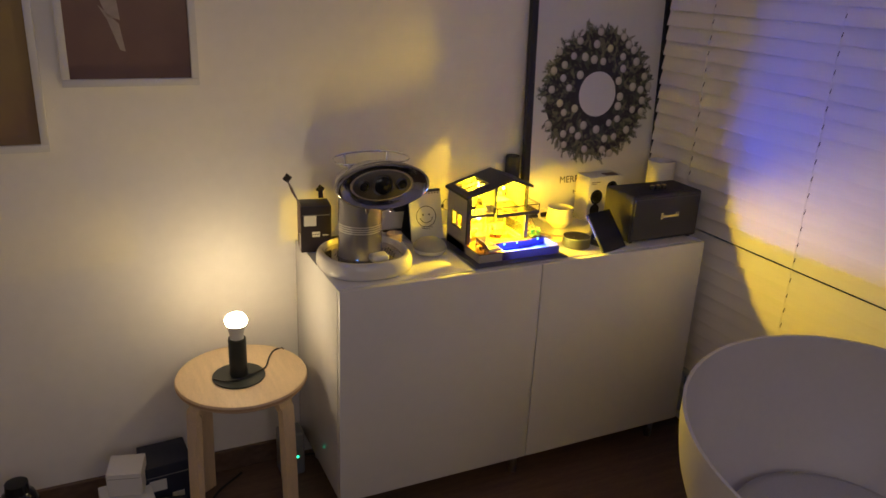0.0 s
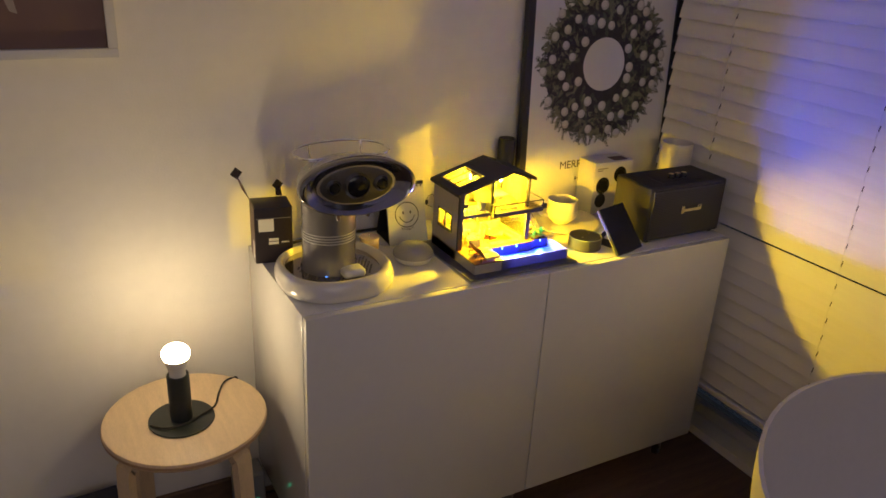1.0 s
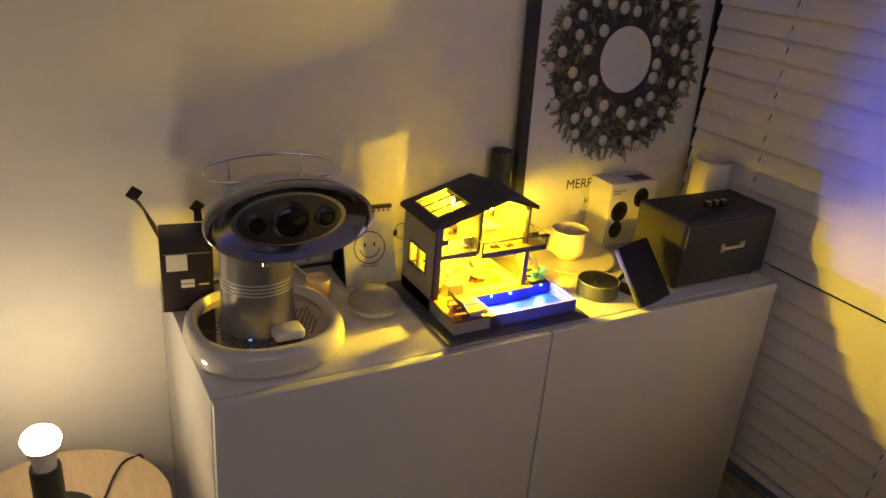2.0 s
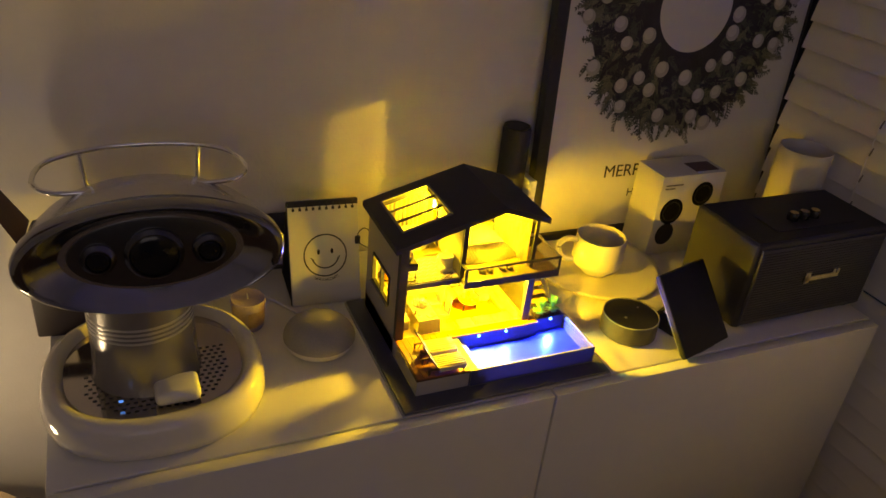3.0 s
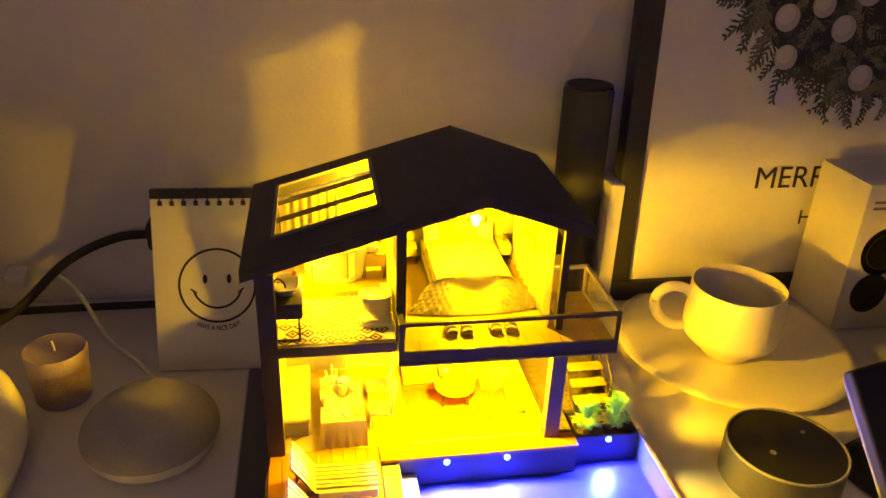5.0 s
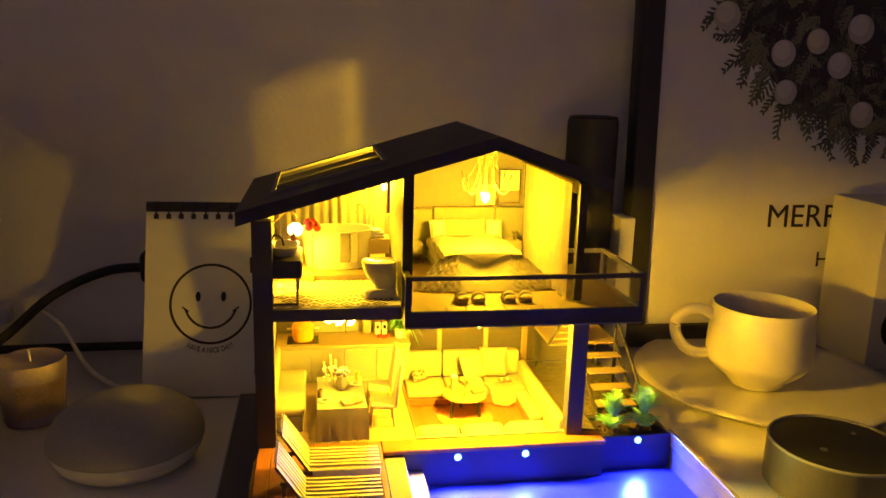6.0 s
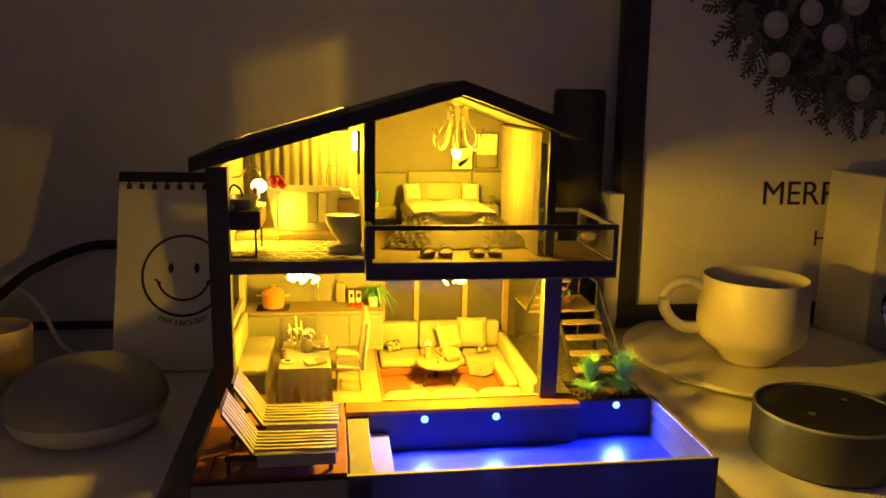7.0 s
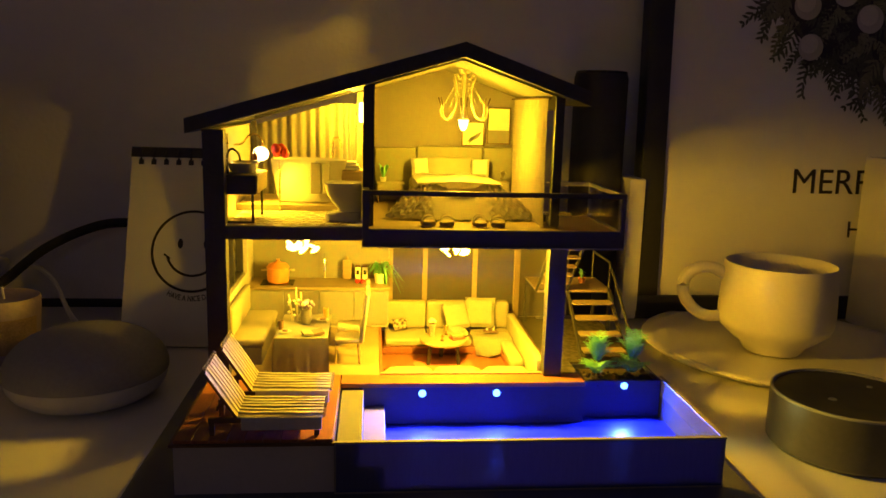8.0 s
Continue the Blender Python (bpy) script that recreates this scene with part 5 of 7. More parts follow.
    for k in range(6):
        ya = -0.2945 + k * 0.0085
        bx(f2, 0.6117, 0.6420, ya, ya + 0.0081, 0.8600, 0.8606)
    part("balcony_boards", f2, PALE_WOOD, bal, "pale balcony boards")
    rz0, rz1, w = 0.8795, 0.8820, 0.0022
    rails = ((0.5020, 0.6440, -0.3105, -0.3105 + w, rz0, rz1), (0.6440 - w, 0.6440, -0.3083, -0.243, rz0, rz1),
             (0.5020, 0.5020 + 0.0034, -0.3105, -0.3105 + w, 0.8600, rz0), (0.6440 - w, 0.6440, -0.3105, -0.3105 + w, 0.8600, rz0), (0.6440 - w, 0.6440, -0.2452, -0.243, 0.8600, rz0),
             (0.5020, 0.5054, -0.3083, YF, rz0, rz1), (0.5054, 0.6418, -0.3105, -0.3105 + w, 0.8600, 0.8614), (0.6418, 0.6440, -0.3083, -0.2452, 0.8600, 0.8614))
    for k, r in enumerate(rails):
        part("rail", bx(B(), *r), BASE_CLEAR if k in (1, 4, 7) else HOUSE_BLACK, bal, "pale acrylic edge" if k in (1, 4, 7) else "")
    part("rail", bx(B(), 0.6120, 0.6418, -0.2452, -0.2430, rz0, rz1), BASE_CLEAR, bal, "pale acrylic edge")
    part("balcony_glass", bx(B(), 0.6120, 0.6416, -0.2443, -0.2438, 0.8608, rz0 - 0.0002), CLEAR, bal, "clear plastic balustrade")
    part("balcony_glass", bx(B(), 0.5056, 0.6416, -0.3098, -0.3093, 0.8616, rz0 - 0.0002), CLEAR, bal, "clear plastic balustrade")
    part("balcony_glass", bx(B(), 0.6427, 0.6432, -0.3080, -0.2454, 0.8616, rz0 - 0.0002), CLEAR, bal, "clear plastic balustrade")
    part("edge_strip", bx(B(), 0.5020, 0.6440, -0.3112, -0.3106, 0.8516, 0.8524), HOUSE_WHITE, bal, "pale lower edge")
    # the wooden ledge over the pool and the sun deck
    lg = bx(B(), 0.4910, 0.6286, -0.3075, -0.2930, G - 0.0020, G + 0.0006, 0.0003, 1)
    part("ledge", lg, MINI_WOOD, th, "reddish wooden ledge over the pool")
    dk = thing_part = B()
    bx(dk, XL - 0.0015, 0.4908, -0.3790, -0.3060, G - 0.0024, G - 0.0010)
    deck = part("sun_deck", dk, DARK_WOOD, th, "reddish wooden sun deck")
    plank = None
    for k in range(9):
        xa = XL + 0.0005 + k * 0.0080
        if plank is None:
            plank = part("plank", bx(B(), 0, 0.0077, -0.3782, -0.2930, G - 0.0010, G + 0.0006, 0.0002, 1), MINI_WOOD_Y, deck)
            off = plank.location.copy()
            plank.location.x = off.x + xa
        else:
            twin(plank, "plank", Matrix.Translation((off.x + xa, off.y, off.z)))
    # pool
    px0, px1, py0 = 0.4910, 0.6785, -0.3785
    pool = part("pool", bx(B(), px0, px1, py0, -0.2935, TOP + 0.0074, TOP + 0.0088), POOL_PAINT, th, "pool floor with printed rippled water")
    part("pool_water", bx(B(), 0.5150, 0.6768, py0 + 0.0018, -0.3062, TOP + 0.0089, TOP + 0.0100), POOL_PAINT, pool)
    part("pool_wall", bx(B(), px0, px1, py0, py0 + 0.0016, TOP + 0.0089, 0.7722), FROSTED, pool, "frosted acrylic front wall")
    part("pool_wall", bx(B(), px1 - 0.0016, px1, py0 + 0.0017, -0.2940, TOP + 0.0089, 0.7722), ACRYLIC, pool, "tinted acrylic side wall")
    part("pool_wall", bx(B(), px0 + 0.0002, 0.6284, -0.3062, -0.3054, TOP + 0.0089, G - 0.0022), POOL_WALL, pool, "back wall under the ledge")
    part("pool_edge", bx(B(), px0 - 0.0003, px1 + 0.0003, py0 - 0.0003, py0 + 0.0019, 0.7722, 0.7731), HOUSE_WHITE, pool, "bright front rim")
    part("pool_edge", bx(B(), px1 - 0.0019, px1 + 0.0003, py0 + 0.0019, -0.2938, 0.7722, 0.7731), HOUSE_WHITE, pool, "bright side rim")
    part("pool_edge", bx(B(), px0 - 0.0003, px0 + 0.0006, py0 - 0.0004, py0, TOP + 0.0076, 0.7722), HOUSE_WHITE, pool, "bright corner edge")
    part("pool_edge", bx(B(), px0, px1, py0 - 0.0005, py0, TOP + 0.0074, TOP + 0.0082), HOUSE_WHITE, pool, "bright lower edge")
    for k, (xa, xb, h) in enumerate(((0.4915, 0.5035, 0.0235), (0.5035, 0.5150, 0.0135))):
        part("pool_step", bx(B(), xa, xb, py0 + 0.0030, -0.3064, TOP + 0.0089, TOP + 0.0075 + h, 0.0004, 1), STEP_GREY, pool, "pale pool step")
    # planter at the corner of the pool
    pl = B()
    for r in ((0.6287, 0.6775, -0.2965, -0.2950), (0.6287, 0.6775, -0.2680, -0.2665), (0.6287, 0.6300, -0.2950, -0.2680), (0.6762, 0.6775, -0.2950, -0.2680)):
        bx(pl, *r, TOP + 0.0076, 0.7712)
    pt = part("planter", pl, POOL_WALL, th, "planter box beside the pool")
    part("soil", bx(B(), 0.6301, 0.6761, -0.2949, -0.2681, TOP + 0.0080, 0.7685), SOIL, pt)
    # pool LEDs
    for x, y in ((0.536, -0.3064), (0.578, -0.3064), (0.655, -0.2967)):
        led = part("pool_led", lathe(B(), [(0.0021, 0), (0.0020, 0.0007), (0.0013, 0.0013), (0, 0.0015)], seg=16, m=pose(x, y, 0.7682, 90, 0, 0)), BLUE_GLOW, th, "glowing blue pool light")
    # stairs: a lower flight, a landing and an upper flight
    def stairs():
        st = part("landing", bx(B(), 0.6175, 0.6690, -0.2200, -0.1800, 0.8050, 0.8068, 0.0003, 1), PALE_WOOD, th, "pale stair landing")
        for k in range(4):
            z, y = 0.7795 + 0.0075 * k, -0.2640 + 0.0105 * k
            part("step", bx(B(), 0.6385, 0.6655, y - 0.0045, y + 0.0055, z - 0.0012, z, 0.0003, 1), PALE_WOOD, st)
        for k in range(6):
            z, y = 0.8135 + 0.0072 * k, -0.2240 - 0.0075 * k
            part("step", bx(B(), 0.6185, 0.6375, y - 0.0042, y + 0.0042, z - 0.0012, z, 0.0003, 1), PALE_WOOD, st)
        for x in (0.6372, 0.6658):
            sb = B()
            a = [(-0.2695, G - 0.001), (-0.2630, G - 0.001), (-0.2185, 0.8068), (-0.2250, 0.8068)]
            va = [sb.verts.new((x, y, z)) for y, z in a]
            vb = [sb.verts.new((x + 0.0012, y, z)) for y, z in a]
            sb.faces.new(va), sb.faces.new(vb[::-1])
            for k in range(4):
                sb.faces.new((va[k], va[(k + 1) % 4], vb[(k + 1) % 4], vb[k]))
            part("stringer", sb, HOUSE_BLACK, st, "black stair side")
        for x in (0.6172, 0.6378):
            part("stringer", tube(B(), [(x, -0.2190, 0.8062), (x, -0.2640, 0.8520)], 0.0011, 8), HOUSE_BLACK, st, "black stair side")
        for x, y in ((0.6680, -0.2190), (0.6680, -0.1815), (0.6185, -0.1815)):
            part("landing_post", bx(B(), x - 0.001, x + 0.001, y - 0.001, y + 0.001, G, 0.8050), HOUSE_BLACK, st)
        part("handrail", tube(B(), [(0.6664, -0.266, 0.7935), (0.6664, -0.2200, 0.8260), (0.6664, -0.1815, 0.8260)], 0.0009, 8), HOUSE_BLACK, st)
        for y, z in ((-0.262, 0.780), (-0.2210, 0.8068), (-0.1815, 0.8068)):
            part("baluster", tube(B(), [(0.6664, y, z), (0.6664, y, z + 0.0185)], 0.0007, 6), HOUSE_BLACK, st)

    stairs()
    part("stair_court", bx(B(), 0.6286, 0.6755, -0.2664, YB - 0.004, TOP + 0.0075, G - 0.0015), PAVING, th, "patterned paving under the stairs")
    # sockets of the room lights
    part("wire", tube(B(), curve([(XL + 0.0060, -0.164, 0.866), (XL - 0.003, -0.158, 0.872), (XL - 0.010, -0.153, 0.864), (XL - 0.011, -0.149, 0.850), (XL - 0.006, -0.142, 0.840), (XL + 0.0060, -0.155, 0.836)]), 0.0006, 6), CORD_DARK, th, "thin black wire")
    part("switch", bx(B(), XL - 0.014, XL - 0.007, -0.152, -0.148, 0.844, 0.856, 0.0008, 1), BLACK_MATT, th, "small black inline switch")


dollhouse()

# ---- miniature furniture, each resting on its floor ----


def mini(name, x, y, z, label, category, group=""):
    return thing(name, (x, y, z), label, category, group)


def ceiling_cluster(x, y, label, up=0.0):
    th = mini("ceiling_light", x, y, 0.8534, label, "ceiling light", "miniature ceiling lights")
    part("rose", cy(B(), x, y, 0.8505, 0.8533, 0.0035, None, 16), IVORY, th)
    part("stem", cy(B(), x, y, 0.8410 + up, 0.8505, 0.0008, None, 10), IVORY, th)
    rnd = random.Random(int(x * 1e4))
    for k in range(9):
        a = 2 * math.pi * k / 9 + rnd.uniform(-0.2, 0.2)
        r = 0.0 if k == 0 else rnd.uniform(0.0055, 0.0095)
        m = pose(x + r * math.cos(a), y + 0.7 * r * math.sin(a), 0.8425 + up + rnd.uniform(-0.0018, 0.0018), rnd.uniform(-50, 50), rnd.uniform(-50, 50), math.degrees(a))
        bm = B()
        for q in range(5):
            t = 2 * math.pi * q / 5
            ball(bm, 0.0016 * math.cos(t), 0.0016 * math.sin(t), 0, 0.0013 - 0.1 * up, sx=1.3, sz=0.55, u=8, v=6, m=m)
        part("petal", bm, AMBER_GLOW, th, "glowing flower shade")


ceiling_cluster(0.467, -0.262, "cluster of glowing petals on the kitchen ceiling")
ceiling_cluster(0.5550, -0.278, "cluster of glowing petals on the living room ceiling", 0.0026)


def chandelier():
    x, y = 0.5625, -0.236
    th = mini("chandelier", x, y, 0.947, "ivory scrolled miniature chandelier with one lit bulb", "chandelier")
    part("stem", tube(B(), [(x, y, 0.9485), (x, y, 0.916)], 0.0009, 8), IVORY, th)
    part("canopy", lathe(B(), [(0, 0.0), (0.003, 0.0004), (0.0042, 0.003), (0, 0.003)], x, y, 0.9455, 20), IVORY, th)
    for k in range(6):
        a = 2 * math.pi * (k + 0.5) / 6
        c, s = math.cos(a), math.sin(a)
        pts = curve([(x + r * c, y + r * s, z) for r, z in ((0.0035, 0.9425), (0.0052, 0.9455), (0.0075, 0.9440), (0.0062, 0.9400), (0.0050, 0.9340), (0.0065, 0.9250), (0.0105, 0.9190), (0.0145, 0.9195), (0.0160, 0.9235), (0.0152, 0.9265))], 5)
        arm = part("arm", tube(B(), pts, 0.00048, 8), IVORY, th, "scrolled ivory arm")
        beads = B()
        for q in range(11):
            t = q / 10
            r = 0.0045 + 0.0085 * t
            ball(beads, x + r * math.cos(a + 0.26), y + r * math.sin(a + 0.26), 0.9430 - 0.0165 * t ** 0.75, 0.00055, u=8, v=6)
        part("bead_chain", beads, IVORY, th, "string of beads")
        part("candle_tip", tube(B(), [(x + 0.0155 * c, y + 0.0155 * s, 0.9265), (x + 0.0172 * c, y + 0.0172 * s, 0.9315)], 0.0004, 6), DARK_WOOD, arm)
    part("lamp_bulb", lathe(B(), [(0.0036, 0.0046), (0.0030, 0.0040), (0.0028, 0.0020), (0.0022, -0.0002), (0.0012, -0.0016), (0, -0.0020)], x, y, 0.9135, 20), AMBER_GLOW, th, "glowing tulip bulb")


chandelier()


def bed():
    x, y = 0.5600, -0.218
    th = mini("bed", x, y, U, "low upholstered double bed with quilted throw", "bed")
    hb = part("headboard", bx(B(), 0.5375, 0.5835, -0.1775, -0.1705, U + 0.0006, 0.8985, 0.0014, 3), FABRIC_GREEN, th, "padded sage headboard")
    for x0, x1, top in ((0.5085, 0.5370, 0.8970), (0.5840, 0.6065, 0.8982)):
        part("headboard_panel", bx(B(), x0, x1, -0.1765, -0.1705, U + 0.0006, top, 0.0014, 3), FABRIC_GREEN, hb, "lower padded side panel")
    part("base", bx(B(), 0.5330, 0.5880, -0.2480, -0.1775, U + 0.0006, 0.8690, 0.002), FABRIC_GREY, th)
    part("mattress", bx(B(), 0.5320, 0.5890, -0.2490, -0.1780, 0.8690, 0.8775, 0.0032, 4), FABRIC, th)
    d = B()
    n, m2 = 24, 16
    rows = []
    for j in range(m2 + 1):
        row = []
        for i in range(n + 1):
            u, v = i / n * 2 - 1, j / m2
            drop = max(0, abs(u) - 0.82) / 0.18
            xx = x + u * 0.0315 if abs(u) < 0.82 else x + math.copysign(0.82 * 0.0315 + 0.003 * drop, u)
            z = 0.8795 + 0.0010 * math.sin(7 * u + 9 * v) * math.sin(11 * v) - 0.0085 * drop + 0.0018 * (1 - u * u)
            row.append(d.verts.new((xx, -0.2505 + 0.052 * v, z)))
        rows.append(row)
    for j in range(m2):
        for i in range(n):
            d.faces.new((rows[j][i], rows[j][i + 1], rows[j + 1][i + 1], rows[j + 1][i]))
    bmesh.ops.solidify(d, geom=d.faces, thickness=0.0012)
    part("duvet", d, MINI_FABRIC, th, "cream duvet")
    for xc, hw, hh, yy, rz, material in ((0.5595, 0.0155, 0.0078, -0.1850, 0, FABRIC), (0.5395, 0.0062, 0.0068, -0.1862, 12, MINI_FABRIC), (0.5810, 0.0062, 0.0068, -0.1862, -10, MINI_FABRIC)):
        part("pillow", cushion(B(), -hw, hw, -hh, hh, -0.0034, 0.0034, m=pose(xc, yy, 0.8845, 66, 0, rz)), material, th)
    # quilted throw over the foot, bulging in little squares
    q = B()
    n, m2 = 60, 26
    rows = []
    for j in range(m2 + 1):
        row = []
        for i in range(n + 1):
            u, v = i / n * 2 - 1, j / m2
            bulge = 0.0011 * abs(math.sin(u * 28 + v * 12)) * abs(math.sin(u * 28 - v * 12)) * min(1.0, max(0.0, (abs(u) - 0.42 + 0.15 * v) * 8))
            spread = 0.030 + 0.016 * v ** 0.8
            xx = x + u * spread
            dip = 0.5 * (1 + math.cos(math.pi * min(1, abs(u) / 0.55))) * 0.006 * (1 - v)
            yy = -0.2490 - 0.0135 * v - 0.006 * v * (1 - u * u) - bulge * 1.3
            z = 0.8800 - 0.0195 * v ** 0.9 + bulge - dip - 0.004 * abs(u) ** 3 * (1 - v)
            row.append(q.verts.new((xx, yy, max(z, U + 0.0012))))
        rows.append(row)
    for j in range(m2):
        for i in range(n):
            q.faces.new((rows[j][i], rows[j][i + 1], rows[j + 1][i + 1], rows[j + 1][i]))
    bmesh.ops.solidify(q, geom=q.faces, thickness=0.0012)
    part("throw", q, QUILT, th, "quilted grey-beige throw hanging over the foot")


bed()


def curtain(name, x0, y0, x1, y1, z0, z1, folds, label, ztop=None, cloth=CURTAIN):
    th = mini(name, (x0 + x1) / 2, (y0 + y1) / 2, z0, label, "curtain", "miniature curtains")
    bm = B()
    n, rows = folds * 8, []
    d = Vector((x1 - x0, y1 - y0)).normalized()
    nrm = Vector((-d.y, d.x))
    rnd = random.Random(folds)
    amp = [rnd.uniform(0.6, 1.2) for _ in range(folds + 2)]
    for j in range(9):
        v, row = j / 8, []
        for i in range(n + 1):
            u = i / n
            w = (0.0012 if cloth is not CURTAIN else 0.0016) * amp[int(u * folds)] * math.sin(2 * math.pi * u * folds + 0.6 * v) * (0.6 + 0.5 * (1 - v))
            zt = z1 if ztop is None else ztop(x0 + (x1 - x0) * u)
            row.append(bm.verts.new((x0 + (x1 - x0) * u + nrm.x * w, y0 + (y1 - y0) * u + nrm.y * w, z0 + (zt - z0) * v)))
        rows.append(row)
    for a, b in zip(rows, rows[1:]):
        for i in range(n):
            bm.faces.new((a[i], a[i + 1], b[i + 1], b[i]))
    bmesh.ops.solidify(bm, geom=bm.faces, thickness=0.0005)
    part("drape", bm, cloth, th, sharp=70)
    return th


curtain("curtain", 0.6035, -0.2885, 0.6035, -0.186, U + 0.0008, 0.9330, 9, "sheer cream curtain along the bedroom wall", lambda x: 0.9315)
curtain("curtain", 0.4865, -0.1765, 0.4955, -0.1765, U + 0.0008, 0.92, 3, "thin cream curtain behind the miniature bathtub", lambda x: min(under(x) - 0.004, 0.926), THIN_SHEER)
curtain("curtain", 0.4285, -0.1760, 0.4860, -0.1760, U + 0.0008, 0.92, 9, "cream curtain behind the miniature bathtub", lambda x: min(under(x) - 0.004, 0.926), SHEER)
th = mini("curtain_rod", 0.604, -0.236, 0.932, "thin dark curtain rod in the bedroom", "curtain rod")
part("rod", tube(B(), [(0.6040, -0.2885, 0.9320), (0.6040, -0.172, 0.9320)], 0.0006, 8), DARK_WOOD, th)


def small_picture(x0, x1, z0, z1, y, label, lower=False):
    th = mini("small_picture", (x0 + x1) / 2, y, z0, label, "picture", "miniature pictures")
    f = B()
    w = 0.0008
    for a, b, c, d in ((x0, x1, z0, z0 + w), (x0, x1, z1 - w, z1), (x0, x0 + w, z0, z1), (x1 - w, x1, z0, z1)):
        bx(f, a, b, y - 0.0012, y, c, d)
    part("frame", f, DARK_WOOD, th)
    part("print", bx(B(), x0 + w, x1 - w, y - 0.0007, y - 0.0001, z0 + w, z1 - w), PAPER, th)
    if lower:
        part("printed_shape", bx(B(), x0 + w, x1 - w, y - 0.0009, y - 0.0006, z0 + w, z0 + (z1 - z0) * 0.38), GREY_INK, th)
    else:
        bm = B()
        for a, b in (((0.2, 0.15), (0.75, 0.5)), ((0.3, 0.1), (0.55, 0.42)), ((0.45, 0.2), (0.9, 0.62))):
            xa, za, xb, zb = x0 + a[0] * (x1 - x0), z0 + a[1] * (z1 - z0), x0 + b[0] * (x1 - x0), z0 + b[1] * (z1 - z0)
            bm.faces.new([bm.verts.new(p) for p in ((xa, y - 0.0009, za), ((xa + xb) / 2 + 0.001, y - 0.0009, (za + zb) / 2 - 0.001), (xb, y - 0.0009, zb), ((xa + xb) / 2 - 0.001, y - 0.0009, (za + zb) / 2 + 0.001))])
        part("printed_shape", bm, GREY_INK, th)


small_picture(0.5870, 0.6035, 0.9005, 0.9260, YB - 0.0045, "thin-framed seascape print over the bed", True)
small_picture(0.5690, 0.5850, 0.8990, 0.9160, YB - 0.0062, "small print with a grey leaf leaning over the headboard")
small_picture(0.5100, 0.5260, 0.8740, 0.8960, -0.1745, "small framed print on the bedroom side table")


def side_table(x0, x1, y0, y1, z0, z1, label, material):
    th = mini("side_table", (x0 + x1) / 2, (y0 + y1) / 2, z0, label, "side table", "miniature side tables")
    part("top", bx(B(), x0, x1, y0, y1, z1 - 0.0012, z1, 0.0003, 1), material, th)
    part("drawer", bx(B(), x0 + 0.0005, x1 - 0.0005, y0 + 0.0005, y1, (z0 + z1) / 2, z1 - 0.0013), material, th)
    for x in (x0 + 0.001, x1 - 0.001):
        for y in (y0 + 0.001, y1 - 0.001):
            part("leg", cy(B(), x, y, z0 + 0.0004, (z0 + z1) / 2, 0.0006, None, 8), DARK_WOOD, th)


side_table(0.5100, 0.5290, -0.1900, -0.1760, U, 0.8735, "white bedside table with a potted pineapple plant", FABRIC)
side_table(0.5905, 0.6005, -0.1960, -0.1790, U, 0.8760, "white bedside table with flowers", FABRIC)
side_table(0.4870, 0.5020, -0.2180, -0.2020, U + 0.0041, 0.8840, "pale bathroom table with a folded towel", PALE_WOOD)


def potted(x, y, z, h, label, material=LEAF, pot=STONEWARE, n=12, r=0.002):
    th = mini("potted_plant", x, y, z, label, "plant", "miniature plants")
    part("pot", lathe(B(), [(0, 0.0003), (r * 0.75, 0.0003), (r, r * 1.6), (r * 0.85, r * 1.6), (0, r * 1.4)], x, y, z, 20), pot, th)
    rnd = random.Random(int(x * 1e4 + y * 1e3))
    bm = B()
    for k in range(n):
        a, s = rnd.uniform(0, 6.28), rnd.uniform(0.35, 1.0)
        L = h * rnd.uniform(0.6, 1.0)
        c, d = math.cos(a), math.sin(a)
        w = h * 0.07
        pts = [Vector((x + c * r * 0.3, y + d * r * 0.3, z + r * 1.4)), Vector((x + c * L * 0.35 * s, y + d * L * 0.35 * s, z + r * 1.4 + L * 0.65)), Vector((x + c * L * 0.75 * s, y + d * L * 0.75 * s, z + r * 1.4 + L * (1 - 0.5 * s)))]
        side = Vector((-d, c, 0)) * w
        p0, p1, p2 = pts
        v = [bm.verts.new(q) for q in (p0 - side * 0.3, p0 + side * 0.3, p1 + side, p2, p1 - side)]
        bm.faces.new(v)
    part("leaves", bm, material, th)


potted(0.5145, -0.1845, 0.8737, 0.013, "dark spiky pineapple plant in a tiny pot", LEAF, STONEWARE, 14, 0.0022)
potted(0.5965, -0.1880, 0.8762, 0.009, "pale flowers in a tiny vase", FABRIC, CLEAR, 14, 0.0014)
potted(0.6535, -0.2000, 0.8070, 0.010, "cactus in a terracotta pot on the stair landing", LEAF, TERRACOTTA, 10, 0.0026)


def slipper(x, y, rz, label):
    th = thing("slipper", local=True, label=label, category="slipper", group="miniature slippers", m=pose(x, y, U + 0.0013, 0, 0, rz) @ Matrix.Diagonal((1.4, 1.25, 1.5, 1)))
    part("sole", loft(B(), [rounded_ring(0.0030, 0.0058, 0, 0, h, 20, 2.2) for h in (0, 0.0012)]), PALE_WOOD, th)
    s = B()
    rows = []
    for j in range(5):
        yy = -0.0052 + 0.0065 * j / 4
        rows.append([s.verts.new((0.0029 * math.cos(math.pi * k / 8), yy, 0.0012 + 0.0030 * (0.6 + 0.4 * j / 4) * math.sin(math.pi * k / 8))) for k in range(9)])
    for a, b in zip(rows, rows[1:]):
        for k in range(8):
            s.faces.new((a[k], a[k + 1], b[k + 1], b[k]))
    bmesh.ops.solidify(s, geom=s.faces, thickness=0.0004)
    part("strap", s, STRIPES, th, "striped cloth strap")


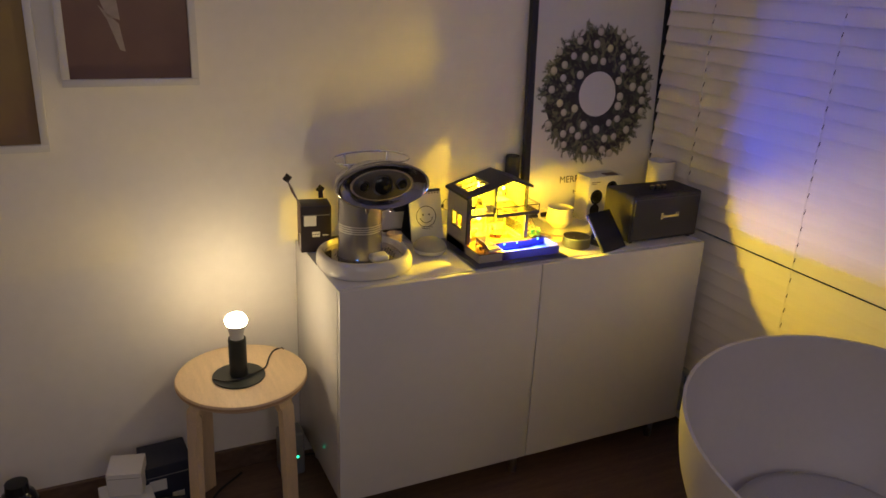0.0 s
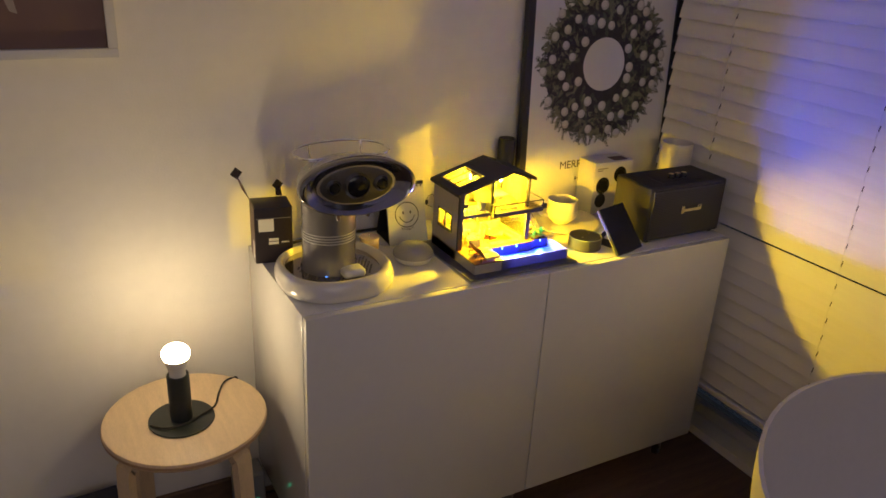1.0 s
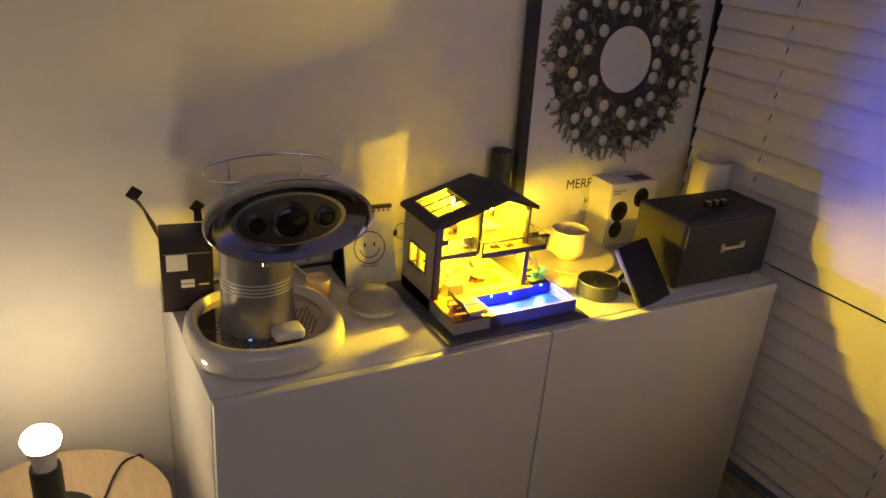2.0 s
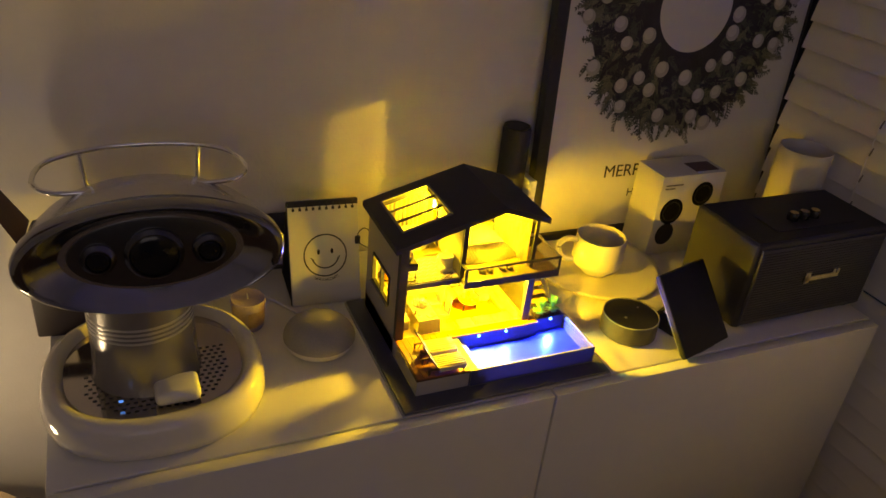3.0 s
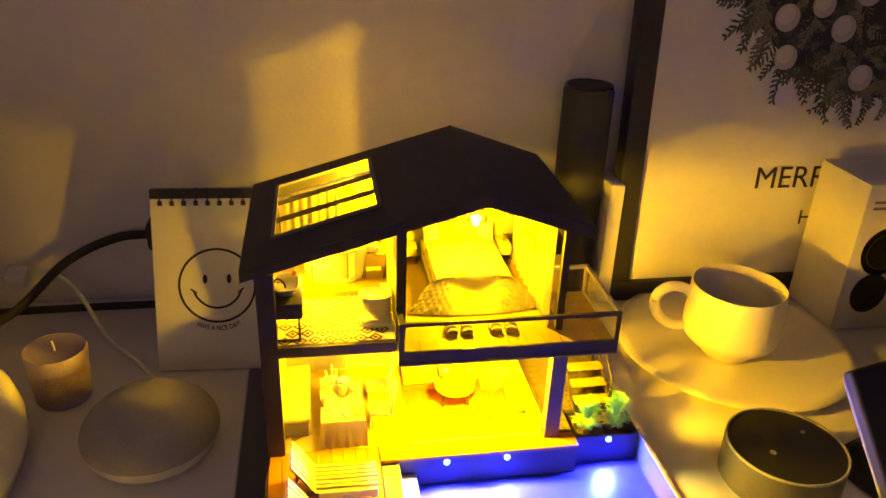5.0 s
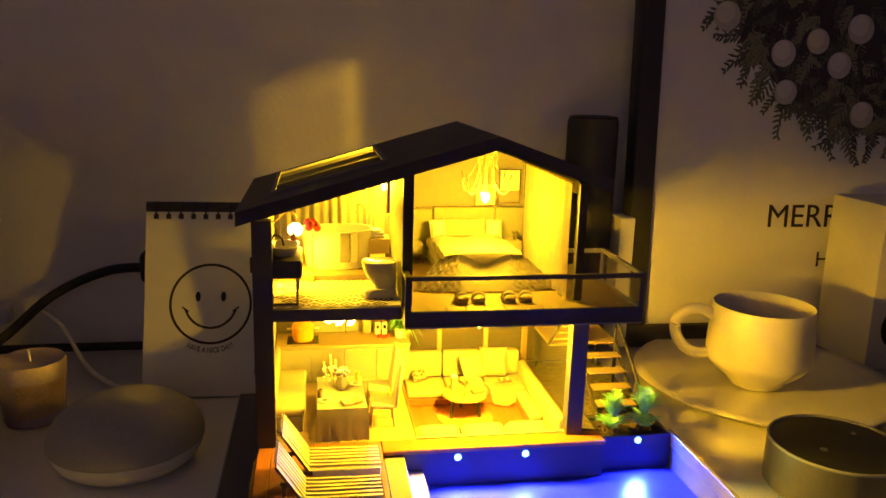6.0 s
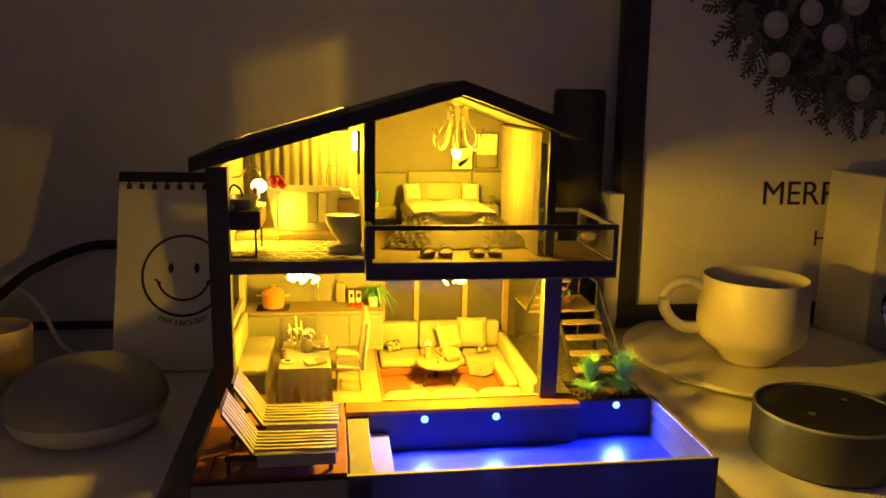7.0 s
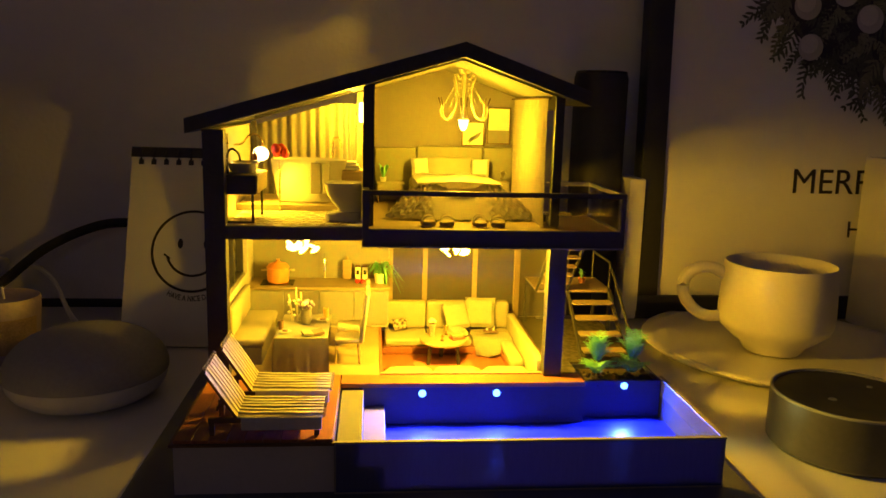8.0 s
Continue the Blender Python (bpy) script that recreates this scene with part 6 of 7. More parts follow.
for sx, rz in ((0.5385, 6), (0.5490, -3), (0.5675, 3), (0.5780, -6)):
    slipper(sx, -0.2870, rz, "tiny slipper with a striped strap on the bedroom floor")


# bathroom
def bathtub():
    x, y, z = 0.4665, -0.2100, U + 0.0041
    th = mini("bathtub", x, y, z, "white freestanding miniature bathtub", "bathtub")
    prof = [(0.80, 0.0004), (0.84, 0.004), (0.93, 0.016), (1.0, 0.0255), (1.0, 0.0268), (0.94, 0.0268), (0.86, 0.014), (0.76, 0.006)]
    part("basin", loft(B(), [rounded_ring(0.0245 * s, 0.0145 * s, x, y, z + h, 40, 2.6) for s, h in prof]), PORCELAIN, th)
    part("towel", bx(B(), x + 0.0020, x + 0.0085, y - 0.0153, y - 0.0138, z + 0.006, z + 0.0255, 0.0004, 1), SLOT, th, "dark grey towel hung over the rim")
    part("towel", bx(B(), x + 0.0090, x + 0.0140, y - 0.0150, y - 0.0136, z + 0.006, z + 0.0255, 0.0004, 1), FABRIC_GREY, th, "beige towel hung over the rim")
    part("tap", tube(B(), curve([(x + 0.014, y + 0.016, z + 0.0005), (x + 0.014, y + 0.016, z + 0.034), (x + 0.016, y + 0.014, z + 0.040), (x + 0.019, y + 0.010, z + 0.039), (x + 0.020, y + 0.007, z + 0.034)]), 0.0006, 8), BRASS, th, "brass standing tap")


bathtub()


def vanity():
    th = mini("vanity_unit", 0.4345, -0.272, U, "black wall vanity with white basin and tall tap", "vanity")
    part("cabinet", bx(B(), 0.4248, 0.4440, -0.2885, -0.2500, 0.8760, 0.8865, 0.0004, 1), BLACK_MATT, th)
    part("drawer", bx(B(), 0.4441, 0.4448, -0.2880, -0.2505, 0.8765, 0.8860), PALE_WOOD, th, "pale drawer front")
    part("basin", loft(B(), [rounded_ring(0.0085 * s, 0.0130 * s, 0.4345, -0.2680, 0.8866 + h, 32, 3) for s, h in ((0.75, 0), (0.98, 0.005), (1, 0.0056), (0.9, 0.0056), (0.7, 0.002))]), PORCELAIN, th, "white basin")
    part("tap", tube(B(), curve([(0.4275, -0.2790, 0.8866), (0.4275, -0.2790, 0.8965), (0.4300, -0.2790, 0.9000), (0.4335, -0.2790, 0.8975), (0.4345, -0.2790, 0.8935)]), 0.0006, 8), BLACK_MATT, th, "black swan-neck tap")
    for p in ([(0.4420, -0.2870, 0.8760), (0.4420, -0.2870, U + 0.0006)], [(0.4420, -0.2520, 0.8760), (0.4420, -0.2520, U + 0.0006)], [(0.4420, -0.2870, U + 0.0010), (0.4260, -0.2870, U + 0.0010)]):
        part("leg_rod", tube(B(), p, 0.0007, 8), BLACK_MATT, th, "thin black rod")
    part("soap_bottle", lathe(B(), [(0, 0), (0.0016, 0), (0.0016, 0.003), (0.0005, 0.004), (0.0005, 0.0055), (0, 0.0055)], 0.4395, -0.2600, 0.8926, 16), ORANGE, th)


vanity()
th = mini("wall_lamp", 0.4240, -0.239, 0.895, "brass swan-neck wall lamp with a lit globe", "wall lamp")
part("arm", tube(B(), curve([(0.4242, -0.239, 0.9000), (0.4290, -0.239, 0.9010), (0.4330, -0.239, 0.9055), (0.4375, -0.239, 0.9065), (0.4405, -0.239, 0.9030), (0.4410, -0.239, 0.9000)]), 0.0006, 8), BRASS, th)
part("globe", ball(B(), 0.4400, -0.239, 0.8950, 0.0048, sz=0.9, u=16, v=10), AMBER_GLOW, th, "lit glass globe")
th = mini("wall_spot", 0.5020, -0.198, 0.929, "slim glowing tube lamp on the bathroom partition", "wall lamp")
part("lamp", bx(B(), 0.4980, 0.5008, -0.1995, -0.1965, 0.9140, 0.9270, 0.0008, 2), AMBER_GLOW, th, "glowing tube")
part("bracket", bx(B(), 0.5008, 0.5029, -0.2040, -0.1950, 0.8990, 0.9270), DARK_WOOD, th, "dark bracket")
part("wire", tube(B(), [(0.4994, -0.198, 0.9142), (0.4994, -0.198, 0.8930)], 0.0004, 6), IVORY, th)
th = mini("wall_mirror", 0.4242, -0.268, 0.905, "small mirror over the vanity", "mirror")
part("glass", bx(B(), 0.4240, 0.4244, -0.278, -0.258, 0.893, 0.9075), CHROME, th)
th = mini("red_flowers", 0.4505, -0.2345, U, "bunch of red roses in a vase by the bathtub", "flowers")
part("stand", lathe(B(), [(0, 0.0004), (0.0022, 0.0004), (0.0006, 0.0012), (0.0006, 0.0255), (0.0014, 0.026), (0, 0.026)], 0.4505, -0.2345, U, 20), BRASS, th)
part("vase", lathe(B(), [(0, 0.0262), (0.0013, 0.0262), (0.0016, 0.031), (0, 0.031)], 0.4505, -0.2345, U, 16), CLEAR, th)
fb = B()
for k in range(9):
    rnd = random.Random(k)
    ball(fb, 0.4505 + rnd.uniform(-0.0035, 0.0035), -0.2345 + rnd.uniform(-0.0025, 0.0025), U + 0.0368 + rnd.uniform(-0.0018, 0.0034), 0.0026, u=8, v=6)
part("petals", fb, RED, th, "red petals")


def folded_towel():
    th = mini("folded_towel", 0.4935, -0.210, 0.884, "small pile of folded cream towels", "towel")
    for k, w in enumerate((0.0055, 0.0048, 0.0030)):
        part("fold", bx(B(), 0.4935 - w, 0.4935 + w, -0.2150, -0.2055, 0.8842 + 0.0018 * k, 0.8858 + 0.0018 * k, 0.0006, 2), PAPER, th)


folded_towel()
th = mini("toilet", 0.4905, -0.270, U, "white miniature toilet with rounded bowl against the partition", "toilet")
part("bowl", loft(B(), [rounded_ring((0.5010 - x0) / 2, hy, (0.5010 + x0) / 2, -0.2700, U + 0.0007 + h, 32, 2.5) for x0, hy, h in ((0.4880, 0.0050, 0.0050), (0.4872, 0.0052, 0.0070), (0.4838, 0.0066, 0.0105), (0.4812, 0.0080, 0.0150), (0.4800, 0.0088, 0.0195), (0.4797, 0.0090, 0.0213), (0.4806, 0.0084, 0.0218), (0.4850, 0.0050, 0.0205))]), PORCELAIN, th)
part("foot", loft(B(), [rounded_ring((0.5010 - x0) / 2, hy, (0.5010 + x0) / 2, -0.2700, U + 0.0007 + h, 28, 3.2) for x0, hy, h in ((0.4806, 0.0078, 0.0), (0.4802, 0.0080, 0.0008), (0.4806, 0.0078, 0.0038), (0.4830, 0.0066, 0.0050))]), PORCELAIN, th)
part("cistern", bx(B(), 0.4955, 0.5012, -0.2645, -0.2520, U + 0.0008, U + 0.0200, 0.0008, 2), PORCELAIN, th)
th = mini("bath_rug", 0.462, -0.25, U, "diamond patterned rug on the bathroom floor", "rug")
rg = bx(B(), 0.4280, 0.5020, -0.2915, -0.2335, U + 0.0001, U + 0.0005)
part("weave", rg, PAPER, th)
dm = B()
for i in range(8):
    for j in range(7):
        cx, cyy = 0.4325 + i * 0.0095 + (0.00475 if j % 2 else 0), -0.2885 + j * 0.0088
        if cx > 0.4985:
            continue
        annulus(dm, cx, cyy, U + 0.0007, 0.0030, 0.0050, 4)
        disc(dm, cx, cyy, U + 0.0007, 0.0016, seg=4)
part("diamond_pattern", dm, DARK_WOOD, th, "brown diamond pattern")


# kitchen
def kitchen():
    th = mini("kitchen_units", 0.470, -0.184, G, "row of plain kitchen base units with pale worktop", "kitchen")
    part("carcass", bx(B(), 0.4245, 0.5190, -0.1985, -0.1710, G + 0.0005, 0.8010), FABRIC_GREY, th)
    for k in range(4):
        xa = 0.4250 + k * 0.0235
        part("unit_door", bx(B(), xa, xa + 0.0229, -0.1996, -0.1986, G + 0.0025, 0.8000, 0.0002, 1), HOUSE_WHITE, th)
    part("worktop", bx(B(), 0.4240, 0.5195, -0.2005, -0.1705, 0.8010, 0.8030, 0.0003, 1), PALE_WOOD, th)
    part("hob", bx(B(), 0.4320, 0.4540, -0.1960, -0.1800, 0.8031, 0.8036), BLACK_GLOSS, th, "black glass hob")
    part("tap", tube(B(), curve([(0.4740, -0.1760, 0.8030), (0.4740, -0.1760, 0.8190), (0.4740, -0.1780, 0.8215), (0.4740, -0.1820, 0.8200), (0.4740, -0.1830, 0.8165)]), 0.0006, 8), CHROME, th)
    part("utensil_rail", tube(B(), [(0.4330, -0.1715, 0.8340), (0.4560, -0.1715, 0.8340)], 0.0005, 6), BRASS, th)
    sh = B()
    bx(sh, 0.4880, 0.5150, -0.1800, -0.1705, 0.8360, 0.8372)
    part("shelf", sh, DARK_WOOD, th, "dark plate shelf")
    for k in range(8):
        part("plate", cy(B(), 0.4910 + (k // 4) * 0.013, -0.1755, 0.8374 + 0.0012 * (k % 4), 0.8383 + 0.0012 * (k % 4), 0.0045, None, 20), PORCELAIN, th, "stacked white plate")


kitchen()
th = mini("cooking_pot", 0.4430, -0.188, 0.8036, "orange enamel cooking pot with lid on the hob", "pot")
part("pot", lathe(B(), [(0, 0.0003), (0.0068, 0.0003), (0.0075, 0.002), (0.0075, 0.010), (0.0078, 0.0106), (0, 0.0106)], 0.4430, -0.188, 0.8036, 28), ORANGE, th)
part("lid", lathe(B(), [(0.0078, 0.0107), (0.0060, 0.0130), (0.002, 0.0142), (0.0011, 0.0150), (0.0013, 0.0162), (0, 0.0166)], 0.4430, -0.188, 0.8036, 28), ORANGE, th)
for s in (-1, 1):
    part("handle", bx(B(), 0.4430 + s * 0.0075, 0.4430 + s * 0.0115, -0.1890, -0.1870, 0.8115, 0.8128, 0.0004, 1), IVORY, th)
th = mini("cutting_board", 0.4895, -0.1745, 0.803, "pale wooden cutting board against the wall", "cutting board")
part("board", bx(B(), 0.4865, 0.4930, -0.1755, -0.1740, 0.8031, 0.8165, 0.0006, 2), PALE_WOOD, th)
part("handle", bx(B(), 0.4887, 0.4908, -0.1754, -0.1741, 0.8165, 0.8195, 0.0005, 1), PALE_WOOD, th)
for xj in (0.4975, 0.5025):
    th = mini("storage_jar", xj, -0.178, 0.803, "cream storage jar with dark label", "jar", "miniature jars")
    part("jar", bx(B(), xj - 0.0018, xj + 0.0018, -0.1798, -0.1762, 0.8031, 0.8125, 0.0004, 1), PAPER, th)
    part("lid", bx(B(), xj - 0.0019, xj + 0.0019, -0.1799, -0.1761, 0.8126, 0.8140, 0.0003, 1), DARK_WOOD, th)
    part("label", bx(B(), xj - 0.0010, xj + 0.0010, -0.1801, -0.1798, 0.8075, 0.8105), INK, th)
for xt, yt in ((0.4975, -0.1885), (0.5010, -0.1895), (0.5040, -0.1880)):
    th = mini("tomato", xt, yt, 0.803, "tiny red tomato on the worktop", "tomato", "tomatoes")
    part("fruit", ball(B(), xt, yt, 0.8048, 0.0018, sz=0.9, u=14, v=9), RED, th)


def trailing_plant():
    x, y, z = 0.5130, -0.186, 0.8031
    th = mini("trailing_plant", x, y, z, "green trailing plant in a white pot on the worktop", "plant")
    part("pot", lathe(B(), [(0, 0.0), (0.0032, 0.0), (0.0042, 0.007), (0.0036, 0.007), (0, 0.006)], x, y, z, 20), STONEWARE, th)
    rnd, bm = random.Random(5), B()
    for k in range(34):
        a = rnd.uniform(0, 6.28)
        c, s = math.cos(a), math.sin(a)
        L = rnd.uniform(0.006, 0.013) * (1.5 if c > 0.3 else 1)
        fall = rnd.uniform(0.0, 0.016) if c > 0.2 else rnd.uniform(0, 0.003)
        p = [Vector((x, y, z + 0.007)), Vector((x + c * L * 0.5, y + s * L * 0.4, z + 0.007 + rnd.uniform(0.003, 0.008))), Vector((x + c * L, y + s * L * 0.6, z + 0.007 - fall))]
        side = Vector((-s, c, 0)) * 0.0008
        v = [bm.verts.new(q) for q in (p[0] - side * 0.4, p[0] + side * 0.4, p[1] + side, p[2], p[1] - side)]
        bm.faces.new(v)
    part("leaves", bm, LEAF, th)


trailing_plant()


def dining():
    th = mini("dining_table", 0.4675, -0.262, G, "white miniature dining table laid for breakfast", "table")
    part("tabletop", bx(B(), 0.4525, 0.4825, -0.2880, -0.2360, 0.7925, 0.7942, 0.0004, 1), HOUSE_WHITE, th)
    for x in (0.4545, 0.4805):
        for y in (-0.2860, -0.2380):
            part("leg", bx(B(), x - 0.001, x + 0.001, y - 0.001, y + 0.001, G + 0.0005, 0.7924), HOUSE_WHITE, th)
    cl = mini("tablecloth", 0.4675, -0.2890, 0.7942, "plain cloth hanging over the table front", "tablecloth")
    cb = B()
    rows = [[cb.verts.new((0.4526 - 0.0012 * j / 6 + (0.0305 + 0.0020 * j / 6) * i / 14, -0.2886 - 0.0034 * j / 6 - 0.0006 * j / 6 * math.sin(2.4 * i), 0.7948 - (0.7948 - G - 0.0012) * j / 6)) for i in range(15)] for j in range(7)]
    for a, b in zip(rows, rows[1:]):
        for i in range(14):
            cb.faces.new((a[i], a[i + 1], b[i + 1], b[i]))
    bmesh.ops.solidify(cb, geom=cb.faces, thickness=0.0005)
    part("cloth", cb, FABRIC, cl)
    # bench along the wall
    th = mini("dining_bench", 0.434, -0.247, G, "cream upholstered corner bench by the wall", "bench")
    part("base", bx(B(), 0.4245, 0.4440, -0.2760, -0.2120, G + 0.0005, 0.7855, 0.0006, 1), HOUSE_WHITE, th)
    part("seat_cushion", bx(B(), 0.4248, 0.4455, -0.2770, -0.2115, 0.7856, 0.7905, 0.0018, 3), FABRIC, th)
    part("back_cushion", bx(B(), 0.4242, 0.4280, -0.2770, -0.2115, 0.7906, 0.8080, 0.0014, 3), FABRIC, th)

    def chair(y):
        c = mini("dining_chair", 0.4950, y, G, "cream upholstered dining chair with pale legs", "chair", "miniature dining chairs")
        part("seat", bx(B(), 0.4860, 0.5005, y - 0.0075, y + 0.0075, 0.7870, 0.7900, 0.0010, 2), FABRIC, c)
        part("backrest", bx(B(), -0.0014, 0.0014, -0.0078, 0.0078, 0, 0.0300, 0.0010, 2, m=pose(0.5015, y, 0.7872, 0, 7, 0)), FABRIC, c)
        for dx in (0.4870, 0.4995):
            for dy in (-0.0065, 0.0065):
                part("leg", tube(B(), [(dx, y + dy, 0.7872), (dx + (0.0012 if dx > 0.49 else -0.0006), y + dy * 1.05, G + 0.0006)], 0.0007, 8), PALE_WOOD, c)

    chair(-0.2420), chair(-0.2680)
    tz = 0.7943
    th = mini("flower_vase", 0.4680, -0.258, tz, "grey vase of lilac and white flowers on the table", "vase")
    part("vase", lathe(B(), [(0, 0.0002), (0.0024, 0.0002), (0.0038, 0.0036), (0.0030, 0.0080), (0.0036, 0.0096), (0, 0.0086)], 0.4680, -0.258, tz, 20), FABRIC_GREY, th)
    fl, st = B(), B()
    rnd = random.Random(8)
    for k in range(26):
        a, r = rnd.uniform(0, 6.28), rnd.uniform(0, 0.0052)
        ball(fl if k % 3 else st, 0.4680 + r * math.cos(a), -0.258 + r * math.sin(a), tz + 0.0104 + rnd.uniform(0, 0.0036), 0.0014, u=8, v=6)
    part("lilac_heads", fl, LILAC, th, "lilac flower heads")
    part("white_heads", st, PAPER, th, "white flower heads")
    th = mini("candlestick", 0.4600, -0.252, tz, "ivory candlesticks and white blooms on the table", "candlestick")
    cs = B()
    for dx, h, lx in ((0, 0.0165, -0.0025), (0.0028, 0.0215, -0.001), (0.005, 0.0180, 0.0)):
        tube(cs, [(0.4595 + dx, -0.252, tz), (0.4595 + dx + lx, -0.252, tz + h)], 0.0006, 8)
    part("candles", cs, IVORY, th)
    bl, rnd = B(), random.Random(21)
    for k in range(14):
        ball(bl, 0.4590 + rnd.uniform(-0.0035, 0.0065), -0.252 + rnd.uniform(-0.002, 0.002), tz + rnd.uniform(0.004, 0.0135), rnd.uniform(0.0006, 0.0011), u=8, v=6)
    part("blooms", bl, PAPER, th, "small white blooms")
    for x, y, m2 in ((0.4575, -0.276, BOOK_DARK), (0.4775, -0.252, RED)):
        th = mini("breakfast_plate", x, y, tz, "tiny plate with bread on the table", "plate", "breakfast plates")
        part("dish", lathe(B(), [(0, 0.0002), (0.0026, 0.0002), (0.0038, 0.0008), (0.0026, 0.0006), (0, 0.0006)], x, y, tz, 24), PORCELAIN, th)
        part("bread", bx(B(), x - 0.0018, x + 0.0018, y - 0.0012, y + 0.0012, tz + 0.0007, tz + 0.0022, 0.0006, 2), CANDLE_LABEL, th)
    for x, y, m2 in ((0.4545, -0.270, BOOK_DARK), (0.4790, -0.243, ORANGE)):
        th = mini("cup", x, y, tz, "tiny brown cup on the table", "cup", "miniature cups")
        part("cup", lathe(B(), [(0, 0.0002), (0.0015, 0.0002), (0.0017, 0.0055), (0.0014, 0.0055), (0.0012, 0.001), (0, 0.001)], x, y, tz, 16), m2, th)
    th = mini("magazine", 0.4720, -0.280, tz, "open grey magazine on the table", "magazine")
    for s in (-1, 1):
        part("page", bx(B(), 0, s * 0.0062, -0.0040, 0.0040, 0.0, 0.0013, m=pose(0.4735, -0.280, tz + 0.0003, 0, -s * 6, 18)), GREY_INK if s < 0 else BOOK_DARK, th)


dining()


# living room
def lounge():
    th = mini("corner_sofa", 0.565, -0.215, P, "cream L-shaped corner sofa on a wooden base", "sofa")
    part("base", bx(B(), 0.5150, 0.6094, -0.2130, -0.1740, P + 0.0005, 0.7647, 0.0004, 1), MINI_WOOD, th, "wooden sofa base")
    part("base", bx(B(), 0.5950, 0.6094, -0.2580, -0.2132, P + 0.0005, 0.7647, 0.0004, 1), MINI_WOOD, th, "wooden sofa base")
    for k in range(3):
        xa = 0.5165 + k * 0.0300
        part("seat_cushion", bx(B(), xa, xa + 0.0294, -0.2125, -0.1850, 0.7648, 0.7702, 0.0018, 3), FABRIC, th)
        part("back_cushion", bx(B(), xa, xa + 0.0294, -0.1850, -0.1760, 0.7692, 0.7890, 0.0024, 3), FABRIC, th)
    part("seat_cushion", bx(B(), 0.5950, 0.6038, -0.2570, -0.2135, 0.7648, 0.7702, 0.0018, 3), FABRIC, th)
    part("side_cushion", bx(B(), 0.6040, 0.6094, -0.2880, -0.1860, 0.7648, 0.7815, 0.0016, 3), FABRIC, th)
    # low front seat whose back faces the pool
    th = mini("low_sofa", 0.560, -0.284, P, "low cream bench sofa with three cushions facing the room", "sofa")
    part("base", bx(B(), 0.5150, 0.6050, -0.2900, -0.2580, P + 0.0005, 0.7617, 0.0004, 1), PALE_WOOD, th)
    for k in range(3):
        xa = 0.5150 + k * 0.0302
        part("cushion", cushion(B(), xa, xa + 0.0298, -0.2900, -0.2585, 0.7616, 0.7690, puff=0.25), FABRIC, th)
    # cushions
    for x, y, z, rx, rz, s, m2 in ((0.5665, -0.1965, 0.7815, 62, 28, 0.0098, FABRIC), (0.5840, -0.1905, 0.7822, 70, -6, 0.0108, FABRIC_GREEN), (0.5655, -0.2040, 0.7722, 12, 30, 0.0075, FABRIC)):
        c = thing("throw_pillow", local=True, label="plump cream throw pillow on the corner sofa" if m2 is FABRIC else "plump sage throw pillow on the corner sofa", category="pillow", group="throw pillows", m=pose(x, y, z + 0.0008, rx, 0, rz))
        part("cover", cushion(B(), -s, s, -s, s, -0.0032, 0.0032), m2, c)
    c = thing("throw_pillow", local=True, label="small brown patterned cushion on the corner sofa", category="pillow", group="throw pillows", m=pose(0.5275, -0.1935, 0.7752, 58, 0, 24))
    part("cover", cushion(B(), -0.0055, 0.0055, -0.0040, 0.0040, -0.0018, 0.0018), PATCHWORK, c)
    # throw over the corner
    th = mini("sofa_throw", 0.585, -0.225, 0.785, "cream throw draped over the sofa corner", "blanket")
    t = B()
    rows = []
    for j in range(13):
        row = []
        for i in range(13):
            u, v = i / 12, j / 12
            x = 0.5745 + 0.0270 * u + 0.004 * v
            y = -0.2050 - 0.0270 * v
            z = 0.7722 if v < 0.35 else 0.7722 - (0.0104 + 0.0016 * math.sin(5 * u)) * min(1, (v - 0.35) / 0.6)
            if v > 0.35:
                y = -0.2050 - 0.0270 * 0.35 - 0.006 * (v - 0.35) - 0.0022
            z += 0.0006 * math.sin(9 * u + 4 * v)
            y += 0.0021 * math.sin(13 * u) * v * v
            row.append(t.verts.new((x, y, z)))
        rows.append(row)
    for a, b in zip(rows, rows[1:]):
        for i in range(12):
            t.faces.new((a[i], a[i + 1], b[i + 1], b[i]))
    bmesh.ops.solidify(t, geom=t.faces, thickness=0.0006)
    part("cloth", t, THROW, th)
    th = mini("serving_tray", 0.5890, -0.2060, 0.7727, "small brown tray with cups on the throw", "tray")
    part("tray", bx(B(), 0.5845, 0.5945, -0.2090, -0.2030, 0.7734, 0.7744, 0.0003, 1), BOOK_DARK, th)
    for x in (0.5872, 0.5915):
        part("cup", cy(B(), x, -0.2060, 0.7745, 0.7762, 0.0010, None, 12), PORCELAIN, th)
    # round table
    x, y = 0.5545, -0.2300
    th = mini("coffee_table", x, y, P, "round pale coffee table on a brown rug", "table")
    part("tabletop", lathe(B(), [(0, 0.0150), (0.0148, 0.0150), (0.0156, 0.0156), (0.0156, 0.0166), (0.0151, 0.0172), (0, 0.0172)], x, y, P, 48), PALE_WOOD, th)
    for k in range(3):
        a = radians(90 + 120 * k)
        part("leg", tube(B(), [(x + 0.010 * math.cos(a), y + 0.010 * math.sin(a), P + 0.0149), (x + 0.0115 * math.cos(a), y + 0.0115 * math.sin(a), P + 0.0009)], 0.0013, 8), BLACK_MATT, th)
    th = mini("round_rug", x, y - 0.004, P, "round brown rug under the coffee table", "rug")
    part("weave", lathe(B(), [(0, 0.0003), (0.0195, 0.0003), (0.0195, 0.0008), (0, 0.0008)], x, y - 0.004, P, 48), TERRACOTTA, th)
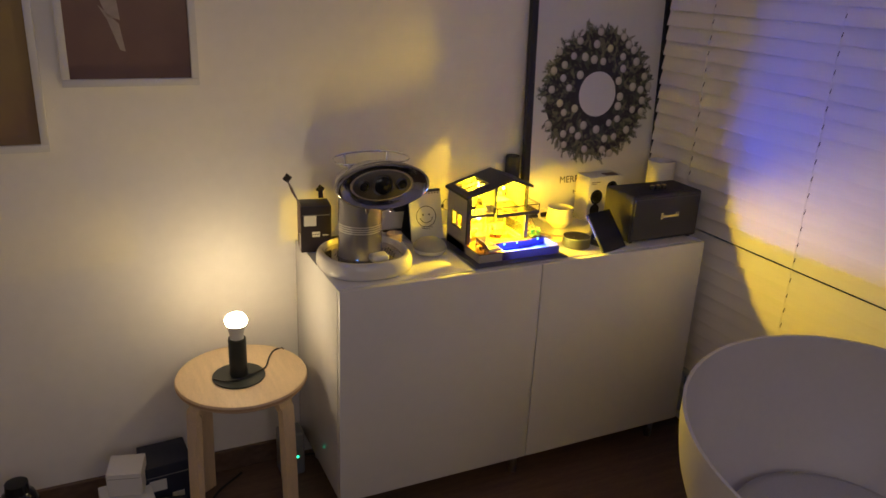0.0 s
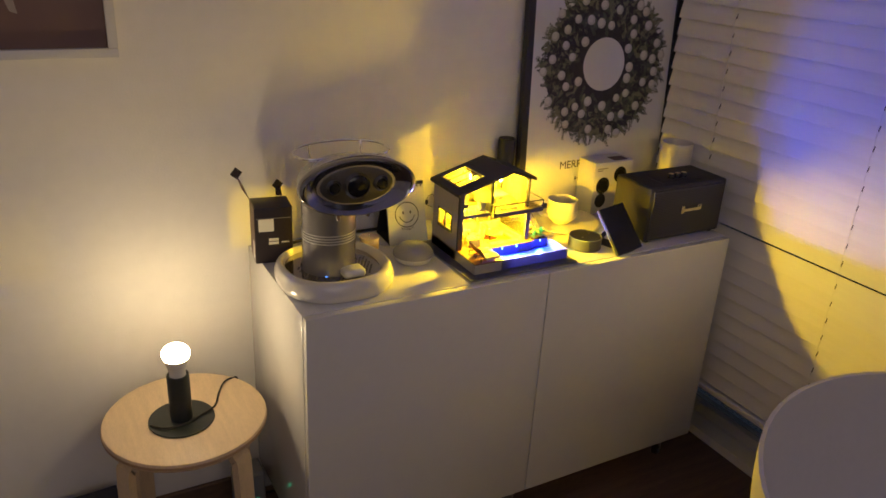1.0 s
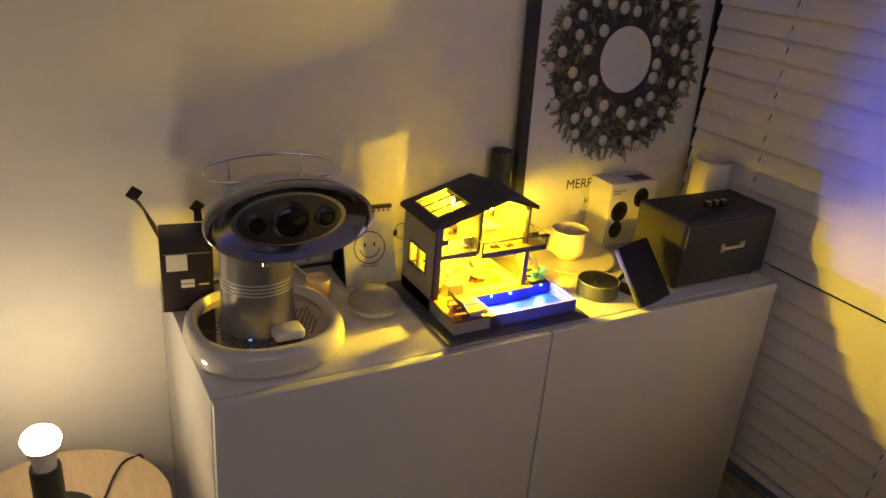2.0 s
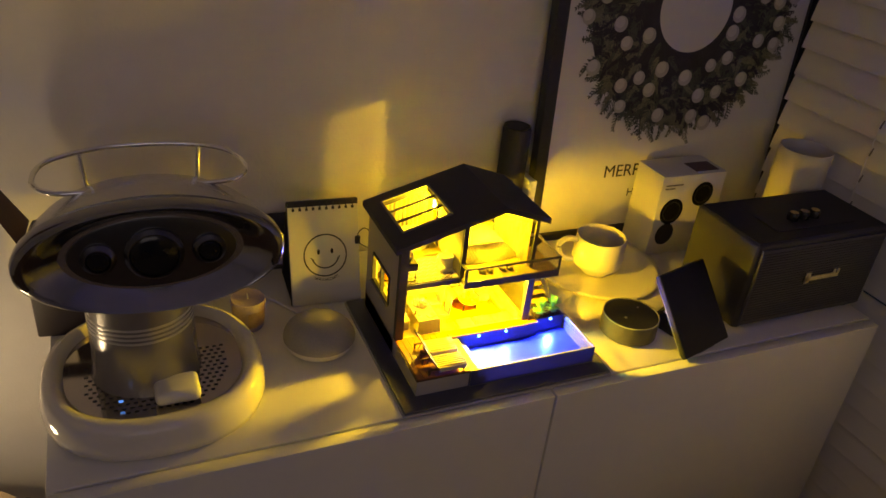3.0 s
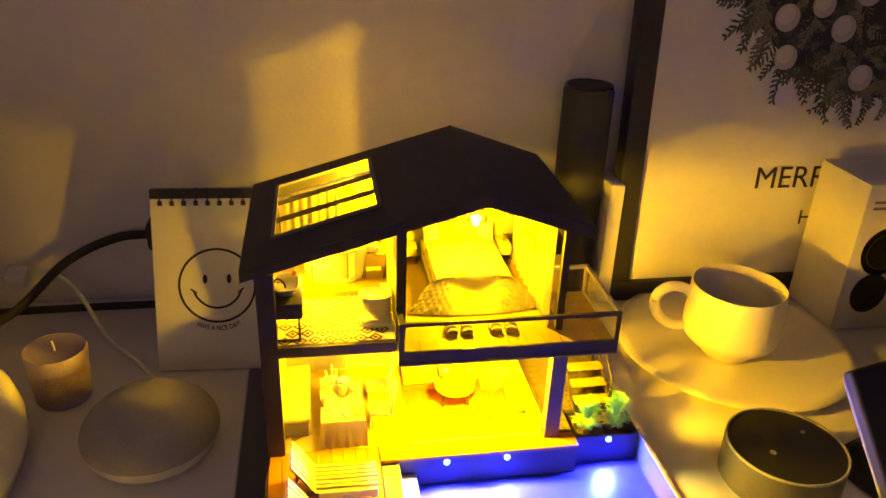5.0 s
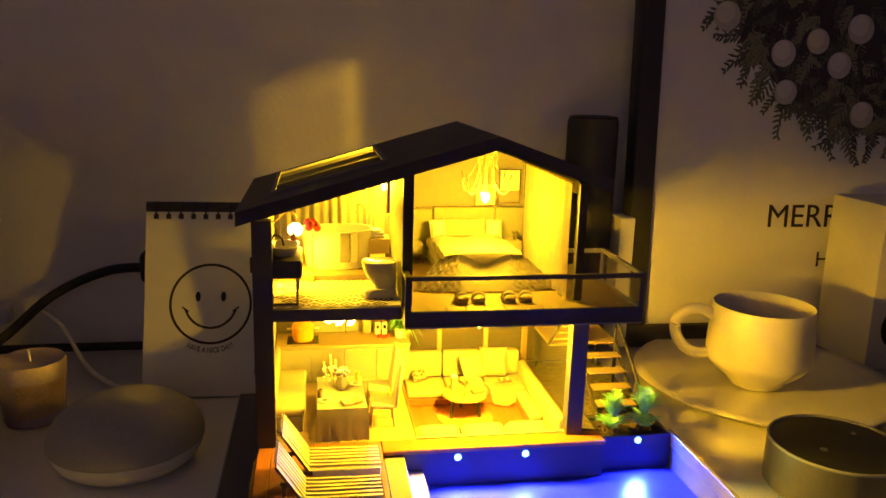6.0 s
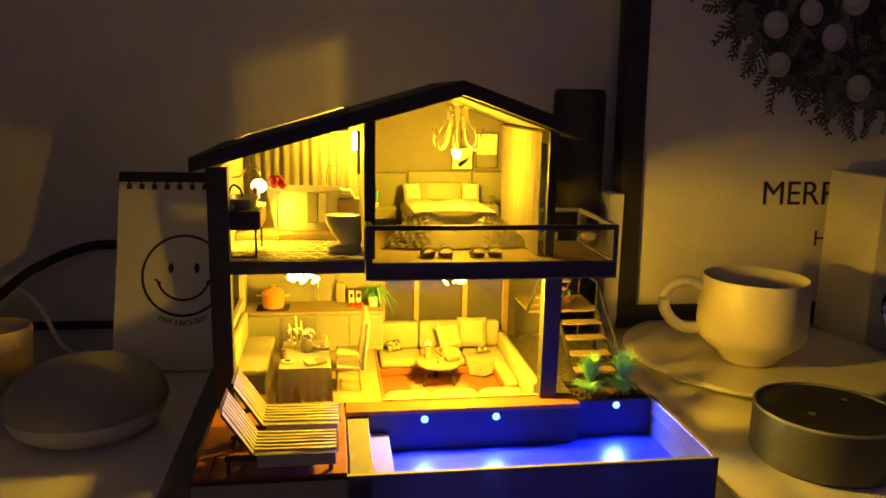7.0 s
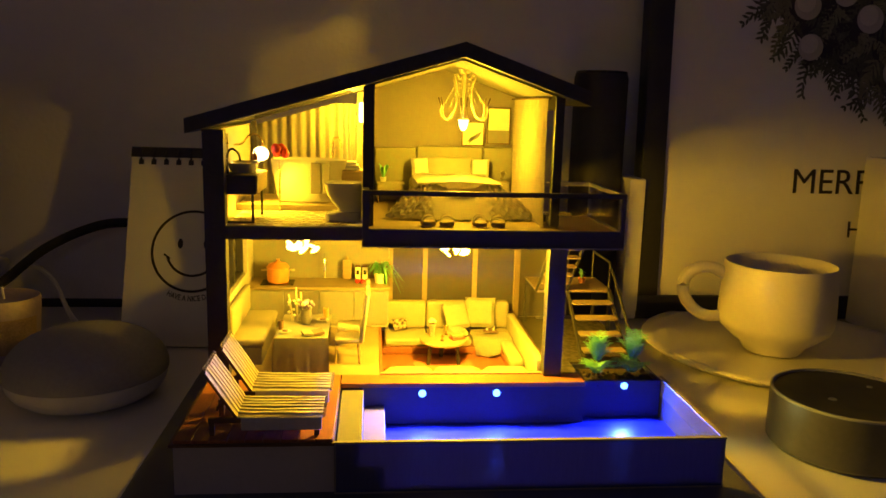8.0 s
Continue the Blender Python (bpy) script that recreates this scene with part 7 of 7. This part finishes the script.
    z = P + 0.0173
    th = mini("flower_vase", 0.5475, -0.2260, z, "ribbed brown vase with white blooms on the coffee table", "vase")
    part("vase", lathe(B(), [(0, 0.0002), (0.0020, 0.0002), (0.0021, 0.0085), (0.0017, 0.0085), (0, 0.007)], 0.5475, -0.2260, z, 16), CANDLE_LABEL, th)
    bl = B()
    for k in range(6):
        ball(bl, 0.5475 + 0.0014 * math.cos(k), -0.2260 + 0.0014 * math.sin(k), z + 0.0100 + 0.0005 * (k % 3), 0.0012, u=8, v=6)
    part("blooms", bl, PAPER, th)
    th = mini("goblet", 0.5570, -0.2225, z, "small brass goblet on the coffee table", "goblet")
    part("bowl", lathe(B(), [(0, 0.0002), (0.0013, 0.0002), (0.0004, 0.0008), (0.0004, 0.0026), (0.0014, 0.0036), (0.0016, 0.0062), (0.0013, 0.0062), (0, 0.0038)], 0.5570, -0.2225, z, 16), BRASS, th)
    th = mini("ornament", 0.5530, -0.2370, z, "tiny brass ornament on the coffee table", "ornament")
    part("body", lathe(B(), [(0, 0.0002), (0.0012, 0.0002), (0.0006, 0.002), (0.0011, 0.0034), (0, 0.0048)], 0.5530, -0.2370, z, 14), BRASS, th)
    for k, (m2, rz) in enumerate(((BOOK_RED, 24), (PALE_WOOD, 10))):
        b = thing("book", local=True, label="red book on the coffee table" if k == 0 else "pale book on top of a red book", category="book", m=pose(0.5633, -0.2320, z + 0.0002 + 0.0017 * k, 0, 0, rz))
        part("cover", bx(B(), -0.0045, 0.0045, -0.0030, 0.0030, 0, 0.0016, 0.0002, 1), m2, b)


lounge()


def sun_lounger(x, y, label):
    th = thing("sun_lounger", local=True, label=label, category="sun lounger", group="sun loungers", m=pose(x, y, G + 0.0010))
    fr = []
    for yy in (-0.0115, 0.0115):
        part("side_rail", bx(B(), -0.018, 0.0330, yy - 0.0009, yy + 0.0009, 0.0062, 0.0085), DARK_WOOD, th)
        part("leg", bx(B(), 0.0300, 0.0322, yy - 0.0009, yy + 0.0009, 0.0, 0.0062), DARK_WOOD, th)
        part("leg", bx(B(), -0.0175, -0.0153, yy - 0.0009, yy + 0.0009, 0.0, 0.0062), DARK_WOOD, th)
    sl = bx(B(), -0.0060, 0.0325, -0.0105, 0.0105, 0.0070, 0.0084)
    part("seat_board", sl, DARK_WOOD, th)
    bm = pose(-0.0050, 0, 0.0086, 0, 57, 0)
    part("towel_side", bx(B(), -0.0030, 0.0335, -0.0141, -0.0131, 0.0032, 0.0096, 0.0004, 1), MINI_FABRIC, th, "pale towel edge hanging over the side")
    part("back_board", bx(B(), -0.0250, 0.0, -0.0120, 0.0120, -0.0010, 0.0002, m=bm), DARK_WOOD, th)
    part("prop", tube(B(), [(-0.0120, 0.0, 0.0175), (-0.0165, 0.0, 0.0075)], 0.0007, 6), DARK_WOOD, th)
    # towel: back part and seat part, with a fringed edge
    t = B()
    n, rows = 14, []
    line = [bm @ Vector((-0.0265, 0, 0.0012)), bm @ Vector((-0.0130, 0, 0.0014)), bm @ Vector((-0.0012, 0, 0.0012)), Vector((0.0010, 0, 0.0098)), Vector((0.0120, 0, 0.0098)), Vector((0.0240, 0, 0.0098)), Vector((0.0338, 0, 0.0096))]
    rnd = random.Random(3)
    for p in line:
        rows.append([t.verts.new((p.x, -0.0128 + 0.0256 * k / n, p.z + rnd.uniform(0, 0.0005) - (0.0016 if k in (0, n) else 0))) for k in range(n + 1)])
    for a, b in zip(rows, rows[1:]):
        for k in range(n):
            t.faces.new((a[k], a[k + 1], b[k + 1], b[k]))
    bmesh.ops.solidify(t, geom=t.faces, thickness=0.0026)
    part("towel", t, STRIPES, th, "striped cream and black towel")
    fg = B()
    for p, d in ((line[0], bm.to_3x3() @ Vector((-0.0018, 0, -0.0004))), (line[-1], Vector((0.0012, 0, -0.0008)))):
        fg = B()
        for k in range(26):
            y0 = -0.0126 + 0.0252 * k / 25
            tube(fg, [(p.x, y0, p.z), (p.x + d.x, y0 + rnd.uniform(-0.0004, 0.0004), p.z + d.z)], 0.00016, 4)
        part("fringe", fg, FABRIC, th, "cream thread fringe")
    return th


sun_lounger(0.4515, -0.3620, "dark wooden sun lounger with striped towel by the pool edge")
sun_lounger(0.4530, -0.3290, "dark wooden sun lounger with striped towel near the house")


def fern(x, y, z, h, seed, label):
    th = mini("fern", x, y, z, label, "plant", "ferns in the planter")
    rnd, bm = random.Random(seed), B()
    for k in range(57):
        a = 2 * math.pi * k / 57 * 7 + rnd.uniform(-0.15, 0.15)
        low = k % 3 == 0
        L, rise = h * rnd.uniform(0.75, 1.05), rnd.uniform(0.35, 0.7) if low else rnd.uniform(0.7, 1.45)
        foot = (0.12 if low else 0.38) * h
        c, s = math.cos(a), math.sin(a)
        side = Vector((-s, c, 0))
        prev = None
        for q in range(14):
            t = q / 13
            out = L * t * 0.33 / max(0.75, rise)
            p = Vector((x + c * out, y + s * out * 0.9, z + foot + L * rise * (1.05 * t - 0.62 * t * t)))
            if prev is not None:
                d = p - prev
                w = 0.125 * h * math.sin(math.pi * min(1, 0.18 + t * 0.82))
                for sg in (-1, 1):
                    tip = prev + d * 1.2 + side * sg * w + Vector((0, 0, -0.12 * w))
                    bm.faces.new([bm.verts.new(v) for v in (prev, prev + d * 0.55 + side * sg * w * 0.25, tip, prev + d * 0.15 + side * sg * w * 0.45)])
                bm.faces.new([bm.verts.new(v) for v in (prev - side * 0.0002, prev + side * 0.0002, p + side * 0.0002, p - side * 0.0002)])
            prev = p
    part("fronds", bm, LEAF, th, "toothed green fronds")
    sc, rnd = B(), random.Random(seed + 9)
    for k in range(26):
        ball(sc, x + rnd.uniform(-0.010, 0.010), y + rnd.uniform(-0.009, 0.009), z + rnd.uniform(-0.001, 0.002), rnd.uniform(0.0008, 0.0018), u=6, v=4)
    part("moss", sc, SOIL, th, "dark moss at its foot")


fern(0.6410, -0.2870, 0.7692, 0.0290, 1, "bushy green miniature fern in the planter")
fern(0.6625, -0.2865, 0.7692, 0.0310, 2, "taller bushy green miniature fern in the planter")
